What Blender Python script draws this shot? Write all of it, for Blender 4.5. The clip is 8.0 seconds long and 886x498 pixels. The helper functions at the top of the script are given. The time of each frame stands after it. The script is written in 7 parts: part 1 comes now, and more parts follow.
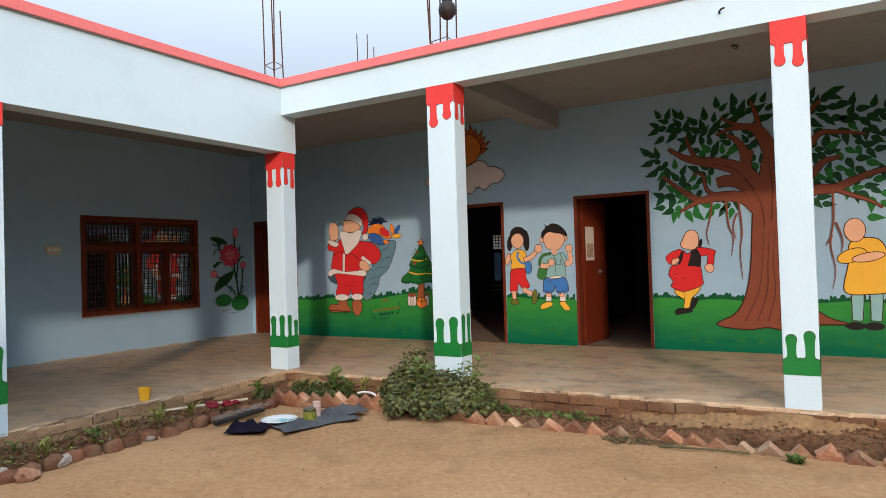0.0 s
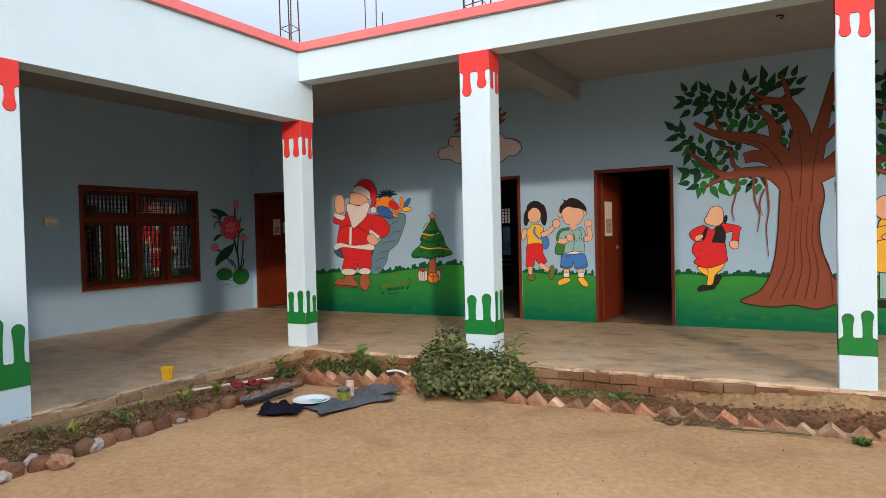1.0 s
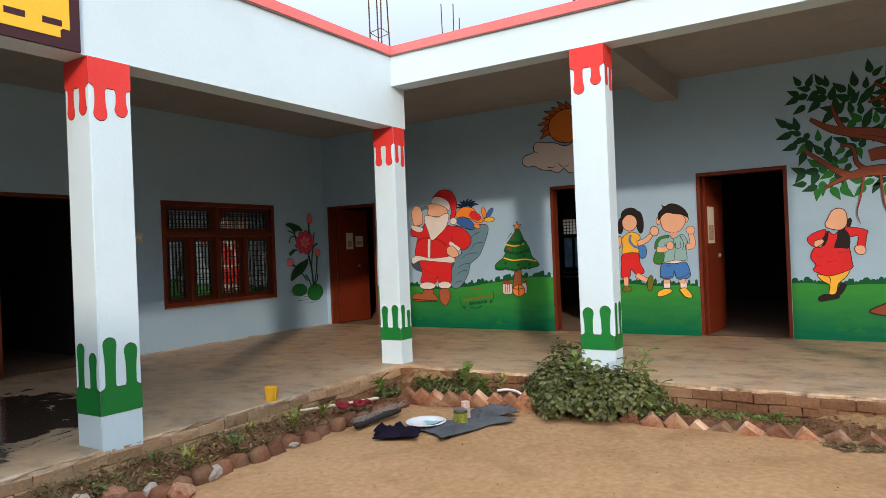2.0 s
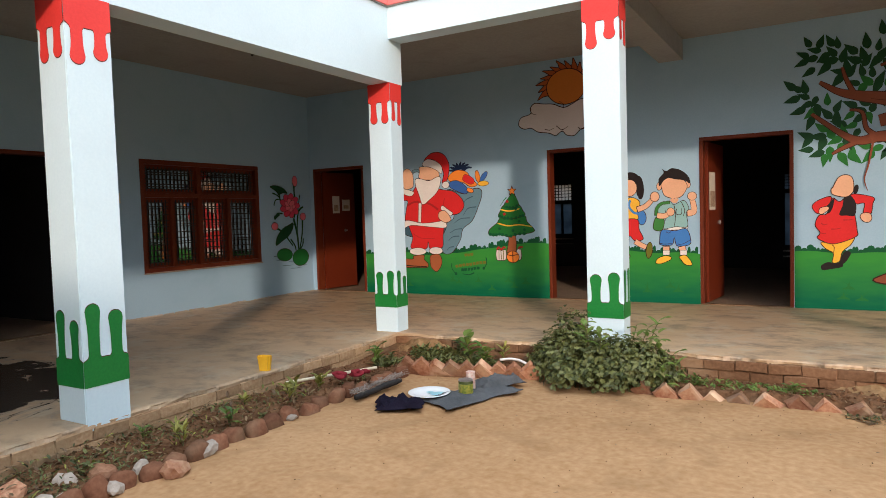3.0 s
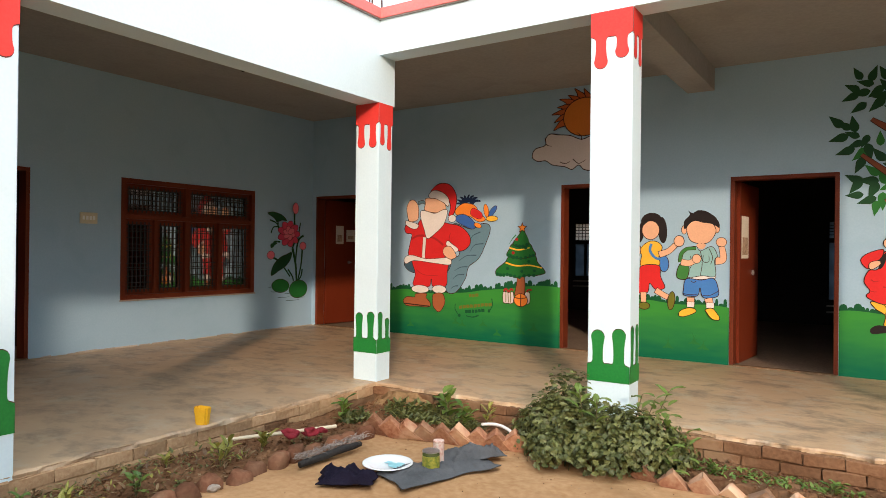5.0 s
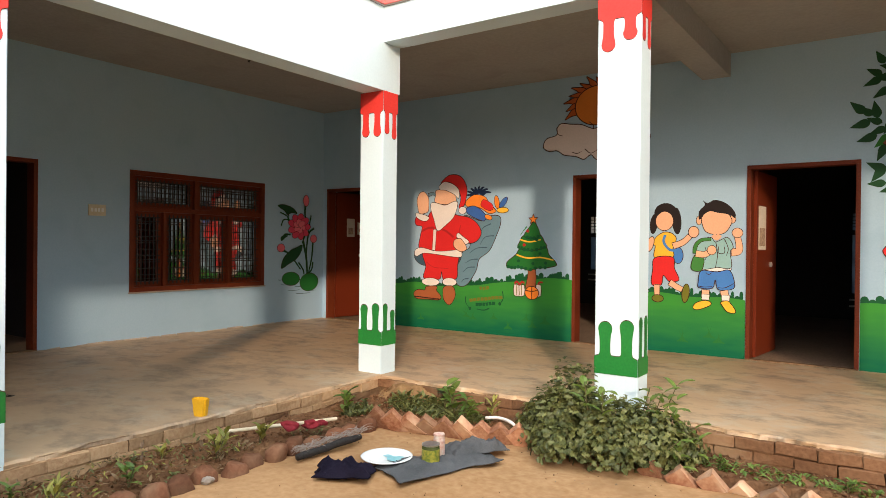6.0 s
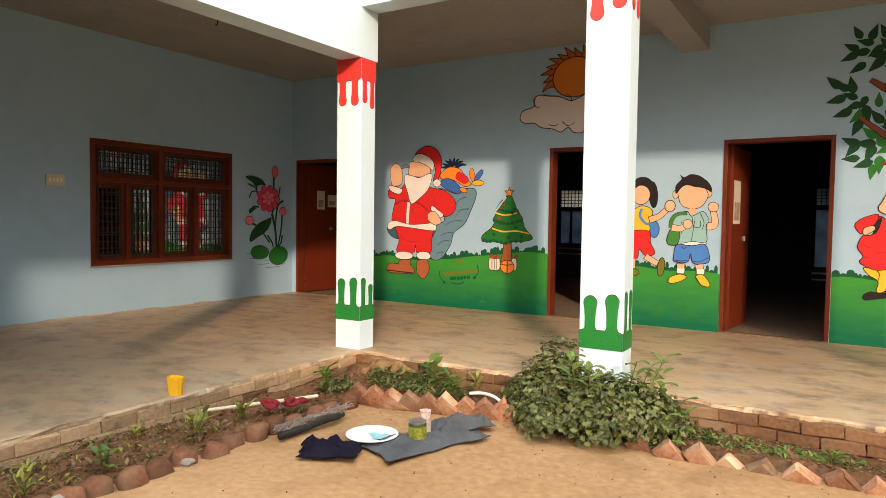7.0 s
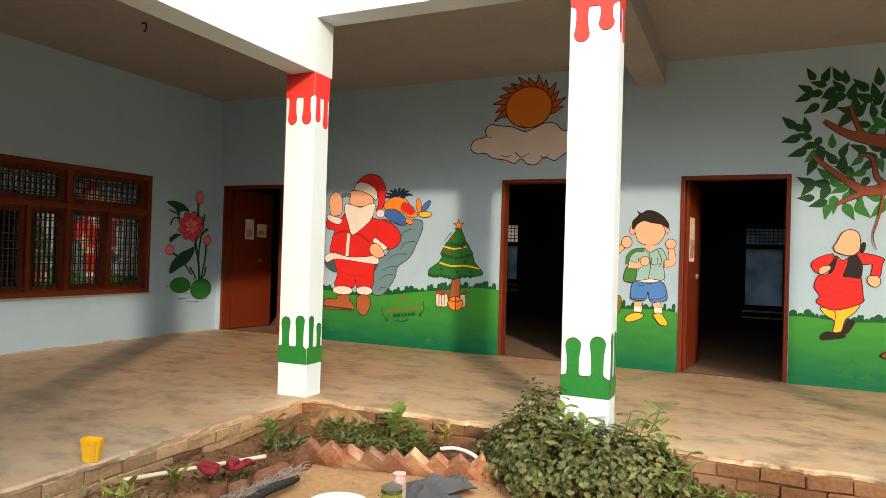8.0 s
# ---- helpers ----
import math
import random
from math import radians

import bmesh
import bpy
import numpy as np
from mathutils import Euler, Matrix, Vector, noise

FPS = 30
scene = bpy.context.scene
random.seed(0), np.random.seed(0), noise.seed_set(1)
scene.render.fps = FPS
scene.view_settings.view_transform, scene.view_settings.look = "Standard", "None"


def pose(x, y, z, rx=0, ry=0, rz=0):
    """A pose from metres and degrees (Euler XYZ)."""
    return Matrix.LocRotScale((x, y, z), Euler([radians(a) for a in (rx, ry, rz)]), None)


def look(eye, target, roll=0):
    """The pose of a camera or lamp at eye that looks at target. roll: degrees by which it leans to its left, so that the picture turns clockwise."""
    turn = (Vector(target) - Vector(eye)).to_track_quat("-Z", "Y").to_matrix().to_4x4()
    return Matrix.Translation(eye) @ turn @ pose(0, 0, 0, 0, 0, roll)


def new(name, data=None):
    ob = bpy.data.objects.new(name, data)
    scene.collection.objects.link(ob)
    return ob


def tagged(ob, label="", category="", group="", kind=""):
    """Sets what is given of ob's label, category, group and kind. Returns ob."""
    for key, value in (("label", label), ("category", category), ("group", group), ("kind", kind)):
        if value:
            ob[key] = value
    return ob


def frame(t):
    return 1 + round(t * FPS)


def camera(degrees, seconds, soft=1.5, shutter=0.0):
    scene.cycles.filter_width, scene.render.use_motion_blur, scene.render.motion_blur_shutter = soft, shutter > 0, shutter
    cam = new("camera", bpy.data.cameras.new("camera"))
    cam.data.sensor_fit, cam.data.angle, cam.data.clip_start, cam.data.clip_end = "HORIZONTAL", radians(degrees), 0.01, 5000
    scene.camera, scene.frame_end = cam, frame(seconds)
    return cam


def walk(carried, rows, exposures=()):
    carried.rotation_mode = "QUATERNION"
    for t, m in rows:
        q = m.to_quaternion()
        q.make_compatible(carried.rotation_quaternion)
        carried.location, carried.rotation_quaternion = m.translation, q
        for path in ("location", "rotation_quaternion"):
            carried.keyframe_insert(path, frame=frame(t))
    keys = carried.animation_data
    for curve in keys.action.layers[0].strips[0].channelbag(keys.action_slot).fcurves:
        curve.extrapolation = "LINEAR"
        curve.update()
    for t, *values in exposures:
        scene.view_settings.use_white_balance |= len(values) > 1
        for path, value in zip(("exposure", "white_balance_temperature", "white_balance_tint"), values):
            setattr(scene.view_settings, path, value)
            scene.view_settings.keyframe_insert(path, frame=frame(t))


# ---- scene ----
cam = camera(67.7, 8.0, soft=0.65)
EXPOSURES = [(0.0, -0.57, 5800, 11), (3.0, -0.31, 5950, 11), (6.0, 0.03, 6500, 11), (8.0, 0.2, 6850, 11)]
SKY, SUN = 0.132, 3.2
PATH = [
    (0, (0.029, 0.524, 1.439), (-0.993, 2.243, 1.477), -1.8),
    (0.3, (-0.135, 0.557, 1.444), (-1.213, 2.24, 1.495), -0.9),
    (0.5, (-0.223, 0.553, 1.442), (-1.257, 2.264, 1.497), 0.4),
    (0.7, (-0.371, 0.509, 1.419), (-1.398, 2.224, 1.47), -0.6),
    (1, (-0.587, 0.447, 1.471), (-1.546, 2.202, 1.426), -1.4),
    (1.2, (-0.711, 0.435, 1.439), (-1.698, 2.175, 1.425), 0.2),
    (1.5, (-0.981, 0.442, 1.396), (-2.0, 2.163, 1.428), -1.4),
    (1.7, (-1.137, 0.469, 1.446), (-2.227, 2.145, 1.468), -2.4),
    (2.8, (-1.744, 0.496, 1.373), (-2.674, 2.266, 1.309), -1.8),
    (3, (-1.722, 0.625, 1.407), (-2.727, 2.351, 1.31), -1.8),
    (3.2, (-1.702, 0.707, 1.424), (-2.646, 2.47, 1.377), -1.2),
    (3.5, (-1.739, 0.832, 1.392), (-2.731, 2.567, 1.331), -1.8),
    (3.8, (-1.756, 1.015, 1.423), (-2.711, 2.77, 1.335), -1.6),
    (4, (-1.762, 1.142, 1.395), (-2.757, 2.877, 1.362), -0.4),
    (4.2, (-1.797, 1.275, 1.437), (-2.791, 3.01, 1.418), -0.8),
    (4.5, (-1.812, 1.389, 1.413), (-2.851, 3.098, 1.399), -1.0),
    (4.7, (-1.79, 1.447, 1.439), (-2.858, 3.138, 1.445), 0.2),
    (5.8, (-1.705, 1.671, 1.419), (-2.846, 3.314, 1.418), 0.2),
    (6, (-1.712, 1.69, 1.394), (-2.855, 3.332, 1.385), 0.6),
    (6.2, (-1.725, 1.681, 1.41), (-2.866, 3.324, 1.403), 0.8),
    (6.5, (-1.732, 1.691, 1.355), (-2.866, 3.339, 1.341), 1.7),
    (6.8, (-1.818, 1.707, 1.397), (-2.897, 3.389, 1.315), 1.1),
    (7, (-1.906, 1.709, 1.389), (-2.954, 3.411, 1.301), 0.8),
    (7.2, (-1.991, 1.751, 1.424), (-3.011, 3.47, 1.347), 1.5),
    (7.5, (-2.15, 1.887, 1.42), (-3.073, 3.662, 1.407), 0.6),
    (7.7, (-2.271, 1.921, 1.443), (-3.159, 3.713, 1.463), 1.8),
    (8, (-2.488, 1.976, 1.374), (-3.313, 3.798, 1.394), 1.7),
]
walk(cam, [(t, look(eye, target, roll)) for t, eye, target, roll in PATH], exposures=EXPOSURES)

# ---- light: hazy low sun over the open courtyard, pale sky ----
SUN_TO = Vector((-2.09, 3.03, -1.11)).normalized()
world = bpy.data.worlds.new("hazy_sky")
scene.world = world
world.use_nodes = True
wn = world.node_tree.nodes
sky = wn.new("ShaderNodeTexSky")
sky.sky_type = "NISHITA"
sky.sun_disc = False
sky.sun_elevation = math.asin(-SUN_TO.z)
sky.sun_rotation = math.atan2(-SUN_TO.x, -SUN_TO.y)
sky.altitude = 100
sky.air_density, sky.dust_density, sky.ozone_density = 1.0, 1.2, 1.5
haze = wn.new("ShaderNodeMix")
haze.data_type = "RGBA"
haze.inputs["Factor"].default_value = 0.92
haze.inputs["B"].default_value = (7.5, 8.1, 8.5, 1)
world.node_tree.links.new(sky.outputs[0], haze.inputs["A"])
# overcast haze: brighter overhead than at the horizon
sky_way = wn.new("ShaderNodeTexCoord")
sky_split = wn.new("ShaderNodeSeparateXYZ")
world.node_tree.links.new(sky_way.outputs["Generated"], sky_split.inputs[0])
sky_up = wn.new("ShaderNodeMath")
sky_up.operation, sky_up.use_clamp = "MULTIPLY", True
sky_up.inputs[1].default_value = 1.0
world.node_tree.links.new(sky_split.outputs["Z"], sky_up.inputs[0])
sky_slope = wn.new("ShaderNodeMath")
sky_slope.operation = "MULTIPLY_ADD"
sky_slope.inputs[1].default_value, sky_slope.inputs[2].default_value = 0.6, 2.7
world.node_tree.links.new(sky_up.outputs[0], sky_slope.inputs[0])
sky_rise = wn.new("ShaderNodeMath")
sky_rise.operation = "MULTIPLY_ADD"
sky_rise.inputs[2].default_value = 0.3
world.node_tree.links.new(sky_up.outputs[0], sky_rise.inputs[0])
world.node_tree.links.new(sky_slope.outputs[0], sky_rise.inputs[1])
sky_gain = wn.new("ShaderNodeVectorMath")
sky_gain.operation = "SCALE"
world.node_tree.links.new(haze.outputs["Result"], sky_gain.inputs[0])
world.node_tree.links.new(sky_rise.outputs[0], sky_gain.inputs["Scale"])
# bright haze round the hidden sun
sky_near = wn.new("ShaderNodeVectorMath")
sky_near.operation = "DOT_PRODUCT"
sky_near.inputs[1].default_value = -SUN_TO
world.node_tree.links.new(sky_way.outputs["Generated"], sky_near.inputs[0])
sky_lobe = wn.new("ShaderNodeMath")
sky_lobe.operation = "MAXIMUM"
world.node_tree.links.new(sky_near.outputs["Value"], sky_lobe.inputs[0])
sky_halo = wn.new("ShaderNodeMath")
sky_halo.operation = "POWER"
sky_halo.inputs[1].default_value = 18.0
sky_lobe.inputs[1].default_value = 0.0
world.node_tree.links.new(sky_lobe.outputs[0], sky_halo.inputs[0])
sky_glow = wn.new("ShaderNodeVectorMath")
sky_glow.operation = "SCALE"
sky_glow.inputs[0].default_value = (53.0, 42.0, 33.0)
world.node_tree.links.new(sky_halo.outputs[0], sky_glow.inputs["Scale"])
sky_all = wn.new("ShaderNodeVectorMath")
world.node_tree.links.new(sky_gain.outputs[0], sky_all.inputs[0])
world.node_tree.links.new(sky_glow.outputs[0], sky_all.inputs[1])
world.node_tree.links.new(sky_all.outputs[0], wn["Background"].inputs["Color"])
wn["Background"].inputs["Strength"].default_value = SKY
sun_data = bpy.data.lights.new("sun", "SUN")
sun_data.energy, sun_data.angle, sun_data.color = SUN, radians(2.3), (1.0, 0.75, 0.54)
sun = new("sun", sun_data)
sun.matrix_world = look((6, -9, 6), Vector((6, -9, 6)) + SUN_TO)

# ---- plan, in metres ----
FLOOR = 0.21            # verandah floor over the yard
WALL_Y, WALL_X = 9.37, -9.43    # inner faces of the two verandah walls
FRONT_Y, FRONT_X = 6.34, -5.63  # column and beam faces to the yard
CEIL = 3.52
BEAM_N, BEAM_W = 3.255, 2.815     # undersides of the two beams
TOP = 3.575
THICK = 0.23
EAST = 4.2
SOUTH = -3.0
DOOR_TOP = 2.29


# ---- materials ----
def node_mat(name):
    m = bpy.data.materials.new(name)
    m.use_nodes = True
    return m, m.node_tree.nodes, m.node_tree.links, m.node_tree.nodes["Principled BSDF"]


def surf(name, low, high, rough=0.75, scale=1.2, fine=45.0, bump=0.15, depth=0.004, metal=0.0, stain=None, amount=0.0, local=False, vary=0.0, spec=0.35):
    """Two shades mixed by a broad and a fine noise, fine relief, optional stains, optional change from piece to piece."""
    m, nodes, links, bsdf = node_mat(name)
    if local:
        src = nodes.new("ShaderNodeTexCoord").outputs["Object"]
    else:
        src = nodes.new("ShaderNodeNewGeometry").outputs["Position"]
    broad = nodes.new("ShaderNodeTexNoise")
    broad.inputs["Scale"].default_value, broad.inputs["Detail"].default_value = scale, 6
    grain = nodes.new("ShaderNodeTexNoise")
    grain.inputs["Scale"].default_value, grain.inputs["Detail"].default_value = fine, 5
    links.new(src, broad.inputs["Vector"])
    links.new(src, grain.inputs["Vector"])
    add = nodes.new("ShaderNodeMath")
    add.operation = "MULTIPLY_ADD"
    add.inputs[1].default_value = 0.55
    links.new(grain.outputs["Fac"], add.inputs[0])
    half = nodes.new("ShaderNodeMath")
    half.operation = "MULTIPLY"
    half.inputs[1].default_value = 0.45
    links.new(broad.outputs["Fac"], half.inputs[0])
    links.new(half.outputs[0], add.inputs[2])
    ramp = nodes.new("ShaderNodeMapRange")
    ramp.inputs["From Min"].default_value, ramp.inputs["From Max"].default_value = 0.34, 0.66
    links.new(add.outputs[0], ramp.inputs["Value"])
    mix = nodes.new("ShaderNodeMix")
    mix.data_type = "RGBA"
    mix.inputs["A"].default_value, mix.inputs["B"].default_value = (*low, 1), (*high, 1)
    links.new(ramp.outputs["Result"], mix.inputs["Factor"])
    colour = mix.outputs["Result"]
    if stain:
        spots = nodes.new("ShaderNodeTexNoise")
        spots.inputs["Scale"].default_value, spots.inputs["Detail"].default_value = 2.3, 8
        spots.inputs["Distortion"].default_value = 0.6
        links.new(src, spots.inputs["Vector"])
        cut = nodes.new("ShaderNodeMapRange")
        cut.inputs["From Min"].default_value, cut.inputs["From Max"].default_value = 0.52, 0.68
        cut.inputs["To Max"].default_value = amount
        links.new(spots.outputs["Fac"], cut.inputs["Value"])
        blot = nodes.new("ShaderNodeMix")
        blot.data_type = "RGBA"
        blot.inputs["B"].default_value = (*stain, 1)
        links.new(cut.outputs["Result"], blot.inputs["Factor"])
        links.new(colour, blot.inputs["A"])
        colour = blot.outputs["Result"]
    if vary:
        info = nodes.new("ShaderNodeObjectInfo")
        span = nodes.new("ShaderNodeMapRange")
        span.inputs["To Min"].default_value, span.inputs["To Max"].default_value = 1 - vary, 1 + vary
        links.new(info.outputs["Random"], span.inputs["Value"])
        hsv = nodes.new("ShaderNodeHueSaturation")
        links.new(span.outputs["Result"], hsv.inputs["Value"])
        links.new(colour, hsv.inputs["Color"])
        colour = hsv.outputs["Color"]
    links.new(colour, bsdf.inputs["Base Color"])
    relief = nodes.new("ShaderNodeBump")
    relief.inputs["Strength"].default_value, relief.inputs["Distance"].default_value = bump, depth
    links.new(add.outputs[0], relief.inputs["Height"])
    links.new(relief.outputs["Normal"], bsdf.inputs["Normal"])
    bsdf.inputs["Roughness"].default_value = rough
    bsdf.inputs["Metallic"].default_value = metal
    bsdf.inputs["Specular IOR Level"].default_value = spec
    return m


def leaf_mat(name, low, high):
    """Leaf green that changes from leaf to leaf and lets some light through."""
    m, nodes, links, bsdf = node_mat(name)
    geo = nodes.new("ShaderNodeNewGeometry")
    mix = nodes.new("ShaderNodeMix")
    mix.data_type = "RGBA"
    mix.inputs["A"].default_value, mix.inputs["B"].default_value = (*low, 1), (*high, 1)
    links.new(geo.outputs["Random Per Island"], mix.inputs["Factor"])
    links.new(mix.outputs["Result"], bsdf.inputs["Base Color"])
    bsdf.inputs["Roughness"].default_value = 0.5
    through_leaf = nodes.new("ShaderNodeBsdfTranslucent")
    links.new(mix.outputs["Result"], through_leaf.inputs["Color"])
    both = nodes.new("ShaderNodeMixShader")
    both.inputs["Fac"].default_value = 0.25
    links.new(bsdf.outputs[0], both.inputs[1])
    links.new(through_leaf.outputs[0], both.inputs[2])
    links.new(both.outputs[0], nodes["Material Output"].inputs["Surface"])
    return m


def floor_mat():
    """Trowelled cement, dusty brown with grey worn streaks along x, wet and dark near the west door."""
    m, nodes, links, bsdf = node_mat("cement_floor")
    geo = nodes.new("ShaderNodeNewGeometry")
    stretch = nodes.new("ShaderNodeMapping")
    stretch.inputs["Scale"].default_value = (0.9, 1.35, 1)
    stretch.inputs["Rotation"].default_value = (0, 0, radians(-25))
    links.new(geo.outputs["Position"], stretch.inputs["Vector"])

    def tex(scale, detail, vec, dist=0.0):
        n = nodes.new("ShaderNodeTexNoise")
        n.inputs["Scale"].default_value, n.inputs["Detail"].default_value, n.inputs["Distortion"].default_value = scale, detail, dist
        n.inputs["Roughness"].default_value = 0.68
        links.new(vec, n.inputs["Vector"])
        return n.outputs["Fac"]

    def span(value, a, b, to=1.0):
        n = nodes.new("ShaderNodeMapRange")
        n.inputs["From Min"].default_value, n.inputs["From Max"].default_value, n.inputs["To Max"].default_value = a, b, to
        links.new(value, n.inputs["Value"])
        return n.outputs["Result"]

    def blend(f, a, b):
        n = nodes.new("ShaderNodeMix")
        n.data_type = "RGBA"
        for key, v in (("A", a), ("B", b)):
            if isinstance(v, tuple):
                n.inputs[key].default_value = (*v, 1)
            else:
                links.new(v, n.inputs[key])
        links.new(f, n.inputs["Factor"])
        return n.outputs["Result"]

    streak = tex(1.3, 12, stretch.outputs[0])
    base = blend(span(streak, 0.30, 0.66), (0.392, 0.250, 0.137), (0.553, 0.391, 0.237))
    fine = tex(38, 6, geo.outputs["Position"])
    base = blend(span(fine, 0.4, 0.75, 0.5), base, (0.466, 0.358, 0.239))
    scuff = tex(3.4, 13, stretch.outputs[0], 0.15)
    base = blend(span(scuff, 0.48, 0.66, 0.8), base, (0.146, 0.112, 0.078))
    pale = tex(3.2, 10, geo.outputs["Position"], 0.2)
    base = blend(span(pale, 0.52, 0.66, 0.7), base, (0.481, 0.417, 0.310))
    # grey shade painted over the west arm, then the wet patch round its door
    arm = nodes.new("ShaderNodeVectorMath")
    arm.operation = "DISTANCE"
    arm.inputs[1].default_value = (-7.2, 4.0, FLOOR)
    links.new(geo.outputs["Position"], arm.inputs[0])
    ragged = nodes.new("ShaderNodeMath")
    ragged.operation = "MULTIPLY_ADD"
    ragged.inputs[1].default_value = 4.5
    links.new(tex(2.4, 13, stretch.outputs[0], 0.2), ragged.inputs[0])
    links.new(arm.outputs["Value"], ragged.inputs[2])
    arm_shade = nodes.new("ShaderNodeMapRange")
    arm_shade.inputs["From Min"].default_value, arm_shade.inputs["From Max"].default_value, arm_shade.inputs["To Max"].default_value = 5.4, 3.6, 0.28
    links.new(ragged.outputs[0], arm_shade.inputs["Value"])
    base = blend(arm_shade.outputs["Result"], base, (0.291, 0.234, 0.169))
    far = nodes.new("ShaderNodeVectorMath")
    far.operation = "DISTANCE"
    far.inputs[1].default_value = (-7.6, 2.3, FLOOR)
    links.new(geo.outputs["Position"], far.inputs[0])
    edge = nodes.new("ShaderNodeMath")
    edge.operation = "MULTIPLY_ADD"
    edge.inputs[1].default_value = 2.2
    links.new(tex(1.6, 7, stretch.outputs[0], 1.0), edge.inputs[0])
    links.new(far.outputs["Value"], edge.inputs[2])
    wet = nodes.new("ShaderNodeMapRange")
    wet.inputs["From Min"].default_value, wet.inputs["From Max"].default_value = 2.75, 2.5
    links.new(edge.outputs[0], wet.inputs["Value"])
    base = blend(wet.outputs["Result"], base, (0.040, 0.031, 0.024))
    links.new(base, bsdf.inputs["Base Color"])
    rough = nodes.new("ShaderNodeMapRange")
    rough.inputs["To Min"].default_value, rough.inputs["To Max"].default_value = 0.5, 0.12
    links.new(wet.outputs["Result"], rough.inputs["Value"])
    links.new(rough.outputs["Result"], bsdf.inputs["Roughness"])
    relief = nodes.new("ShaderNodeBump")
    relief.inputs["Strength"].default_value, relief.inputs["Distance"].default_value = 0.25, 0.004
    links.new(scuff, relief.inputs["Height"])
    links.new(relief.outputs["Normal"], bsdf.inputs["Normal"])
    return m


def hill_mat():
    """Brushed lawn green that was painted darker and bluer towards its lower edge, with long brush marks."""
    m, nodes, links, bsdf = node_mat("lawn_paint")
    geo = nodes.new("ShaderNodeNewGeometry")
    sep = nodes.new("ShaderNodeSeparateXYZ")
    links.new(geo.outputs["Position"], sep.inputs[0])
    stretch = nodes.new("ShaderNodeMapping")
    stretch.inputs["Scale"].default_value = (1.2, 1.2, 5)
    links.new(geo.outputs["Position"], stretch.inputs["Vector"])
    brush = nodes.new("ShaderNodeTexNoise")
    brush.inputs["Scale"].default_value, brush.inputs["Detail"].default_value = 2.2, 6
    links.new(stretch.outputs[0], brush.inputs["Vector"])
    lift = nodes.new("ShaderNodeMath")
    lift.operation = "MULTIPLY_ADD"
    lift.inputs[1].default_value = 0.35
    links.new(brush.outputs["Fac"], lift.inputs[0])
    links.new(sep.outputs["Z"], lift.inputs[2])
    ramp = nodes.new("ShaderNodeValToRGB")
    ramp.color_ramp.elements[0].position, ramp.color_ramp.elements[0].color = 0.43, (0.004, 0.115, 0.055, 1)
    ramp.color_ramp.elements[1].position, ramp.color_ramp.elements[1].color = 0.97, (0.042, 0.25, 0.038, 1)
    links.new(lift.outputs[0], ramp.inputs["Fac"])
    links.new(ramp.outputs["Color"], bsdf.inputs["Base Color"])
    bsdf.inputs["Roughness"].default_value = 0.6
    bsdf.inputs["Specular IOR Level"].default_value = 0.12
    return m


WALL = surf("pale_blue_wall_paint", (0.31, 0.465, 0.595), (0.345, 0.505, 0.635), 0.62, 0.8, 60, 0.12, 0.003, stain=(0.265, 0.425, 0.55), amount=0.35, spec=0.15)
WHITE = surf("white_wall_paint", (0.545, 0.693, 0.767), (0.597, 0.739, 0.804), 0.6, 0.7, 55, 0.12, 0.003, stain=(0.519, 0.642, 0.707), amount=0.3)
# whitewash greyed: the shade under the roof is put into its colour
SOFFIT = surf("shaded_ceiling_whitewash", (0.283, 0.279, 0.267), (0.340, 0.332, 0.316), 0.8, 0.6, 30, 0.15, 0.004, stain=(0.246, 0.230, 0.213), amount=0.4)
PINK = surf("salmon_coping_paint", (0.68, 0.16, 0.155), (0.76, 0.205, 0.195), 0.6, 1.0, 40, 0.1)
GREYCEM = surf("grey_cement", (0.20, 0.19, 0.18), (0.32, 0.30, 0.28), 0.85, 1.5, 50, 0.3)
RED = surf("red_gloss_paint", (0.60, 0.035, 0.03), (0.68, 0.05, 0.04), 0.45, 2.0, 60, 0.08)
GREEN = surf("green_gloss_paint", (0.010, 0.155, 0.028), (0.018, 0.20, 0.035), 0.45, 2.0, 60, 0.08)
WOOD = surf("brown_door_wood", (0.095, 0.016, 0.006), (0.165, 0.034, 0.011), 0.5, 2.0, 70, 0.2, spec=0.2)
LEAF_WOOD = surf("red_brown_flush_door", (0.105, 0.015, 0.005), (0.15, 0.026, 0.008), 0.45, 1.2, 80, 0.1, spec=0.2)
# near-black because the rooms' shade is put into the wall colour
INSIDE = surf("room_shade_paint", (0.035, 0.036, 0.038), (0.055, 0.056, 0.058), 0.9, 1.0, 40, spec=0.1)
IRON = surf("black_iron", (0.015, 0.014, 0.014), (0.03, 0.027, 0.025), 0.6, 6, 90, 0.2)
RUST = surf("rusty_rebar", (0.05, 0.028, 0.02), (0.10, 0.05, 0.03), 0.85, 9, 120, 0.3)
SAND = surf("sandy_yard_soil", (0.332, 0.180, 0.078), (0.471, 0.287, 0.147), 0.95, 0.9, 22, 0.35, 0.012, stain=(0.256, 0.145, 0.067), amount=0.55, spec=0.1)
SOIL = surf("dark_bed_soil", (0.084, 0.037, 0.017), (0.218, 0.119, 0.061), 0.95, 3.0, 30, 0.9, 0.03, stain=(0.057, 0.028, 0.013), amount=0.6, spec=0.1)
BAREBRICK = surf("bare_red_brown_brick", (0.131, 0.066, 0.034), (0.216, 0.121, 0.066), 0.9, 3.0, 40, 0.8, 0.012, vary=0.25, stain=(0.249, 0.167, 0.098), amount=0.8, spec=0.1)
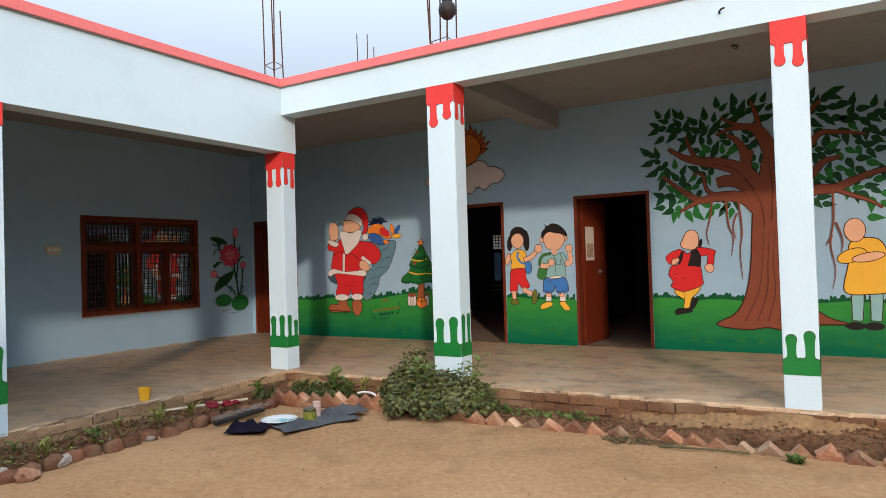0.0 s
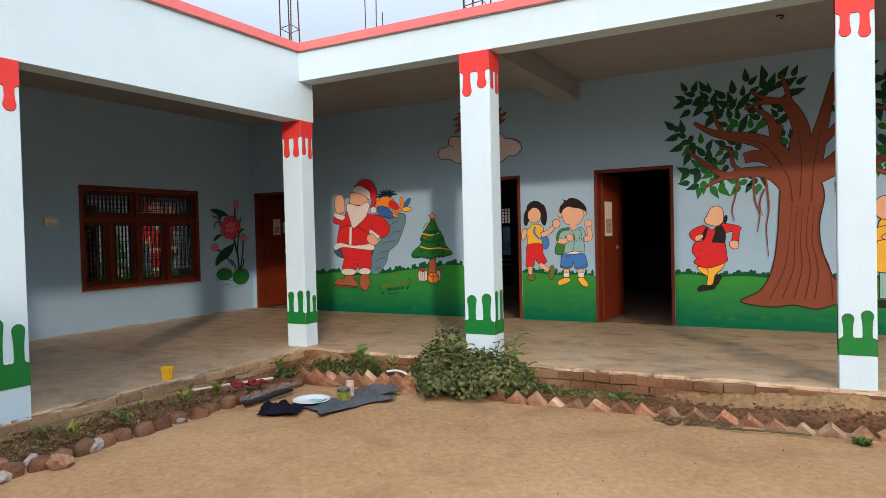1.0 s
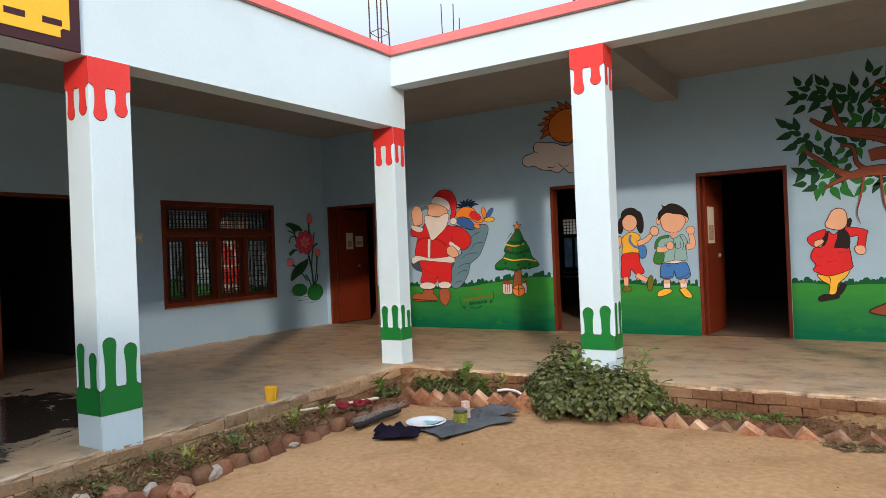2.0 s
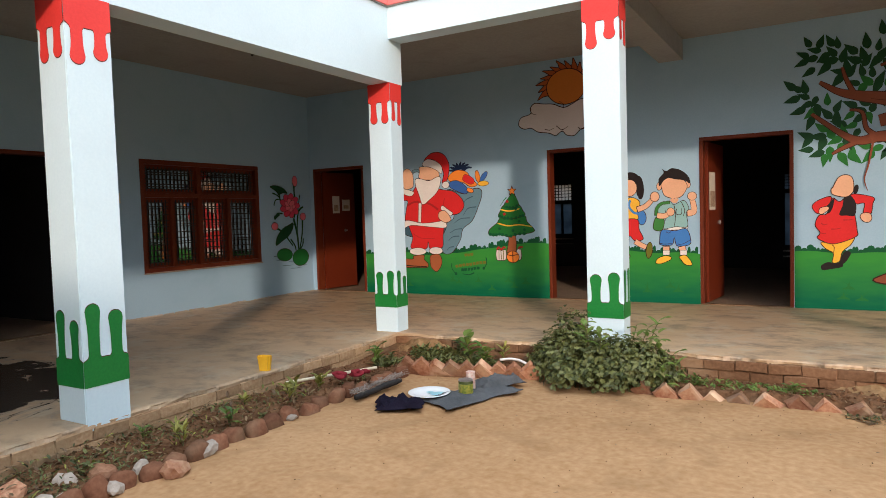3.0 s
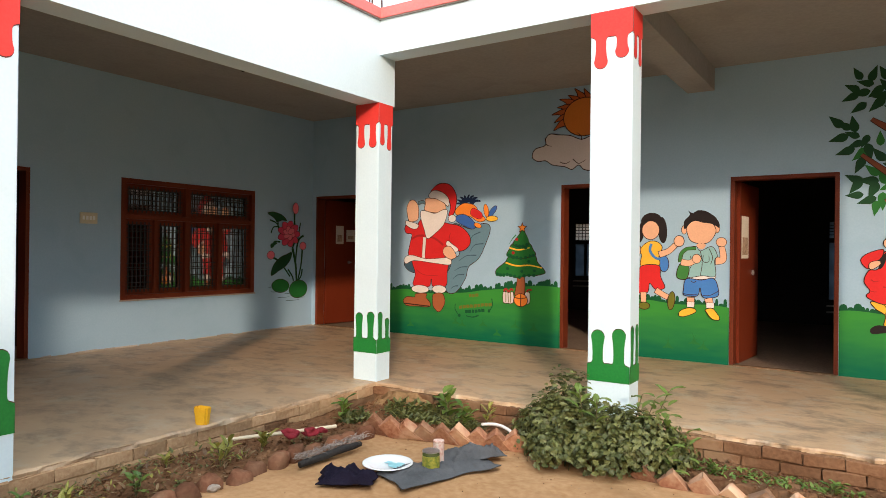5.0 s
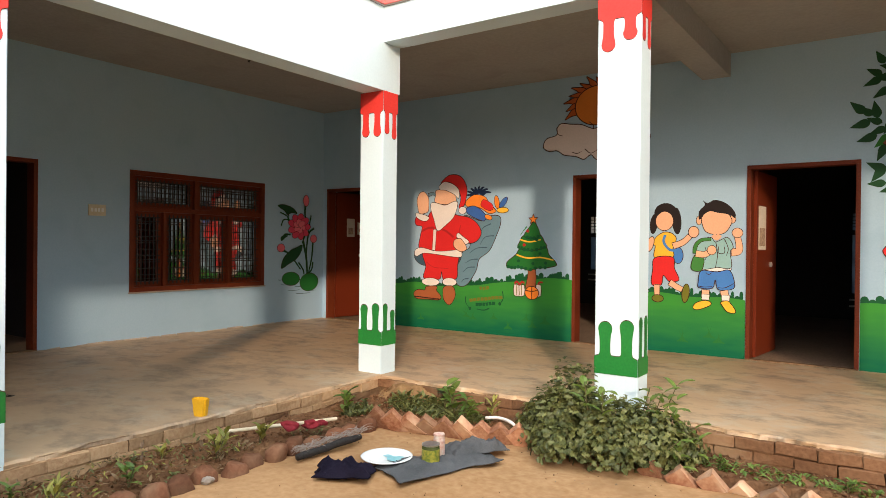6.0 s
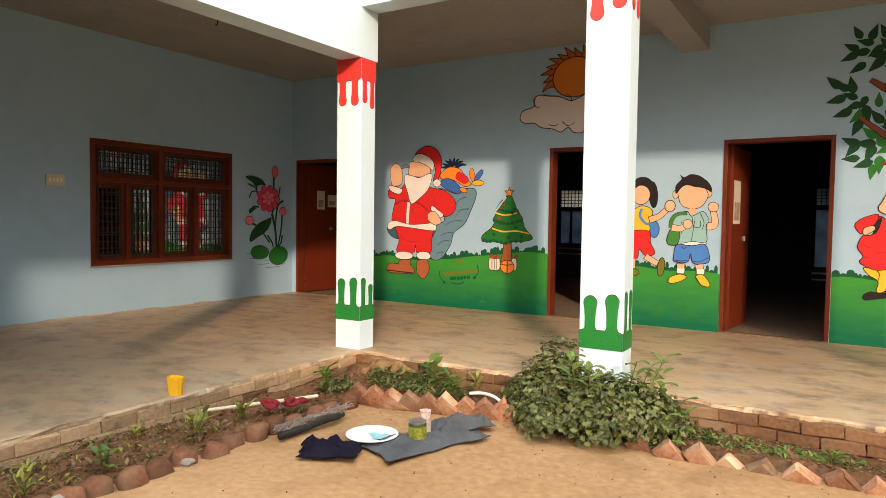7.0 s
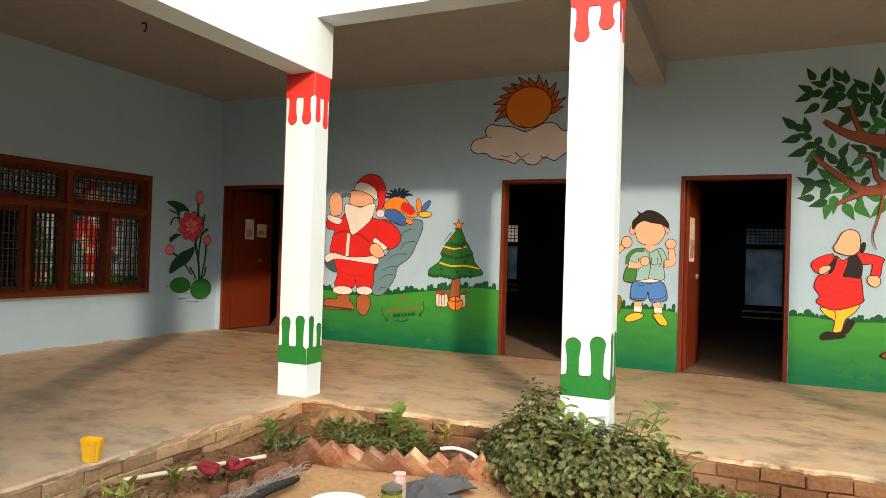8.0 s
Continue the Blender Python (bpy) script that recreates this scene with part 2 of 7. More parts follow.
BRICK = surf("mud_covered_brick", (0.300, 0.184, 0.101), (0.435, 0.300, 0.176), 0.9, 3.0, 40, 0.7, 0.01, vary=0.2, stain=(0.330, 0.232, 0.135), amount=0.7, spec=0.1)
REDBRICK = surf("weathered_red_brick", (0.253, 0.103, 0.057), (0.422, 0.236, 0.140), 0.9, 5.0, 40, 0.6, 0.008, vary=0.4, stain=(0.523, 0.371, 0.243), amount=0.9, spec=0.1)
SUNKBRICK = surf("mud_caked_brick", (0.131, 0.053, 0.028), (0.230, 0.109, 0.062), 0.92, 4.0, 40, 0.7, 0.01, vary=0.35, stain=(0.212, 0.143, 0.087), amount=0.6, spec=0.1)
MUD = surf("dried_mud_mortar", (0.136, 0.084, 0.048), (0.232, 0.152, 0.088), 0.95, 3.0, 35, 0.6, 0.01, spec=0.08)
STONE = surf("pale_stone", (0.336, 0.280, 0.224), (0.480, 0.416, 0.352), 0.85, 6.0, 50, 0.5, 0.008, vary=0.25)
FLOORM = floor_mat()
# darker copy of the cement, carrying the rooms' shade in its colour
ROOMFLOOR = surf("shaded_room_cement", (0.16, 0.115, 0.08), (0.27, 0.20, 0.14), 0.8, 1.4, 30, 0.2, spec=0.15)
LAWN = hill_mat()


def mirror_pane():
    m, nodes, links, bsdf = node_mat("reflective_tinted_glass")
    bsdf.inputs["Base Color"].default_value = (0.40, 0.39, 0.37, 1)
    bsdf.inputs["Metallic"].default_value = 1.0
    bsdf.inputs["Roughness"].default_value = 0.04
    return m


PANE = mirror_pane()


# ---- small builders ----
def part(name, bm, material, parent=None, label=""):
    """Links a bmesh as one mesh object, under a thing or a part where one is given."""
    mesh = bpy.data.meshes.new(name)
    bm.to_mesh(mesh)
    bm.free()
    mesh.materials.append(material)
    ob = new(name, mesh)
    if parent:
        ob.parent = parent
    if label:
        tagged(ob, label)
    return ob


def empty(name, place=(0, 0, 0), turn=0.0):
    ob = new(name)
    ob.empty_display_size = 0.1
    ob.matrix_world = pose(*place, 0, 0, turn)
    return ob


def box(bm, x0, x1, y0, y1, z0, z1):
    v = [bm.verts.new(p) for p in ((x0, y0, z0), (x1, y0, z0), (x1, y1, z0), (x0, y1, z0), (x0, y0, z1), (x1, y0, z1), (x1, y1, z1), (x0, y1, z1))]
    for f in ((3, 2, 1, 0), (4, 5, 6, 7), (0, 1, 5, 4), (1, 2, 6, 5), (2, 3, 7, 6), (3, 0, 4, 7)):
        bm.faces.new([v[i] for i in f])
    return bm


def boxes(*some, bevel=0.0):
    bm = bmesh.new()
    for b in some:
        box(bm, *b)
    if bevel:
        bmesh.ops.bevel(bm, geom=bm.edges[:], offset=bevel, segments=2, affect="EDGES", profile=0.6)
    return bm


def tube(path, radius, sides=8, bm=None):
    """A round bar along points; radius is one number or one for each point."""
    bm = bm or bmesh.new()
    pts = [Vector(p) for p in path]
    rings = []
    for i, p in enumerate(pts):
        way = (pts[min(i + 1, len(pts) - 1)] - pts[max(i - 1, 0)]).normalized()
        side = way.cross(Vector((0, 0, 1)) if abs(way.z) < 0.9 else Vector((1, 0, 0))).normalized()
        up = side.cross(way)
        r = radius[i] if isinstance(radius, (list, tuple)) else radius
        rings.append([bm.verts.new(p + r * (math.cos(a) * side + math.sin(a) * up)) for a in (2 * math.pi * k / sides for k in range(sides))])
    for a, b in zip(rings, rings[1:]):
        for k in range(sides):
            bm.faces.new((a[k], a[(k + 1) % sides], b[(k + 1) % sides], b[k]))
    bm.faces.new(rings[0][::-1])
    bm.faces.new(rings[-1])
    return bm


def lathe(profile, sides=28, bm=None):
    """A turned body from (radius, height) pairs."""
    bm = bm or bmesh.new()
    rings = []
    for r, z in profile:
        rings.append([bm.verts.new((r * math.cos(a), r * math.sin(a), z)) for a in (2 * math.pi * k / sides for k in range(sides))])
    for a, b in zip(rings, rings[1:]):
        for k in range(sides):
            bm.faces.new((a[k], a[(k + 1) % sides], b[(k + 1) % sides], b[k]))
    bm.faces.new(rings[0][::-1])
    bm.faces.new(rings[-1])
    return bm


def smooth(ob):
    for p in ob.data.polygons:
        p.use_smooth = True
    return ob


def spline(points, steps=6, closed=False):
    """A smooth curve through a few points of a plane or of space."""
    pts = [Vector(p) for p in points]
    n, out = len(pts), []
    for i in range(n if closed else n - 1):
        if closed:
            a, b, c, d = (pts[(i + k) % n] for k in (-1, 0, 1, 2))
        else:
            a, b, c, d = pts[max(i - 1, 0)], pts[i], pts[i + 1], pts[min(i + 2, n - 1)]
        for s in range(steps):
            t = s / steps
            out.append(0.5 * (2 * b + (c - a) * t + (2 * a - 5 * b + 4 * c - d) * t * t + (3 * b - a - 3 * c + d) * t ** 3))
    if not closed:
        out.append(pts[-1])
    return out


# ---- ground: one sheet to the horizon ----
def reach(lo, hi, step):
    near = list(np.arange(lo, hi + 1e-6, step))
    far = [0.5 * 1.7 ** k for k in range(13)]
    return [lo - d for d in reversed(far)] + near + [hi + d for d in far]


def ground_height(x, y):
    h = 0.022 * noise.noise((x * 0.7, y * 0.7, 0)) + 0.016 * noise.noise((x * 2.9, y * 2.9, 4)) + 0.009 * noise.noise((x * 9, y * 9, 8))
    return h


def ground():
    xs, ys = reach(-6.2, 3.0, 0.07), reach(0.6, 6.6, 0.07)
    verts = [(x, y, ground_height(x, y) - 0.01) for y in ys for x in xs]
    w = len(xs)
    faces = [(j * w + i, j * w + i + 1, (j + 1) * w + i + 1, (j + 1) * w + i) for j in range(len(ys) - 1) for i in range(w - 1)]
    mesh = bpy.data.meshes.new("ground")
    mesh.from_pydata(verts, [], faces)
    mesh.materials.append(SAND)
    return tagged(smooth(new("ground", mesh)), "bare sandy yard soil, trodden flat and dusty", "ground", kind="structure")


ground()


# ---- walls with openings ----
def wall(name, along, line, lo, hi, z0, z1, holes, material, label, thick=THICK):
    """A wall along 'x' or 'y', its inner face on line; holes are (from, to, sill, head)."""
    bm = bmesh.new()
    at, outer = lo, line + (thick if along == "x" else -thick)
    a, b = min(line, outer), max(line, outer)

    def piece(p, q, s, t):
        if q > p and t > s:
            box(bm, p, q, a, b, s, t) if along == "x" else box(bm, a, b, p, q, s, t)

    for p, q, s, t in sorted(holes):
        piece(at, p, z0, z1)
        piece(p, q, z0, s)
        piece(p, q, t, z1)
        at = q
    piece(at, hi, z0, z1)
    return tagged(part(name, bm, material), label, "wall", kind="structure")


D0, D1, D2 = (-9.34, -8.28), (-5.09, -4.17), (-3.09, -2.055)
WEST_DOOR = (4.02, 5.06)
WIN_Y, WIN_Z = (6.10, 8.165), (0.785, 2.285)
wall_north = wall("wall_north", "x", WALL_Y, WALL_X, EAST, 0, CEIL, [(*d, FLOOR - 0.06, DOOR_TOP) for d in (D0, D1, D2)], WALL, "pale blue painted verandah wall with three doorways and murals")
wall_west = wall("wall_west", "y", WALL_X, SOUTH, WALL_Y + THICK, 0, CEIL, [(*WEST_DOOR, FLOOR - 0.06, DOOR_TOP), (*WIN_Y, *WIN_Z)], WALL, "pale blue painted verandah wall with a window and a doorway")
# the plain wing that closes the courtyard behind the walk and keeps the low sun off the yard
tagged(part("wall_south_wing", boxes((-14.0, 17.0, -5.3, -5.0, -0.1, 3.99)), GREYCEM), "plain grey cement wall of the opposite wing", "wall", kind="structure")
tagged(part("roof_south_wing", boxes((-14.0, 17.0, -11.0, -5.3, 3.3, 3.6)), GREYCEM), "plain cement roof of the opposite wing", "roof", kind="structure")
# unseen wall, added to keep low eastern sky light off the west wall
tagged(part("east_light_blocker", boxes((9.0, 9.3, -5.0, 15.2, -0.1, 3.6)), GREYCEM), "unseen plain grey wall added to block low eastern sky light", "wall", kind="structure")
# rooms behind, their dimness put into the wall colour
BACK = 15.0
RW = (-2.46, -1.15, 0.62, 2.06)
RW1 = (-7.20, -6.67, 0.90, 2.08)
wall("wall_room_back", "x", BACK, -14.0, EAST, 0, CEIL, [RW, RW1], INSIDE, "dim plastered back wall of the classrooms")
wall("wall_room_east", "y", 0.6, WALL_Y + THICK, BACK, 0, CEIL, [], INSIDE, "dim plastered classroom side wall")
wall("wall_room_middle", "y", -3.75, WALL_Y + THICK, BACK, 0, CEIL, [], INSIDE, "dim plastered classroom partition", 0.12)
wall("wall_room_corner", "y", -8.05, WALL_Y + THICK, BACK, 0, CEIL, [], INSIDE, "plastered partition beyond the corner door, coloured dark for the dim room", 0.12)
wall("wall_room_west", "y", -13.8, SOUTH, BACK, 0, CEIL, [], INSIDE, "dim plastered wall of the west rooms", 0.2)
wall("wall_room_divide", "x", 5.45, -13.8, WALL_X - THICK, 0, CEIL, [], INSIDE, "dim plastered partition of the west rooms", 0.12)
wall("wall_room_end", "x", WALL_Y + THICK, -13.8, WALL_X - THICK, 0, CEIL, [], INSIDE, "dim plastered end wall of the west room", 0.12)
wall("wall_room_south", "x", SOUTH, -13.8, FRONT_X, 0, CEIL, [], WHITE, "plain plastered end wall of the verandah")
wall("wall_verandah_east", "y", EAST, FRONT_Y, BACK, 0, CEIL, [], WHITE, "plain plastered end wall of the verandah", 0.2)
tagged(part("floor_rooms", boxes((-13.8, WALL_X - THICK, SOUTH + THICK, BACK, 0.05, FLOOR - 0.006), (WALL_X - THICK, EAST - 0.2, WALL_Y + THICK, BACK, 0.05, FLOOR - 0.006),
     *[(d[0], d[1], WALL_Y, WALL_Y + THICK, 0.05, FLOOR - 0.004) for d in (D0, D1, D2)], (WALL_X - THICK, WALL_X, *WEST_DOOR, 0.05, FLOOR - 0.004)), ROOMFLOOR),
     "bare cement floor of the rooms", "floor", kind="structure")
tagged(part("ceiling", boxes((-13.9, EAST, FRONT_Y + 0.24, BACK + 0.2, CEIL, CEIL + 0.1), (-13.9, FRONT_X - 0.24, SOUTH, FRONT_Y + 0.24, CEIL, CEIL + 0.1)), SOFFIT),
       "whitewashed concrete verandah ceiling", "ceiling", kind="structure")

# ---- beams and coping ----
BW = 0.235
tagged(part("beam_north", boxes((FRONT_X, EAST, FRONT_Y, FRONT_Y + BW, BEAM_N, TOP)), WHITE), "white painted edge beam of the verandah", "beam", kind="structure")
tagged(part("beam_west", boxes((FRONT_X - BW, FRONT_X, SOUTH + THICK, FRONT_Y + BW, BEAM_W, TOP + 0.001)), WHITE), "white painted deep edge beam of the side verandah", "beam", kind="structure")
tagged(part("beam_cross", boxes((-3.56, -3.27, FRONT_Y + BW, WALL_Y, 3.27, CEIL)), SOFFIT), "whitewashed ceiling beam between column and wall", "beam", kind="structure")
OUT = 0.035
coping = empty("coping", (0, 0, TOP))
tagged(coping, "salmon pink coping along the flat roof's edge", "coping", kind="structure")
for name, z0, z1, out, m in (("drip_course", 0.0, 0.010, OUT - 0.012, GREYCEM), ("pink_course", 0.010, 0.105, OUT, PINK)):
    part(name, boxes((FRONT_X + out, EAST, FRONT_Y - out, FRONT_Y + BW, z0, z1), (FRONT_X - BW, FRONT_X + out, SOUTH, FRONT_Y + BW, z0, z1), bevel=0.004), m, coping)
tagged(part("roof", boxes((-13.9, EAST, FRONT_Y + BW, BACK + 0.2, CEIL + 0.1, TOP + 0.10), (-13.9, FRONT_X - BW, SOUTH, FRONT_Y + BW, CEIL + 0.1, TOP + 0.10)), GREYCEM),
       "flat cement roof", "roof", kind="structure")


# ---- verandah floor with a worn edge, on brick courses ----
def worn(s, seed):
    broken = max(0.0, noise.noise((s * 2.3, seed, 12)) - 0.15) * 0.10
    return 0.010 * noise.noise((s * 1.3, seed, 0)) + 0.012 * noise.noise((s * 5, seed, 3)) + 0.016 * noise.noise((s * 21, seed, 7)) - broken


def verandah_floor():
    edge = []
    for i in range(360):
        y = SOUTH + (FRONT_Y - 0.02 - SOUTH) * i / 360
        edge.append((FRONT_X + 0.006 + worn(y, 1), y))
    for i in range(401):
        x = FRONT_X + 0.012 + (EAST - FRONT_X - 0.012) * i / 400
        edge.append((x, FRONT_Y - 0.012 - worn(x, 2)))
    outline = edge + [(EAST, WALL_Y), (WALL_X, WALL_Y), (WALL_X, SOUTH)]
    bm = bmesh.new()
    rings = []
    for inset, drop, rough in ((0.016, 0.0, 0.012), (0.006, 0.004, 0.012), (0.0, 0.013, 0.014), (0.0, 0.034, 0.014)):
        ring = []
        for k, (x, y) in enumerate(outline):
            if k >= len(edge):
                ring.append(bm.verts.new((x, y, FLOOR - drop)))
                continue
            west = k < 360
            d = inset + rough * noise.noise((x * 8, y * 8, drop * 120))
            ring.append(bm.verts.new((x - d if west else x, y if west else y + d, FLOOR - drop)))
        rings.append(ring)
    bm.faces.new(rings[0])
    bm.faces.new(rings[-1][::-1])
    for a, b in zip(rings, rings[1:]):
        for i in range(len(a)):
            j = (i + 1) % len(a)
            bm.faces.new((a[j], a[i], b[i], b[j]))
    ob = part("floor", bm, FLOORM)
    return tagged(ob, "dusty trowelled cement verandah floor with a worn edge", "floor", kind="structure")


verandah_floor()


# chipped plaster along the foot of the west wall
def wall_foot():
    q = random.Random(31)
    foot = tagged(empty("baseboard", (WALL_X, 0, FLOOR)), "broken pale plaster line along the wall's foot", "baseboard", kind="structure")
    y = 5.2
    while y < WALL_Y - 0.1:
        w = q.uniform(0.10, 0.34)
        bm = boxes((0.001, q.uniform(0.006, 0.014), y, y + w, -0.004, q.uniform(0.006, 0.016)))
        for v in bm.verts:
            v.co += Vector((q.uniform(0, 0.004), q.uniform(-0.01, 0.01), q.uniform(-0.004, 0.006)))
        part("chip", bm, STONE, foot)
        y += w + q.choice((0.0, 0.02, 0.18))
    return foot


wall_foot()


# ---- columns with dripping paint ----
def drip_shape(width, rnd, hang):
    """The edge of a painted band with rounded runs along a face and rounded gaps between them: (s, depth) pairs; hang is the longest run."""
    runs = max(2, round(width / 0.15))
    pitch = width / runs
    neck, bulb = pitch * 0.25, pitch * 0.33
    gap = pitch - 2 * neck
    pts = [(0.0, 0.02 * rnd.uniform(0.6, 1.6))]
    for k in range(runs):
        c = pitch * (k + 0.5)
        d = hang * rnd.uniform(0.72, 1.0)
        for a in (50, 70, 90):
            pts.append((c - neck - gap / 2 + gap / 2 * math.sin(radians(a)), 0.02 + gap / 2 * (1 - math.cos(radians(a)))))
        pts += [(c - neck, d * 0.45), (c - neck * 1.08, d * 0.62)]
        for a in range(0, 181, 20):
            pts.append((c - bulb * math.cos(radians(a)), d - bulb + bulb * math.sin(radians(a))))
        pts += [(c + neck * 1.08, d * 0.62), (c + neck, d * 0.45)]
        for a in (90, 70, 50):
            pts.append((c + neck + gap / 2 - gap / 2 * math.sin(radians(a)), 0.02 + gap / 2 * (1 - math.cos(radians(a)))))
    pts.append((width, 0.02))
    return pts


def painted_band(width, edge, base, sign, solid):
    """A flat coat of paint on a face of that width: from the straight line solid past base to the dripping edge."""
    bm = bmesh.new()
    line = [bm.verts.new((s, 0, base + sign * d)) for s, d in edge]
    back = [bm.verts.new((width, 0, base - sign * solid)), bm.verts.new((0, 0, base - sign * solid))]
    bm.faces.new(line + back)
    return bm


def column(x0, x1, y0, y1, top, seed, label, run=0.29, solid_green=0.10):
    rnd = random.Random(seed)
    ob = empty("column", ((x0 + x1) / 2, (y0 + y1) / 2, FLOOR - 0.05))
    tagged(ob, label, "column", "verandah columns")
    wx, wy, h = x1 - x0, y1 - y0, top - FLOOR + 0.05
    shaft = boxes((-wx / 2, wx / 2, -wy / 2, wy / 2, 0, h))
    bmesh.ops.bevel(shaft, geom=[e for e in shaft.edges if abs(e.verts[0].co.z - e.verts[1].co.z) > 0.5], offset=0.006, segments=2, affect="EDGES")
    part("shaft", shaft, WHITE, ob)
    faces = ((wx, pose(-wx / 2, -wy / 2 - 0.003, 0)), (wy, pose(wx / 2 + 0.003, -wy / 2, 0, 0, 0, 90)), (wx, pose(wx / 2, wy / 2 + 0.003, 0, 0, 0, 180)), (wy, pose(-wx / 2 - 0.003, wy / 2, 0, 0, 0, 270)))
    for width, m in faces:
        for name, material, base, sign, solid, hang in (("red_band", RED, h - 0.16, -1, 0.16, 0.27), ("green_band", GREEN, 0.41, 1, solid_green, run)):
            edge = drip_shape(width, rnd, hang)
            dark = painted_band(width, [(s, d + 0.006) for s, d in edge], base, sign, solid)
            bmesh.ops.transform(dark, matrix=m @ pose(0, 0.0015, 0), verts=dark.verts)
            band = painted_band(width, edge, base, sign, solid)
            bmesh.ops.transform(band, matrix=m, verts=band.verts)
            b = part(name, band, material, ob)
            part("outline", dark, OUTLINE, b)
    return ob


OUTLINE = surf("dark_outline_paint", (0.05, 0.02, 0.015), (0.09, 0.035, 0.025), 0.5, 4, 60, 0.05)
C_LABEL = "white painted square column with dripping red top and green foot"
COLUMNS = [(-5.905, -5.62, 2.945, 3.245, BEAM_W, 3), (-5.91, -5.63, 6.34, 6.55, BEAM_W, 5), (-3.575, -3.25, 6.34, 6.565, BEAM_N, 8), (-0.36, -0.105, 6.34, 6.575, BEAM_N, 4), (-5.93, -5.63, -0.42, -0.12, BEAM_W, 12)]
for x0, x1, y0, y1, top, seed in COLUMNS:
    column(x0, x1 - 0.002, y0 + 0.002, y1, top, seed, C_LABEL, 0.37 if y1 < 5 else 0.38 if -4 < x0 < -3 else 0.29, 0.14 if y1 < 5 else 0.10)


# ---- doors ----
def door(name, lo, hi, along, line, label, hinge_lo=True, opened=82.0, leaf=True, posters=()):
    """A wooden frame in an opening along 'x' or 'y', with a flush leaf that opens inwards."""
    width = hi - lo
    m = pose(lo, line, FLOOR) if along == "x" else pose(line, lo, FLOOR, 0, 0, 90)
    ob = new(name)
    ob.empty_display_size = 0.1
    ob.matrix_world = m
    tagged(ob, label, "door", kind="structure")
    h, j, d = DOOR_TOP - FLOOR, 0.042, 0.15
    for n, b in (("jamb", (0, j, -0.012, d, 0, h - j)), ("jamb", (width - j, width, -0.012, d, 0, h - j)), ("lintel", (0, width, -0.012, d, h - j, h))):
        part(n, boxes(b, bevel=0.004), WOOD, ob)
    part("threshold", boxes((0.002, width - 0.002, -0.03, 0.05, 0, 0.012), bevel=0.004), MUD, ob, "worn cement threshold")
    if leaf:
        lw = leaf
        bm = boxes((0, lw, -0.035, 0, 0.012, h - j - 0.005), bevel=0.003)
        mesh = bpy.data.meshes.new("leaf")
        bm.to_mesh(mesh)
        bm.free()
        mesh.materials.append(LEAF_WOOD)
        w = new("leaf", mesh)
        w.parent = ob
        w.matrix_local = pose(j if hinge_lo else width - j, d, 0, 0, 0, opened if hinge_lo else 180 - opened)
        part("bolt", boxes((lw * 0.62, lw * 0.72, -0.055, -0.0352, 1.0, 1.025), (lw * 0.64, lw * 0.66, -0.06, -0.0352, 0.985, 1.04), bevel=0.002), STEEL, w, "steel sliding bolt")
        for a, b, c, e in posters:
            part("poster", boxes((a, b, -0.0375, -0.0353, c, e)), PAPER, w, "pasted paper notice, pale and torn")
            part("print", boxes((a + 0.03, b - 0.03, -0.0385, -0.0377, c + 0.04, (c + e) / 2)), PRINT, w)
    return ob


STEEL = surf("dull_steel", (0.35, 0.34, 0.33), (0.5, 0.49, 0.47), 0.4, 9, 80, 0.1, metal=0.9)
PAPER = surf("old_paper", (0.52, 0.47, 0.38), (0.62, 0.57, 0.48), 0.9, 9, 60)
PRINT = surf("faded_print", (0.22, 0.14, 0.10), (0.45, 0.33, 0.22), 0.9, 14, 40)
door("door_1", *D0, "x", WALL_Y, "red-brown wooden door in the corner, standing open inwards", leaf=0.72, opened=80, posters=((0.2, 0.36, 1.32, 1.62), (0.42, 0.6, 1.36, 1.56)))
door("door_2", *D1, "x", WALL_Y, "brown wooden door frame to a dark classroom", hinge_lo=False, leaf=0.76, opened=100)
door("door_3", *D2, "x", WALL_Y, "red-brown wooden door standing open inwards with a paper notice", leaf=0.78, opened=84, posters=((0.06, 0.34, 1.18, 1.66),))
door("door_4", *WEST_DOOR, "y", WALL_X, "dark wooden door frame of the west room", hinge_lo=True, leaf=0.85, opened=95)


# ---- window of the west wall: two fixed lights over four casements, all barred ----
def casement(parent, name, u0, u1, v0, v1, across, along):
    st = 0.062
    bm = boxes((u0, u0 + st, 0.02, 0.055, v0, v1), (u1 - st, u1, 0.02, 0.055, v0, v1), (u0 + st, u1 - st, 0.02, 0.055, v0, v0 + st), (u0 + st, u1 - st, 0.02, 0.055, v1 - st, v1))
    c = part(name, bm, WOOD, parent)
    part("pane", boxes((u0 + st, u1 - st, 0.036, 0.040, v0 + st, v1 - st)), PANE, c, "reflective tinted glass")
    bars = []
    a0, a1, b0, b1 = u0 + 0.03, u1 - 0.03, v0 + 0.03, v1 - 0.03
    for k in range(across):
        u = a0 + (a1 - a0) * (k + 0.5) / across
        bars.append((u - 0.006, u + 0.006, 0.002, 0.010, b0, b1))
    for k in range(along):
        v = b0 + (b1 - b0) * (k + 0.5) / along
        bars.append((a0, a1, -0.006, 0.002, v - 0.005, v + 0.005))
        if k % 3 == 0:
            bars.append((a0, a1, -0.006, 0.002, v + 0.025, v + 0.034))
    part("grille", boxes(*bars), IRON, c, "black iron bars")
    return c


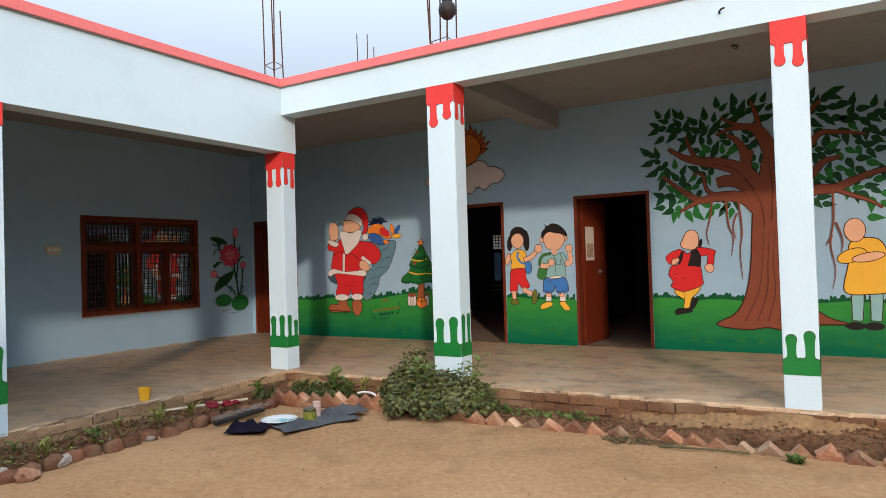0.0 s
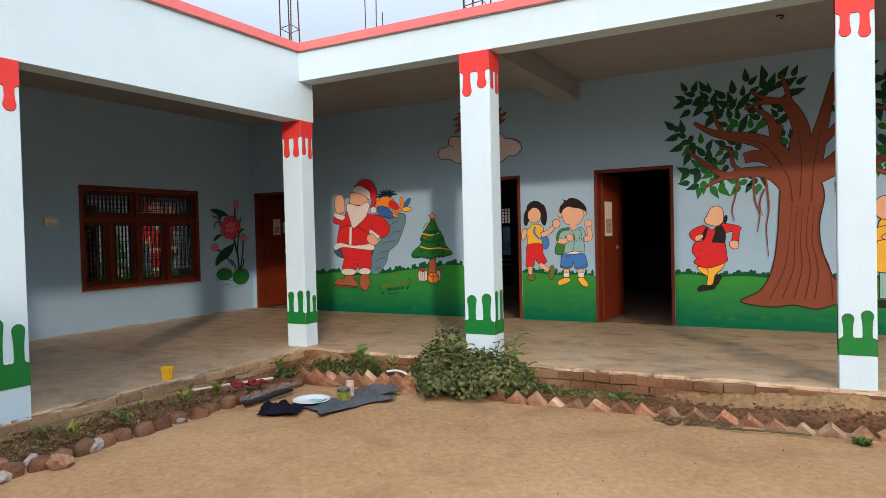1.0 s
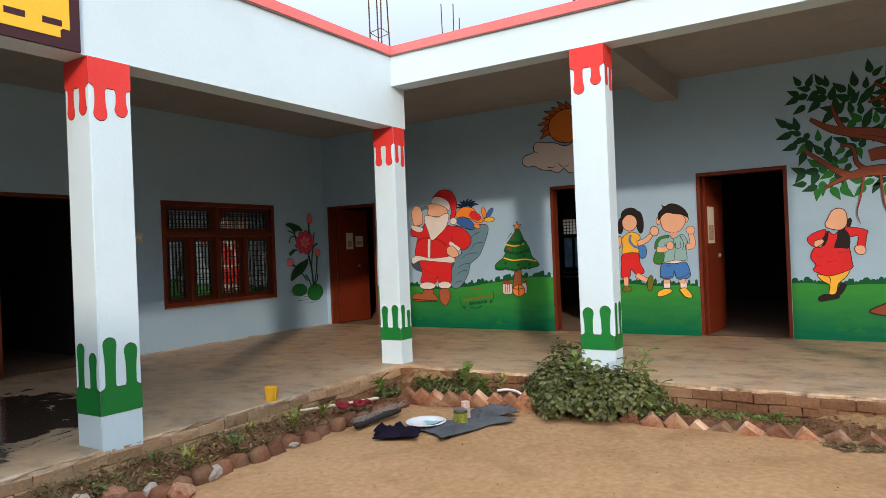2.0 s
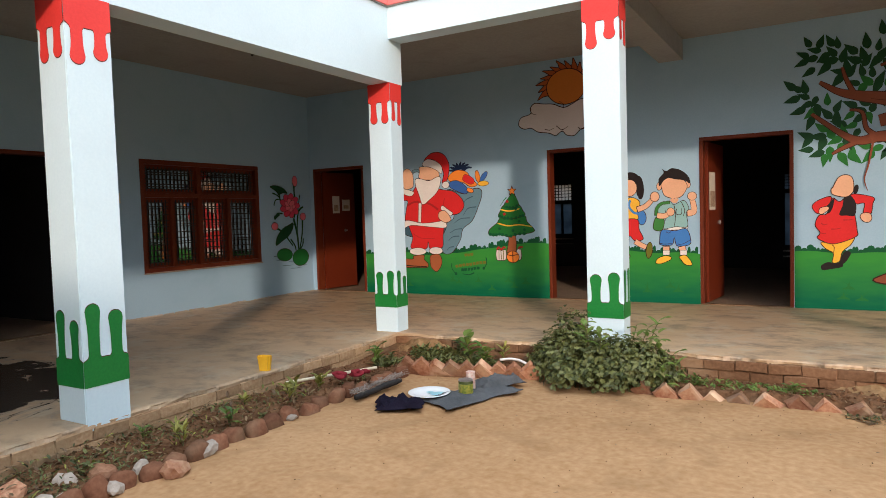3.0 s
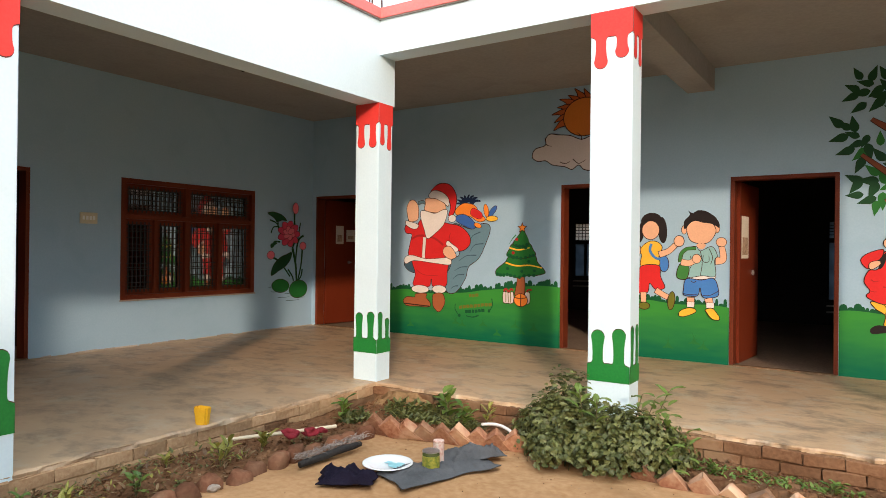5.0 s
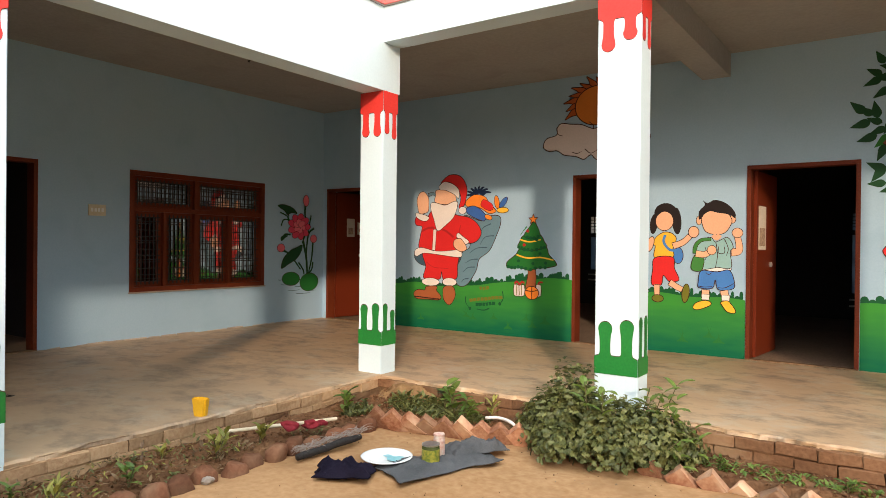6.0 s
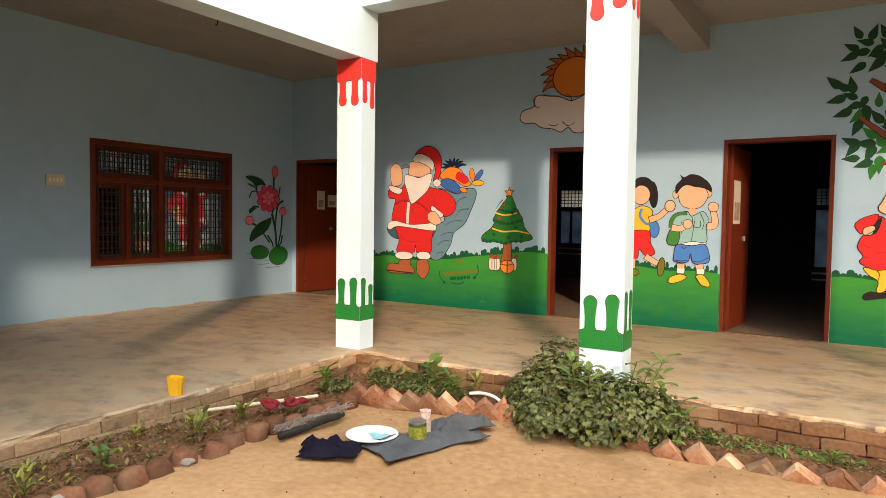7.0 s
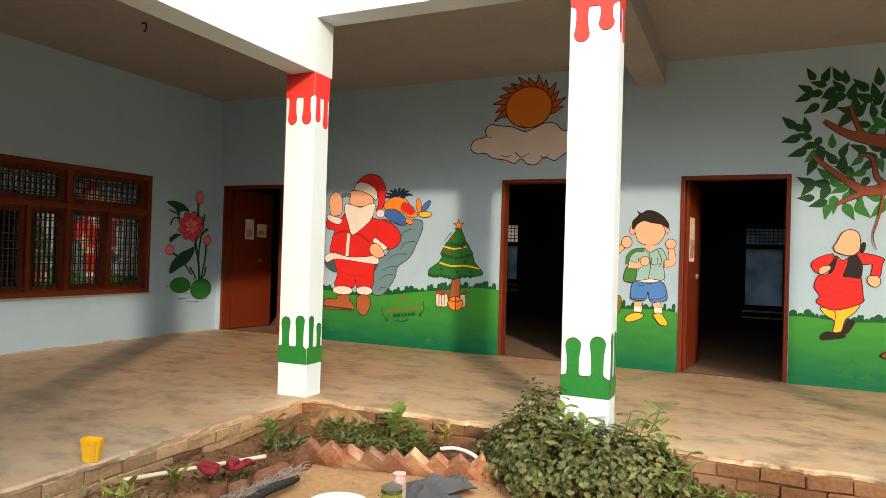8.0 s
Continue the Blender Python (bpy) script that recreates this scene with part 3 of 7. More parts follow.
def barred_window():
    ob = new("window_1")
    ob.matrix_world = pose(WALL_X - 0.03, WIN_Y[0], WIN_Z[0], 0, 0, 90)
    tagged(ob, "brown wooden window with iron grilles and reflective panes", "window", kind="structure")
    w, h, f = WIN_Y[1] - WIN_Y[0], WIN_Z[1] - WIN_Z[0], 0.062
    t = 1.0
    for n, b in (("window_frame", (0, f, -0.04, 0.09, 0, h)), ("window_frame", (w - f, w, -0.04, 0.09, 0, h)), ("window_frame", (f, w - f, -0.04, 0.09, h - f, h)), ("window_frame", (f, w - f, -0.04, 0.09, 0, f)),
                 ("transom", (f, w - f, -0.035, 0.085, t, t + 0.055)), ("mullion", (w * 0.45 - 0.03, w * 0.45 + 0.03, -0.033, 0.083, f, t)), ("mullion", (w * 0.45 - 0.03, w * 0.45 + 0.03, -0.033, 0.083, t + 0.055, h - f)),
                 ("mullion", (w * 0.23 - 0.022, w * 0.23 + 0.022, -0.03, 0.08, f, t)), ("mullion", (w * 0.705 - 0.022, w * 0.705 + 0.022, -0.03, 0.08, f, t))):
        part(n, boxes(b, bevel=0.003), WOOD, ob)
    part("window_sill", boxes((-0.015, w + 0.015, -0.052, -0.042, -0.012, 0.006), bevel=0.004), STONE, ob, "chipped pale plaster sill")
    cuts = [(f, w * 0.23 - 0.022), (w * 0.23 + 0.022, w * 0.45 - 0.03), (w * 0.45 + 0.03, w * 0.705 - 0.022), (w * 0.705 + 0.022, w - f)]
    for u0, u1 in cuts:
        casement(ob, "casement", u0, u1, f, t, 6, 11)
    for u0, u1 in ((f, w * 0.45 - 0.03), (w * 0.45 + 0.03, w - f)):
        casement(ob, "fixed_light", u0, u1, t + 0.055, h - f, 13, 5)
    return ob


barred_window()


def room_window(name, x0, x1, z0, z1, split, label, upper, lower):
    """A dusty glazed window in the back wall of a classroom, with a latticed light over the transom."""
    ob = empty(name, (x0, BACK, z0))
    tagged(ob, label, "window", kind="structure")
    w, h, t, f = x1 - x0, z1 - z0, split - z0, 0.035
    part("window_frame", boxes((0, f, 0, 0.1, 0, h), (w - f, w, 0, 0.1, 0, h), (f, w - f, 0, 0.1, 0, f), (f, w - f, 0, 0.1, h - f, h)), IRON, ob)
    part("transom", boxes((f, w - f, 0, 0.1, t - 0.04, t + 0.04)), IRON, ob)
    part("mullion", boxes((w * 0.5 - 0.02, w * 0.5 + 0.02, 0, 0.1, f, t - 0.04)), IRON, ob)
    for a, b in ((f, w * 0.5 - 0.02), (w * 0.5 + 0.02, w - f)):
        part("pane", boxes((a, b, 0.045, 0.05, f, t - 0.04)), lower, ob, "dusty bluish glass")
    part("pane", boxes((f, w - f, 0.045, 0.05, t + 0.04, h - f)), upper, ob, "milky glass")
    bars = []
    n = int((w - 2 * f) / 0.07)
    for k in range(1, n):
        u = f + (w - 2 * f) * k / n
        bars.append((u - 0.008, u + 0.008, 0.02, 0.03, t + 0.04, h - f))
    for k in range(1, 5):
        v = t + 0.04 + (h - f - t - 0.04) * k / 5
        bars.append((f, w - f, 0.01, 0.02, v - 0.008, v + 0.008))
    part("lattice", boxes(*bars), IRON, ob, "dark iron lattice")
    part("window_bar", boxes((0, w, -0.02, 0, -0.09, -0.06), (0, w, -0.02, 0, -0.2, -0.17), bevel=0.003), STEEL, ob)
    return ob


def dusty_glass(name, low, high):
    m, nodes, links, bsdf = node_mat(name)
    n = nodes.new("ShaderNodeTexNoise")
    n.inputs["Scale"].default_value, n.inputs["Detail"].default_value = 3.0, 6
    ramp = nodes.new("ShaderNodeMix")
    ramp.data_type = "RGBA"
    ramp.inputs["A"].default_value, ramp.inputs["B"].default_value = (*low, 1), (*high, 1)
    geo = nodes.new("ShaderNodeNewGeometry")
    links.new(geo.outputs["Position"], n.inputs["Vector"])
    links.new(n.outputs["Fac"], ramp.inputs["Factor"])
    tl = nodes.new("ShaderNodeBsdfTranslucent")
    links.new(ramp.outputs["Result"], tl.inputs["Color"])
    mix = nodes.new("ShaderNodeMixShader")
    mix.inputs["Fac"].default_value = 0.85
    bsdf.inputs["Base Color"].default_value = (0.03, 0.035, 0.04, 1)
    bsdf.inputs["Roughness"].default_value = 0.2
    links.new(bsdf.outputs[0], mix.inputs[1])
    links.new(tl.outputs[0], mix.inputs[2])
    links.new(mix.outputs[0], nodes["Material Output"].inputs["Surface"])
    return m


DUSTY = dusty_glass("dusty_glass", (0.02, 0.03, 0.045), (0.30, 0.38, 0.46))
CLEARER = dusty_glass("milky_glass", (0.5, 0.52, 0.52), (0.85, 0.85, 0.82))
room_window("window_2", *RW, 1.70, "dusty classroom window with bluish panes and a lattice", DUSTY, DUSTY)
room_window("window_3", *RW1, 1.66, "narrow classroom window with a milky latticed light on top", CLEARER, DUSTY)


# ---- planting bed between plinth and yard ----
def bed_width(x, y):
    """Whether a place lies in the bed, which follows the plinth round the inner corner."""
    west = FRONT_X - 0.02 <= x <= -5.08 + 0.05 * noise.noise((0, y * 1.5, 2)) and y <= 6.32
    north = 5.86 + 0.05 * noise.noise((x * 1.5, 0, 5)) <= y <= 6.32 and x >= FRONT_X - 0.02
    corner = x < -4.9 and y > 5.55 + max(0.0, (x + 5.1) * 1.2)
    return west or north or (corner and x >= FRONT_X - 0.02 and y <= 6.32)


def bed_height(x, y):
    slump = 0.13 * math.exp(-((x + 0.35) / 0.75) ** 2) + 0.15 * math.exp(-((x + 5.25) / 0.30) ** 2)
    slump *= max(0.0, 1 - abs(6.33 - y) / 0.42) * (0.8 + 0.5 * noise.noise((x * 3, y * 3, 6)))
    bank = max(0.0, 1 - min(abs(x - FRONT_X) if y < 5.9 else 9, abs(6.31 - y)) / 0.22)
    return 0.025 + slump + (0.045 if y < 5.9 else -0.01) * bank * (0.6 + 0.8 * noise.noise((x * 1.1, y * 1.1, 9))) + 0.035 * noise.noise((x * 2.1, y * 2.1, 1)) + 0.028 * abs(noise.noise((x * 8, y * 8, 2))) + 0.016 * noise.noise((x * 21, y * 21, 3))


def planting_bed():
    step, verts, index, faces = 0.035, [], {}, []
    nx, ny = int((EAST - FRONT_X) / step), int((6.36 - (-2.0)) / step)

    def vert(i, j):
        if (i, j) not in index:
            x, y = FRONT_X - 0.02 + i * step, -2.0 + j * step
            index[i, j] = len(verts)
            verts.append((x, y, bed_height(x, y)))
        return index[i, j]

    for i in range(nx):
        for j in range(ny):
            if bed_width(FRONT_X - 0.02 + (i + 0.5) * step, -2.0 + (j + 0.5) * step):
                faces.append((vert(i, j), vert(i + 1, j), vert(i + 1, j + 1), vert(i, j + 1)))
    edges = {}
    for f in faces:
        for a, b in zip(f, f[1:] + f[:1]):
            edges[tuple(sorted((a, b)))] = edges.get(tuple(sorted((a, b))), 0) + 1
    for a, b in [e for e, n in edges.items() if n == 1]:
        for k in (a, b):
            verts[k] = (verts[k][0], verts[k][1], -0.05)
    mesh = bpy.data.meshes.new("planting_bed")
    mesh.from_pydata(verts, [], faces)
    mesh.materials.append(SOIL)
    return tagged(smooth(new("planting_bed", mesh)), "strip of dark crumbly garden soil beside the plinth", "soil", kind="structure")


planting_bed()
SANDMUD = surf("washed_out_sandy_mud", (0.186, 0.108, 0.049), (0.310, 0.198, 0.099), 0.95, 4.0, 30, 0.8, 0.02, stain=(0.149, 0.084, 0.041), amount=0.6, spec=0.08)


def mud_bank(x0, x1, rise, label):
    """Sandy mud washed against the plinth, thinning out over the bed."""
    nx, ny = int((x1 - x0) / 0.03), 14
    verts, faces = [], []
    for j in range(ny + 1):
        for i in range(nx + 1):
            u, v = i / nx, j / ny
            x = x0 + (x1 - x0) * u
            reach_out = (0.30 + 0.10 * noise.noise((x * 2.2, 4, 1))) * min(1.0, 5 * min(u, 1 - u) + 0.15)
            y = 6.335 - reach_out * v
            full = rise * min(1.0, 4 * min(u, 1 - u)) * (0.75 + 0.5 * noise.noise((x * 3, 8, 2)))
            z = bed_height(x, y) + (full + 0.012) * (1 - v) ** 1.4 - 0.012 * v + 0.012 * noise.noise((x * 16, y * 16, 5)) + 0.008 * noise.noise((x * 40, y * 40, 6))
            verts.append((x, y, min(z, FLOOR - 0.035)))
    w = nx + 1
    faces = [(j * w + i, (j + 1) * w + i, (j + 1) * w + i + 1, j * w + i + 1) for j in range(ny) for i in range(nx)]
    mesh = bpy.data.meshes.new("mud_bank")
    mesh.from_pydata(verts, [], faces)
    mesh.materials.append(SANDMUD)
    return tagged(new("mud_bank", mesh), label, "mud", kind="structure")


mud_bank(-1.75, 0.25, 0.05, "sandy mud washed down against the brick plinth")
mud_bank(-5.62, -4.95, 0.06, "sandy mud washed down below the corner column")


def clods(name, count, seed, material, size, spots, label):
    """Loose lumps that nobody could count, in one mesh."""
    rnd = random.Random(seed)
    verts, faces = [], []
    base = [(1, 0, 0), (0, 1, 0), (-1, 0, 0), (0, -1, 0), (0, 0, 1), (0, 0, -1)]
    for _ in range(count):
        x, y, z = spots(rnd)
        r = size * rnd.uniform(0.35, 1.0) ** 1.5
        turn = Euler((rnd.uniform(0, 3), rnd.uniform(0, 3), rnd.uniform(0, 6))).to_matrix()
        n = len(verts)
        for p in base:
            verts.append(Vector((x, y, z + r * 0.25)) + turn @ (Vector(p) * r * rnd.uniform(0.6, 1.1)))
        faces += [(n + a, n + (a + 1) % 4, n + 4) for a in range(4)] + [(n + (a + 1) % 4, n + a, n + 5) for a in range(4)]
    mesh = bpy.data.meshes.new(name)
    mesh.from_pydata([tuple(v) for v in verts], [], faces)
    mesh.materials.append(material)
    return tagged(new(name, mesh), label, "debris", kind="stuff")


def in_bed(rnd):
    while True:
        x, y = (rnd.uniform(-5.6, -5.05), rnd.uniform(0.5, 6.3)) if rnd.random() < 0.5 else (rnd.uniform(-5.6, 2.0), rnd.uniform(5.82, 6.3))
        if bed_width(x, y):
            return x, y, bed_height(x, y)


def in_yard(rnd):
    x, y = rnd.uniform(-5.0, 2.0), 5.8 - 4.2 * rnd.random() ** 1.6
    return x, y, ground_height(x, y) - 0.01


clods("soil_clods", 2600, 21, SOIL, 0.023, in_bed, "crumbled lumps of dark soil in the bed")
clods("yard_pebbles", 700, 22, SOIL, 0.007, in_yard, "small earth crumbs scattered over the yard")

# ---- leaves ----
GREEN_LEAF = leaf_mat("dusty_green_leaf", (0.045, 0.061, 0.018), (0.189, 0.209, 0.066))
FRESH_LEAF = leaf_mat("fresh_green_leaf", (0.060, 0.128, 0.021), (0.187, 0.272, 0.051))
YELLOW_LEAF = leaf_mat("yellow_green_leaf", (0.170, 0.187, 0.034), (0.357, 0.340, 0.068))
DRY_LEAF = leaf_mat("dry_leaf_litter", (0.113, 0.063, 0.030), (0.278, 0.189, 0.096))
STEM = surf("green_brown_stem", (0.07, 0.06, 0.03), (0.13, 0.12, 0.05), 0.8, 8, 60)


def add_leaf(verts, faces, place, way, up, length, width, lobed=False, fold=0.25):
    """One leaf blade, folded along its rib; lobed ones have a notched outline."""
    way = Vector(way).normalized()
    side = way.cross(Vector(up))
    side = side.normalized() if side.length > 1e-4 else Vector((1, 0, 0))
    up = side.cross(way)
    rib = ((0.0, 0.0), (0.45, 0.07), (1.0, -0.06))
    edge = ((0.12, 0.55), (0.30, 0.30), (0.45, 1.0), (0.62, 0.5), (0.80, 0.62)) if lobed else ((0.22, 0.75), (0.5, 1.0), (0.8, 0.55))
    n = len(verts)
    for s, h in rib:
        verts.append(tuple(Vector(place) + way * length * s + up * length * h))
    for sgn in (1, -1):
        first = len(verts)
        for s, w in edge:
            verts.append(tuple(Vector(place) + way * length * s + side * sgn * width * 0.5 * w + up * (length * 0.05 + width * fold * w * 0.5)))
        ring = [n] + list(range(first, first + len(edge))) + [n + 2, n + 1]
        faces.append(ring if sgn < 0 else ring[::-1])


def leaf_object(name, verts, faces, material, parent, label=""):
    mesh = bpy.data.meshes.new(name)
    mesh.from_pydata(verts, [], faces)
    mesh.materials.append(material)
    ob = new(name, mesh)
    ob.parent = parent
    if label:
        tagged(ob, label)
    return ob


def bush():
    """A low dusty bush of many notched leaves on shoots, with smooth broad leaves among them on one side."""
    rnd = random.Random(7)
    ob = empty("bush", (-3.31, 5.95, 0.0))
    ob.scale = (0.81, 0.86, 0.92)
    tagged(ob, "bushy dusty green plant with notched leaves beside the column", "bush")
    mounds = [(-0.42, 0.02, 0.36, 0.42), (-0.18, -0.05, 0.36, 0.40), (0.08, -0.02, 0.40, 0.36), (0.34, 0.0, 0.34, 0.36), (-0.62, 0.02, 0.24, 0.22), (-0.30, -0.30, 0.22, 0.20), (-0.36, 0.08, 0.24, 0.62), (0.52, 0.06, 0.22, 0.26), (0.05, -0.24, 0.26, 0.22)]
    verts, faces, stems = [], [], bmesh.new()
    for cx, cy, r, h in mounds:
        for _ in range(int(260 * (r / 0.36) ** 2)):
            a, t = rnd.uniform(0, 2 * math.pi), rnd.random() ** 0.7
            elev = math.asin(rnd.random() ** 0.8)
            d = Vector((math.cos(a) * math.cos(elev), math.sin(a) * math.cos(elev), math.sin(elev)))
            q = rnd.uniform(0.72, 1.05)
            tip = Vector((cx + d.x * r * q, cy + d.y * r * 0.85 * q, 0.04 + d.z * h * q))
            for k in range(4):
                spin = a + rnd.uniform(-1.5, 1.5)
                way = Vector((math.cos(spin), math.sin(spin), rnd.uniform(-0.5, 0.8)))
                way = (way - d * way.dot(d)).normalized() + d * rnd.uniform(0.05, 0.5)
                add_leaf(verts, faces, tip + Vector((rnd.gauss(0, 0.02), rnd.gauss(0, 0.02), rnd.gauss(0, 0.02))), way, (d + Vector((0, 0, 0.25)) + Vector((rnd.gauss(0, 0.3), rnd.gauss(0, 0.3), rnd.gauss(0, 0.3)))).normalized(), rnd.uniform(0.045, 0.07), rnd.uniform(0.04, 0.06), True)
        for _ in range(7):
            a = rnd.uniform(0, 2 * math.pi)
            e = Vector((cx + math.cos(a) * r * 0.6, cy + math.sin(a) * r * 0.6, h * 0.8))
            tube(spline([(cx, cy, -0.03), (cx * 0.6 + e.x * 0.4, cy * 0.6 + e.y * 0.4, h * 0.45), e], 4), 0.005, 5, stems)
    leaf_object("foliage", verts, faces, GREEN_LEAF, ob)
    part("stems", stems, STEM, ob)
    # broad smooth leaves on long shoots
    shoots = [(0.42, 0.05, 0.50), (0.55, -0.05, 0.42), (0.68, 0.0, 0.30), (0.30, 0.10, 0.52), (-0.12, -0.22, 0.56), (0.02, -0.2, 0.50), (0.62, -0.2, 0.25), (0.5, 0.15, 0.55)]
    for sx, sy, sz in shoots:
        top = Vector((sx, sy, sz))
        shoot = part("shoot", tube(spline([(sx * 0.5, sy * 0.5, 0.02), (sx * 0.8, sy * 0.9, sz * 0.6), top], 5), 0.004, 5), STEM, ob)
        lv, lf = [], []
        for k in range(6):
            a = k * 2.4 + rnd.uniform(-0.4, 0.4)
            way = Vector((math.cos(a), math.sin(a), rnd.uniform(-0.1, 0.7)))
            base = top - Vector((0, 0, 0.035 * k))
            add_leaf(lv, lf, base, way, (0, 0, 1), rnd.uniform(0.11, 0.16), rnd.uniform(0.05, 0.07))
        leaf_object("large_leaves", lv, lf, FRESH_LEAF, shoot, "smooth broad leaf")
    return ob


bush()


def seedling(x, y, h, leaves, length, material, seed, label, width=0.45, upright=0.5):
    rnd = random.Random(seed)
    ob = empty("plant", (x, y, bed_height(x, y) - 0.02))
    tagged(ob, label, "plant", "plants in the bed")
    st = bmesh.new()
    verts, faces = [], []
    shoots = max(1, leaves // 6)
    for s in range(shoots):
        a = rnd.uniform(0, 6.28)
        lean = Vector((math.cos(a), math.sin(a), 0)) * h * rnd.uniform(0.1, 0.55) * (0 if shoots == 1 else 1)
        top = lean + Vector((0, 0, h * rnd.uniform(0.7, 1.0)))
        tube(spline([(0, 0, 0), lean * 0.35 + Vector((0, 0, h * 0.5)), top], 4), 0.0035, 5, st)
        for k in range(leaves // shoots):
            f = 0.3 + 0.7 * (k + 1) / (leaves // shoots)
            b = k * 2.4 + rnd.uniform(-0.5, 0.5)
            way = Vector((math.cos(b), math.sin(b), rnd.uniform(upright - 0.5, upright + 0.4)))
            ln = length * rnd.uniform(0.65, 1.1)
            add_leaf(verts, faces, lean * f + Vector((0, 0, top.z * f)), way, (0, 0, 1), ln, ln * width * rnd.uniform(0.8, 1.2))
    part("stem", st, STEM, ob)
    leaf_object("leaves", verts, faces, material, ob)
    return ob


PLANTS = [  # x, y, height, leaves, leaf length, kind
    (-5.42, 5.66, 0.27, 10, 0.14, 1), (-5.34, 5.78, 0.12, 14, 0.07, 0), (-4.62, 6.06, 0.29, 14, 0.15, 1), (-4.50, 6.00, 0.22, 18, 0.11, 1), (-4.74, 6.10, 0.2, 12, 0.10, 0), (-4.30, 6.06, 0.24, 14, 0.10, 2), (-5.28, 5.22, 0.06, 8, 0.05, 0),
    (-5.28, 4.66, 0.12, 12, 0.13, 2), (-5.22, 4.28, 0.17, 13, 0.14, 2), (-5.46, 4.05, 0.09, 8, 0.10, 2), (-5.25, 3.72, 0.13, 12, 0.08, 1), (-5.42, 3.42, 0.12, 10, 0.08, 2), (-5.20, 3.30, 0.15, 14, 0.09, 2),
    (-5.45, 3.20, 0.12, 9, 0.07, 1), (-5.18, 3.95, 0.05, 8, 0.05, 0), (-5.3, 2.7, 0.1, 12, 0.07, 0), (-1.95, 6.02, 0.10, 12, 0.08, 1), (-2.62, 5.98, 0.10, 16, 0.06, 1)]
KINDS = ((GREEN_LEAF, "small dusty green weed growing in the bed", 0.5, 0.4), (FRESH_LEAF, "leafy fresh green garden plant growing in the bed", 0.5, 0.45), (YELLOW_LEAF, "yellowing lily-like seedling growing in the bed", 0.3, 0.8))
for i, (x, y, h, n, ln, k) in enumerate(PLANTS):
    m, text, wd, upr = KINDS[k]
    seedling(x, y, h, n, ln, m, 40 + i, text, wd, upr)


def weeds(name, count, seed, area, material, size, label, flat=0.5):
    """A patch of tiny weed and grass blades in one mesh."""
    rnd = random.Random(seed)
    verts, faces = [], []
    for _ in range(count):
        x, y, z = area(rnd)
        a = rnd.uniform(0, 6.28)
        ln = size * rnd.uniform(0.5, 1.2)
        add_leaf(verts, faces, (x, y, z), (math.cos(a), math.sin(a), rnd.uniform(0, 1.4 * flat)), (0, 0, 1), ln, ln * rnd.uniform(0.2, 0.5))
    mesh = bpy.data.meshes.new(name)
    mesh.from_pydata(verts, [], faces)
    mesh.materials.append(material)
    return tagged(new(name, mesh), label, "weeds", kind="stuff")


def patch(cx, cy, rx, ry, bed=True):
    def spot(rnd):
        a, r = rnd.uniform(0, 6.28), math.sqrt(rnd.random())
        x, y = cx + rx * r * math.cos(a), cy + ry * r * math.sin(a)
        return x, y, (bed_height(x, y) if bed else ground_height(x, y) - 0.008)
    return spot


weeds("weed_patch", 1000, 61, patch(-4.82, 6.08, 0.46, 0.19), GREEN_LEAF, 0.08, "low dusty weeds under the corner column", 0.9)
weeds("weed_patch", 320, 62, patch(-5.36, 5.74, 0.14, 0.16), GREEN_LEAF, 0.07, "low dusty weeds beside the plinth", 0.9)
weeds("weed_patch", 320, 63, patch(-2.30, 6.05, 0.60, 0.12), FRESH_LEAF, 0.05, "low green weeds behind the brick edging", 0.7)
weeds("weed_patch", 200, 64, patch(-1.32, 5.70, 0.30, 0.10, False), DRY_LEAF, 0.045, "dry grass clippings lying on the yard", 0.3)
weeds("weed_patch", 160, 65, patch(-1.32, 5.72, 0.32, 0.11, False), GREEN_LEAF, 0.035, "dry green weeds on the yard", 0.5)
weeds("weed_patch", 90, 66, patch(-0.26, 5.64, 0.05, 0.05, False), FRESH_LEAF, 0.06, "small tuft of green grass on the yard", 1.2)
weeds("weed_patch", 700, 67, patch(-5.36, 2.5, 0.22, 0.7), GREEN_LEAF, 0.035, "low weeds before the plinth", 0.6)
def in_tangle(rnd):
    y = rnd.uniform(1.6, 4.6)
    x = FRONT_X + 0.03 + 0.42 * rnd.random() ** 1.4
    return x, y, bed_height(x, y) + rnd.uniform(0, 0.05)


weeds("weed_patch", 420, 71, in_tangle, DRY_LEAF, 0.055, "tangled dry stalks and leaves heaped against the plinth", 0.8)
weeds("weed_patch", 160, 72, in_tangle, YELLOW_LEAF, 0.045, "yellowing weeds tangled against the plinth", 0.8)
weeds("weed_patch", 260, 73, in_tangle, GREEN_LEAF, 0.045, "dusty green weeds tangled against the plinth", 0.8)
def in_west_bed(rnd):
    while True:
        x, y = rnd.uniform(-5.6, -5.1), rnd.uniform(1.2, 5.2)
        if noise.noise((x * 3, y * 2.2, 15)) > 0.02:
            return x, y, bed_height(x, y)


weeds("weed_patch", 700, 74, in_west_bed, GREEN_LEAF, 0.03, "low dusty weeds spread over the bed", 0.9)
weeds("leaf_litter", 1200, 68, in_bed, DRY_LEAF, 0.034, "dry fallen leaves on the bed", 0.35)
weeds("leaf_litter", 130, 69, in_yard, DRY_LEAF, 0.022, "bits of straw on the yard", 0.1)


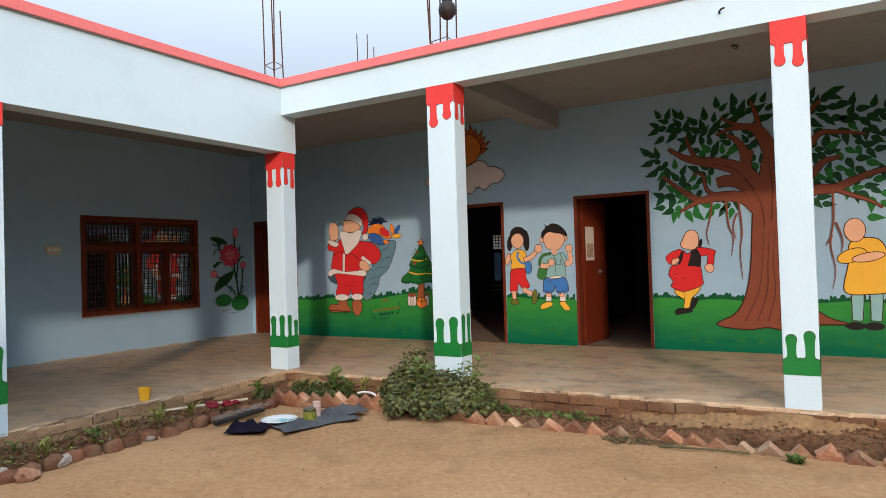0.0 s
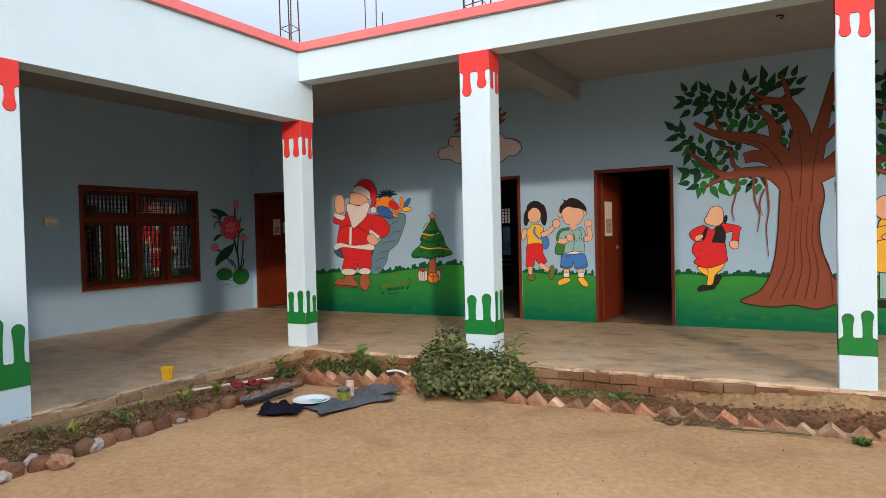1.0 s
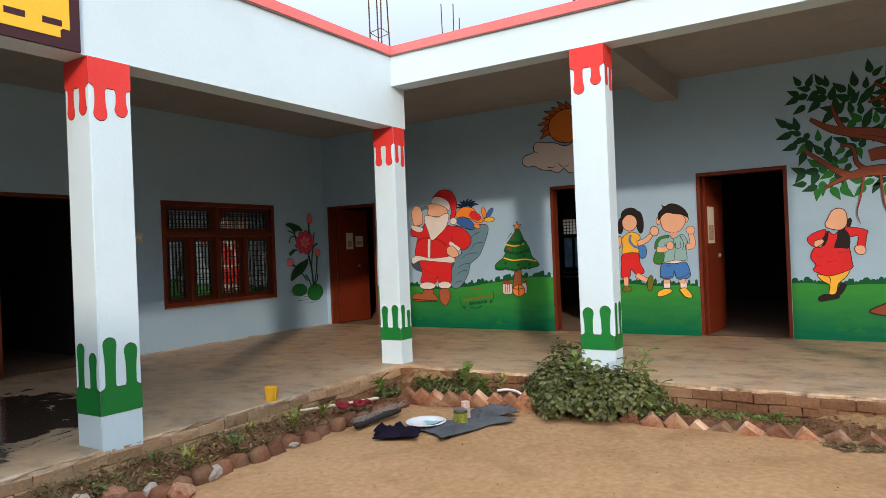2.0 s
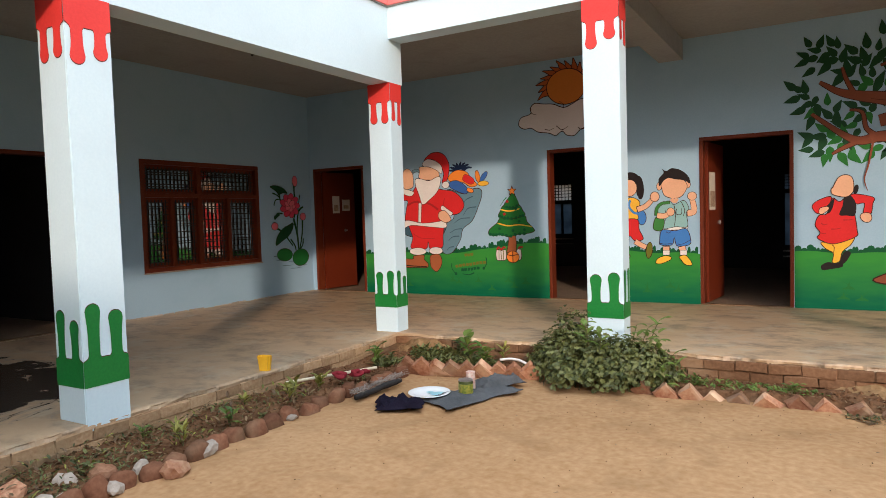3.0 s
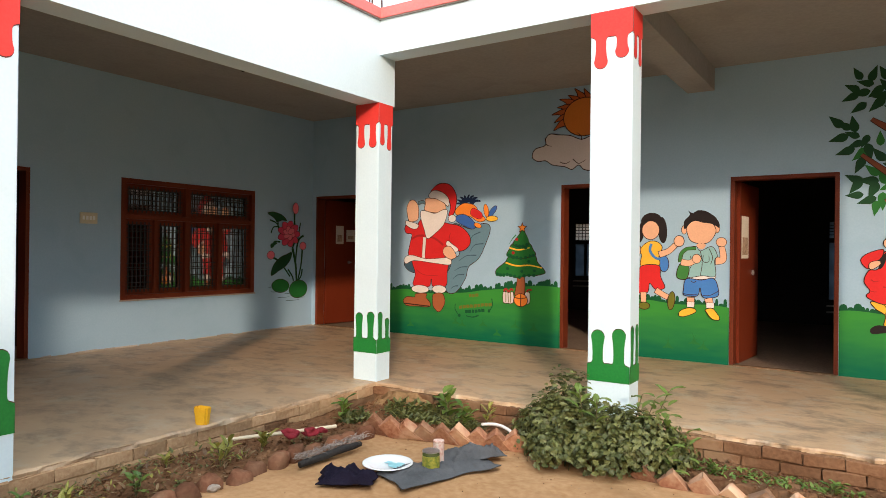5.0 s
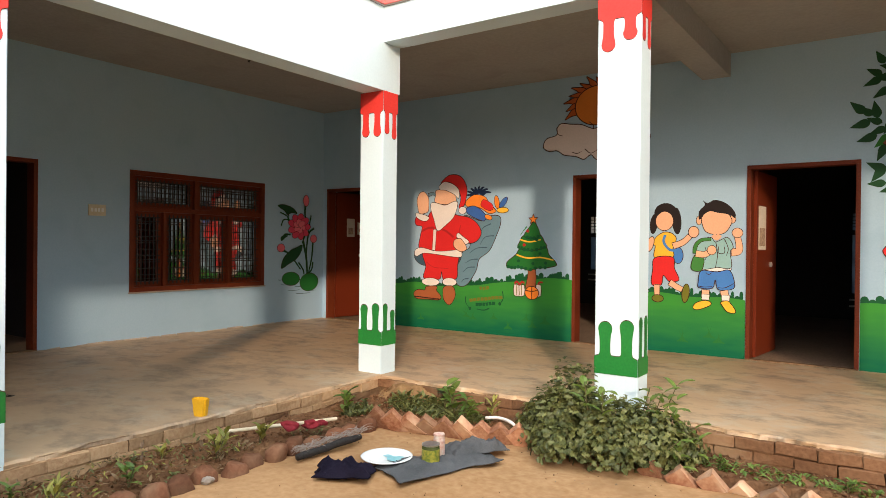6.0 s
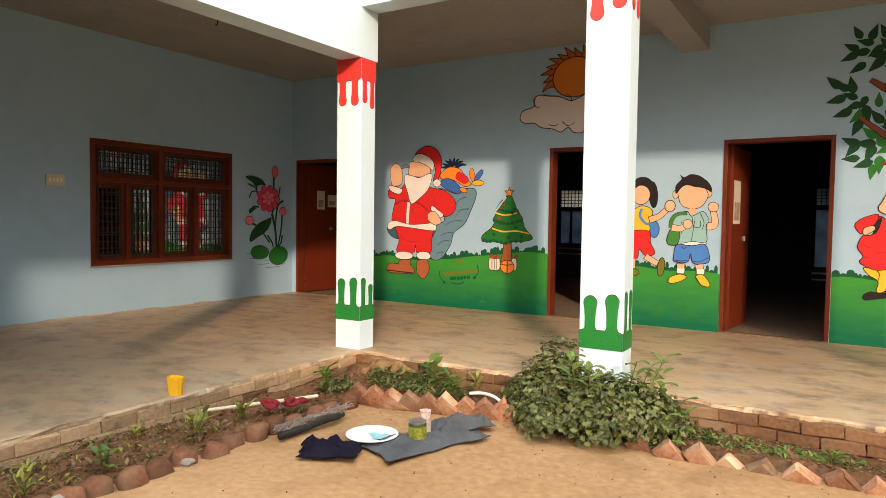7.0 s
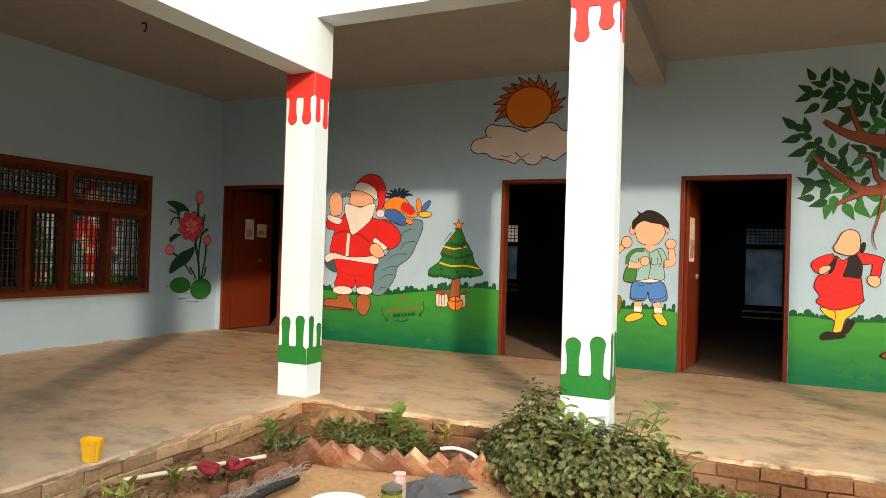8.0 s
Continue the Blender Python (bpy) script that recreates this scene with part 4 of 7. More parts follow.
# ---- edging bricks, set on their corners ----
def brick_mesh(name, a, b, c, rnd, chip=0.008, round_off=0.006):
    bm = boxes((-a / 2, a / 2, -b / 2, b / 2, -c / 2, c / 2))
    bmesh.ops.bevel(bm, geom=bm.edges[:], offset=round_off, segments=1, affect="EDGES")
    for v in bm.verts:
        v.co += Vector((rnd.uniform(-1, 1), rnd.uniform(-1, 1), rnd.uniform(-1, 1))) * chip
    mesh = bpy.data.meshes.new(name)
    bm.to_mesh(mesh)
    bm.free()
    return mesh


rnd = random.Random(11)
EDGE_MESHES = []
for k in range(6):
    mesh = brick_mesh("edging_brick", 0.21, 0.075, 0.115, rnd, 0.013)
    mesh.materials.append(REDBRICK)
    EDGE_MESHES.append(mesh)


SUNK_MESHES = []
for k in range(6):
    bm = bmesh.new()
    bmesh.ops.create_icosphere(bm, subdivisions=2, radius=1.0)
    for v in bm.verts:
        square = Vector([math.copysign(abs(a) ** 0.6, a) for a in v.co])
        wear = 1 + 0.22 * noise.noise(v.co * 1.3 + Vector((k * 7, 0, 0))) + 0.08 * noise.noise(v.co * 4 + Vector((0, k * 5, 0)))
        v.co = Vector((square.x * 0.088, square.y * 0.055, square.z * 0.078)) * wear
    mesh = bpy.data.meshes.new("edging_brick")
    bm.to_mesh(mesh)
    bm.free()
    for face in mesh.polygons:
        face.use_smooth = True
    mesh.materials.append(SUNKBRICK)
    SUNK_MESHES.append(mesh)


def edging(x, y, z, yaw, tip, lean, meshes=EDGE_MESHES):
    ob = new("edging_brick", rnd.choice(meshes))
    ob.matrix_world = pose(x, y, z, 0, 0, yaw) @ pose(0, 0, 0, lean, 0, 0) @ pose(0, 0, 0, 0, tip, 0)
    return tagged(ob, "weathered brick half sunk on its corner as bed edging", "brick", "edging bricks of the bed")


x = -2.95
while x < 2.2:
    edging(x, 5.80 + 0.03 * rnd.uniform(-1, 1), -0.032 + rnd.uniform(-0.02, 0.015), rnd.uniform(-7, 7), rnd.uniform(38, 52), rnd.uniform(4, 22))
    x += rnd.uniform(0.16, 0.21)
for k in range(9):
    edging(-4.98 + k * 0.135, 5.58 + k * 0.032 + 0.015 * rnd.uniform(-1, 1), 0.03 + rnd.uniform(-0.02, 0.02), 10 + rnd.uniform(-12, 12), rnd.choice((42, 50, 60)) + rnd.uniform(-6, 6), rnd.uniform(10, 28))
y = 2.3
while y < 5.45:
    edging(-5.03 + 0.035 * rnd.uniform(-1, 1), y, 0.0 + rnd.uniform(-0.02, 0.015), 90 + rnd.uniform(-18, 18), rnd.uniform(60, 105), rnd.uniform(-20, 10), SUNK_MESHES)
    y += rnd.uniform(0.14, 0.19)


def rock(x, y, r, material, seed, label):
    q = random.Random(seed)
    bm = bmesh.new()
    bmesh.ops.create_icosphere(bm, subdivisions=2, radius=r)
    for v in bm.verts:
        v.co = Vector((v.co.x * 1.25, v.co.y, v.co.z * 0.75)) * (1 + 0.35 * noise.noise(v.co * (1.6 / r) + Vector((seed, 0, 0))))
    ob = part("stone", bm, material)
    ob.matrix_world = pose(x, y, ground_height(x, y) + r * 0.35, q.uniform(0, 40), q.uniform(0, 40), q.uniform(0, 360))
    return tagged(ob, label, "stone", "loose stones by the bed")


for k, (x, y, r) in enumerate(((-5.0, 3.32, 0.055), (-5.3, 2.62, 0.06), (-5.2, 2.45, 0.05), (-5.02, 2.72, 0.05), (-5.13, 2.95, 0.045), (-5.08, 2.5, 0.06), (-5.0, 4.05, 0.03))):
    rock(x, y, r, STONE, k + 1, "pale rough stone lying beside the bed")
for k, (x, y, r) in enumerate(((-5.22, 2.78, 0.08), (-4.92, 3.02, 0.075), (-5.36, 2.35, 0.09), (-5.1, 2.25, 0.07))):
    rock(x, y, r, REDBRICK, k + 31, "broken reddish brick lump lying beside the bed")


# ---- things left on the yard ----
def cloth_sheet(name, place, turn, w, d, material, label, seed, high=0.05, crumple=1.0, nx=44, ny=30):
    """A worn cloth lying in folds, with an uneven outline and a turned-up rim."""
    verts, faces = [], []
    for layer in (0.006, 0.0):
        for j in range(ny):
            for i in range(nx):
                u, v = i / (nx - 1) - 0.5, j / (ny - 1) - 0.5
                rag = 1 + 0.16 * noise.noise((u * 3 + seed, v * 3, 0)) * crumple
                x, y = u * w * rag + 0.05 * crumple * w * noise.noise((v * 4, seed, 2)), v * d * rag + 0.08 * crumple * d * noise.noise((u * 4, seed, 5))
                wx, wy = x + 0.05 * noise.noise((x * 6, y * 6, seed)), y + 0.05 * noise.noise((x * 6, y * 6, seed + 4))
                ridge = 0.75 * (1 - abs(noise.noise((wx * 7 + seed, wy * 5, 1)))) ** 2 + 0.4 * (1 - abs(noise.noise((wx * 17, wy * 13 + seed, 3)))) ** 3
                edge = min(0.5 - abs(u), 0.5 - abs(v))
                z = layer + 0.004 + high * ridge * (0.12 + min(1, edge * 5) * 0.88)
                verts.append((x, y, z))
    n = nx * ny
    for j in range(ny - 1):
        for i in range(nx - 1):
            a = j * nx + i
            faces.append((a, a + 1, a + nx + 1, a + nx))
            faces.append((n + a, n + a + nx, n + a + nx + 1, n + a + 1))
    rim = [i for i in range(nx)] + [j * nx + nx - 1 for j in range(1, ny)] + [(ny - 1) * nx + i for i in range(nx - 2, -1, -1)] + [j * nx for j in range(ny - 2, 0, -1)]
    for a, b in zip(rim, rim[1:] + rim[:1]):
        faces.append((b, a, n + a, n + b))
    mesh = bpy.data.meshes.new(name)
    mesh.from_pydata(verts, [], faces)
    mesh.materials.append(material)
    ob = smooth(new(name, mesh))
    ob.matrix_world = pose(*place, 0, 0, turn)
    return tagged(ob, label, "cloth")


GREYCLOTH = surf("worn_grey_cloth", (0.064, 0.068, 0.071), (0.128, 0.131, 0.135), 0.95, 5, 160, 0.4, 0.003, spec=0.06)
NAVY = surf("dark_navy_cloth", (0.007, 0.006, 0.013), (0.020, 0.016, 0.030), 0.9, 6, 140, 0.4, 0.003, spec=0.06)
cloth_sheet("grey_cloth", (-4.12, 5.13, 0.004), 70, 0.80, 0.36, GREYCLOTH, "worn grey cloth spread on the sandy yard", 3, 0.035, 0.8, 70, 44)
cloth_sheet("bunched_cloth", (-4.05, 5.45, 0.02), 60, 0.42, 0.20, GREYCLOTH, "bunched end of a worn grey cloth on the yard", 9, 0.075, 0.8, 44, 30)
cloth_sheet("navy_cloth", (-4.48, 4.64, 0.006), 30, 0.36, 0.24, NAVY, "crumpled dark navy rag on the sandy yard", 6, 0.075, 1.3, 54, 40)

ENAMEL = surf("white_enamel", (0.76, 0.77, 0.76), (0.82, 0.83, 0.82), 0.25, 3, 40, 0.03)
BLUEPAINT = surf("pale_blue_wet_paint", (0.20, 0.52, 0.58), (0.36, 0.66, 0.70), 0.3, 6, 30, 0.1)


def plate(x, y, z):
    ob = empty("plate", (x, y, z))
    tagged(ob, "round white plate with smears of blue paint", "plate")
    smooth(part("dish", lathe([(0.03, 0), (0.10, 0.002), (0.125, 0.012), (0.165, 0.022), (0.168, 0.026), (0.16, 0.028), (0.12, 0.016), (0.10, 0.008), (0.02, 0.007)], 40), ENAMEL, ob))
    for k, (px, py, r) in enumerate(((0.04, 0.02, 0.055), (0.075, 0.045, 0.045), (-0.01, 0.03, 0.035), (0.065, -0.015, 0.04))):
        bm = bmesh.new()
        ring = [bm.verts.new((px + r * math.cos(a) * (1 + 0.25 * math.sin(3 * a + k)), py + 0.7 * r * math.sin(a), 0.0125 + k * 0.0012)) for a in (2 * math.pi * i / 18 for i in range(18))]
        bm.faces.new(ring)
        part("paint_smear", bm, BLUEPAINT, ob, "pale blue paint smear")
    return ob


plate(-4.41, 4.96, 0.022)


def jar(x, y, z, r, h, body, band, cap, label, capped):
    ob = empty("jar", (x, y, z))
    tagged(ob, label, "jar", "paint jars on the cloth")
    smooth(part("body", lathe([(r * 0.9, 0), (r, 0.006), (r, h * 0.88), (r * 0.93, h * 0.95), (r * 0.9, h), (r * 0.84, h), (r * 0.84, h * 0.8)], 28), body, ob))
    part("wrapper", lathe([(r + 0.0015, h * 0.12), (r + 0.0015, h * 0.78)], 28), band, ob, "printed paper wrapper")
    if capped:
        part("rim", lathe([(r * 0.98, h * 0.95), (r * 1.02, h * 0.97), (r * 1.02, h * 1.03), (r * 0.9, h * 1.04)], 28), cap, ob)
    return ob


JARGREEN = surf("green_yellow_print", (0.08, 0.16, 0.025), (0.50, 0.42, 0.06), 0.5, 28, 60, 0.05)
JARRED = surf("pink_white_print", (0.55, 0.30, 0.24), (0.70, 0.62, 0.55), 0.5, 30, 60, 0.05)
DARKGLASS = surf("olive_glass", (0.05, 0.07, 0.02), (0.09, 0.11, 0.04), 0.15, 6, 40, 0.02)
jar(-4.15, 5.08, 0.022, 0.056, 0.118, DARKGLASS, JARGREEN, STEEL, "paint jar with a green and yellow printed wrapper on the cloth", True)
jar(-4.17, 5.20, 0.022, 0.036, 0.15, JARRED, JARRED, JARRED, "slim tin with a pale pink print on the cloth", True)

# black roll with frayed fibre on its upper side
CHAR = surf("charred_black_bark", (0.012, 0.011, 0.011), (0.035, 0.032, 0.03), 0.8, 9, 70, 0.8, 0.01)
FIBRE = surf("grey_frayed_fibre", (0.20, 0.165, 0.14), (0.36, 0.31, 0.27), 0.95, 9, 90, 0.6)


def black_log():
    ob = empty("log", (-4.87, 4.62, 0.035))
    tagged(ob, "charred black log with frayed grey bark on the yard", "log")
    a, b = Vector((0, 0, 0)), Vector((0.05, 0.54, 0.02))
    pts = [a.lerp(b, k / 9) + Vector((0.004 * math.sin(k * 0.9), 0, 0.002 * math.sin(k * 1.3))) for k in range(10)]
    smooth(part("core", tube(pts, [0.021, 0.024, 0.025, 0.023, 0.026, 0.024, 0.026, 0.025, 0.023, 0.019], 12), CHAR, ob))
    q = random.Random(5)
    bm = bmesh.new()
    for _ in range(300):
        t = q.uniform(0.02, 1.15)
        p = a.lerp(b, t) + Vector((q.uniform(-0.07, 0.0), 0, q.uniform(0.015, 0.042)))
        e = p + Vector((q.uniform(-0.06, 0.04), q.uniform(-0.05, 0.09), q.uniform(-0.02, 0.02)))
        tube([p, (p + e) / 2 + Vector((0, 0, 0.01)), e], 0.0018, 3, bm)
    part("frayed_bark", bm, FIBRE, ob)
    return ob


black_log()

# pole with a red rag
POLEM = surf("bare_bamboo", (0.56, 0.48, 0.34), (0.68, 0.61, 0.46), 0.6, 7, 60, 0.1)
REDRAG = surf("dark_red_rag", (0.13, 0.008, 0.014), (0.26, 0.02, 0.03), 0.9, 8, 90, 0.3)
pole = empty("pole", (-5.53, 4.56, 0.10))
tagged(pole, "pale wooden pole lying across the bed with a red rag", "pole")
part("stick", tube([(0, 0, 0.0), (0.17, 0.24, 0.012), (0.36, 0.53, 0.02), (0.43, 0.66, 0.022)], 0.0125, 10), POLEM, pole)
for k, (u, s) in enumerate(((0.56, 0.045), (0.74, 0.042), (0.86, 0.03))):
    bm = bmesh.new()
    bmesh.ops.create_icosphere(bm, subdivisions=3, radius=s)
    for v in bm.verts:
        v.co = Vector((v.co.x * 1.25, v.co.y, v.co.z * 0.65)) * (1 + 0.9 * noise.noise(v.co * 26 + Vector((k * 5, 0, 0))))
    bmesh.ops.translate(bm, verts=bm.verts, vec=(0.43 * u + 0.03, 0.66 * u - 0.02, 0.012))
    smooth(part("rag", bm, REDRAG, pole, "crumpled dark red rag"))

# yellow can on the plinth's edge
YELLOW = surf("yellow_plastic", (0.78, 0.42, 0.015), (0.85, 0.50, 0.03), 0.4, 6, 60, 0.05)
can = empty("plastic_can", (-5.665, 4.47, FLOOR), 25)
can.scale = (0.92, 0.92, 0.88)
tagged(can, "cut-open bright yellow plastic can on the verandah's edge", "can")
bm = boxes((-0.058, 0.058, -0.04, 0.04, 0, 0.135))
for v in bm.verts:
    if v.co.z < 0.06:
        v.co.x, v.co.y = v.co.x * 0.78, v.co.y * 0.8
    else:
        v.co.z -= v.co.x * 0.06
bmesh.ops.bevel(bm, geom=[e for e in bm.edges if abs(e.verts[0].co.z - e.verts[1].co.z) > 0.08], offset=0.016, segments=3, affect="EDGES")
bm.faces.ensure_lookup_table()
lid = max(bm.faces, key=lambda f: f.calc_center_median().z)
inner = bmesh.ops.inset_individual(bm, faces=[lid], thickness=0.004)
bmesh.ops.translate(bm, verts=lid.verts, vec=(0, 0, -0.045))
part("body", bm, YELLOW, can)

# bent white pipe on the edging bricks
WHITEPIPE = surf("white_plastic_pipe", (0.72, 0.71, 0.68), (0.80, 0.79, 0.76), 0.4, 5, 50, 0.05)
pipe = smooth(part("bent_pipe", tube(spline([(-4.25, 5.92, 0.115), (-4.14, 5.92, 0.132), (-4.01, 5.88, 0.125), (-3.88, 5.81, 0.08)], 6), 0.012, 10), WHITEPIPE))
tagged(pipe, "bent white plastic pipe resting on the edging bricks", "pipe")
stick = part("stick", tube(spline([(-1.16, 5.58, 0.012), (-0.95, 5.61, 0.014), (-0.75, 5.65, 0.012), (-0.55, 5.66, 0.012)], 4), 0.008, 7), STEM)
tagged(stick, "thin dry stick lying on the yard", "stick")

# ---- roof rods, mask stand-in, hooks, switch, sign ----
def rod_cage(x, y, half, heights, label, rings=()):
    ob = empty("rebar_cage", (x, y, TOP + 0.1))
    tagged(ob, label, "rebar", "rods above the roof")
    q = random.Random(int(x * 10))
    for k, h in enumerate(heights):
        sx, sy = ((-1, -1), (1, -1), (1, 1), (-1, 1))[k % 4]
        part("rod", tube([(sx * half, sy * half, -0.02), (sx * half + q.uniform(-0.03, 0.03), sy * half + q.uniform(-0.03, 0.03), h)], 0.008, 6), RUST, ob)
    for z in rings:
        part("tie", tube([(-half, -half, z), (half, -half, z + 0.02), (half, half, z), (-half, half, z - 0.02), (-half, -half, z)], 0.005, 5), RUST, ob)
    return ob


rod_cage(-5.86, 6.48, 0.078, (1.6, 1.7, 0.95, 1.5), "rusty column starter bars tied above the corner column", (0.25,))
rod_cage(-3.42, 6.47, 0.10, (1.2, 1.1, 1.2, 1.0, 0.6), "rusty column starter bars tied above a column", (0.05, 0.62))
rod_cage(-6.72, 9.5, 0.09, (1.68, 1.62, 1.45), "rusty starter bars standing on the roof")
rod_cage(-3.38, 9.5, 0.10, (0.95, 1.15), "rusty starter bars standing on the roof")
# plain rounded pot shape standing in for a black mask
MASKBLACK = surf("mask_black", (0.012, 0.008, 0.008), (0.03, 0.022, 0.02), 0.6, 12, 40, 0.6, 0.01)
pot = empty("pot", (-3.30, 6.36, TOP + 0.34))
tagged(pot, "plain black rounded shape standing in for a mask hung on the rods above a column", "pot")
smooth(part("body", lathe([(0.02, 0), (0.05, 0.012), (0.085, 0.055), (0.092, 0.10), (0.08, 0.15), (0.05, 0.175), (0.056, 0.195), (0.045, 0.195)], 24), MASKBLACK, pot))
part("hanger", tube([(0, 0.04, 0.16), (-0.02, 0.06, 0.26)], 0.005, 5), IRON, pot)


def hook(x, y, label, drop=0.09):
    ob = part("ceiling_hook", tube(spline([(x - 0.05, y, CEIL - 0.012), (x, y, CEIL - 0.012), (x + 0.01, y, CEIL - drop * 0.5), (x, y, CEIL - drop), (x - 0.02, y, CEIL - drop * 0.9)], 4), 0.008, 6), IRON)
    return tagged(ob, label, "hook")


hook(-7.72, 6.5, "black iron fan hook in the verandah ceiling")
hook(-0.75, 7.7, "black iron fan hook in the verandah ceiling", 0.04)
beam_hook = part("beam_hook", tube(spline([(-0.72, FRONT_Y - 0.002, 3.40), (-0.72, FRONT_Y - 0.03, 3.405), (-0.70, FRONT_Y - 0.045, 3.42), (-0.68, FRONT_Y - 0.03, 3.43)], 4), 0.008, 6), IRON)
tagged(beam_hook, "small black iron hook on the white edge beam", "hook")
CREAM = surf("cream_plastic", (0.55, 0.50, 0.36), (0.62, 0.57, 0.42), 0.5, 6, 60, 0.05)
switch = empty("switch_board", (WALL_X, 5.70, 1.77))
tagged(switch, "cream electrical switch board on the pale blue wall", "switch board")
part("plate", boxes((0, 0.022, -0.10, 0.10, -0.065, 0.065), bevel=0.004), CREAM, switch)
for k in range(4):
    part("switch", boxes((0.022, 0.028, -0.075 + k * 0.04, -0.05 + k * 0.04, -0.02, 0.025), bevel=0.002), ENAMEL, switch)

# painted sign board on the side beam
SIGNY = surf("sign_yellow", (0.80, 0.46, 0.02), (0.86, 0.52, 0.03), 0.5, 2, 40, 0.05)
SIGNR = surf("sign_dark_red", (0.32, 0.02, 0.03), (0.40, 0.03, 0.04), 0.5, 2, 40, 0.05)
SIGNB = surf("sign_maroon_border", (0.03, 0.008, 0.012), (0.05, 0.012, 0.016), 0.5, 2, 40, 0.05)
sign = empty("sign_board", (FRONT_X, 2.90, BEAM_W))
tagged(sign, "yellow sign board with maroon border and dark red bars", "sign")
part("board", boxes((0.002, 0.022, -3.2, 0, 0.004, 0.70), bevel=0.003), SIGNB, sign)
face = boxes((0.0225, 0.026, -3.13, -0.07, 0.07, 0.64))
bmesh.ops.bevel(face, geom=[e for e in face.edges if abs(e.verts[0].co.x - e.verts[1].co.x) > 0.002], offset=0.06, segments=5, affect="EDGES")
part("panel", face, SIGNY, sign)
for k in range(7):
    bm = boxes((0.0265, 0.029, -0.40 - 0.4 * k, -0.24 - 0.4 * k, 0.29, 0.60))
    for v in bm.verts:
        v.co.y += (v.co.z - 0.3) * 0.25
    part("bar", bm, SIGNR, sign, "plain dark red painted bar")
for k in range(12):
    part("bar", boxes((0.0265, 0.028, -0.24 - 0.22 * k, -0.12 - 0.22 * k, 0.14, 0.18)), SIGNB, sign, "plain dark painted bar")


# ---- murals: flat coats of paint on the plaster ----
def paint(name, c, spread=0.06):
    return surf("paint_" + name, tuple(v * (1 - spread) for v in c), tuple(min(0.9, v * (1 + spread)) for v in c), 0.5, 5.0, 50, 0.06, spec=0.15)


P = {n: paint(n, c) for n, c in dict(
    red=(0.62, 0.025, 0.025), darkred=(0.36, 0.02, 0.02), white=(0.74, 0.70, 0.66), skin=(0.74, 0.42, 0.26), brown=(0.34, 0.105, 0.04), black=(0.02, 0.015, 0.015),
    sack=(0.13, 0.235, 0.295), orange=(0.80, 0.24, 0.03), yellow=(0.80, 0.45, 0.04), blue=(0.045, 0.13, 0.40), jeans=(0.06, 0.20, 0.52), teal=(0.26, 0.46, 0.46), bag=(0.05, 0.20, 0.045),
    pine=(0.02, 0.15, 0.03), tuft=(0.008, 0.085, 0.03), bark=(0.21, 0.062, 0.03), barkline=(0.10, 0.026, 0.013), leafdark=(0.012, 0.060, 0.022), leafmid=(0.025, 0.16, 0.03), sun=(0.60, 0.19, 0.03), flame=(0.46, 0.11, 0.03),
    cloud=(0.62, 0.56, 0.54), lotus=(0.62, 0.06, 0.11), lotuslight=(0.72, 0.16, 0.20), olive=(0.15, 0.15, 0.02), sackline=(0.05, 0.10, 0.14), navy=(0.012, 0.025, 0.07), line=(0.05, 0.018, 0.012), water=(0.05, 0.09, 0.10)).items()}


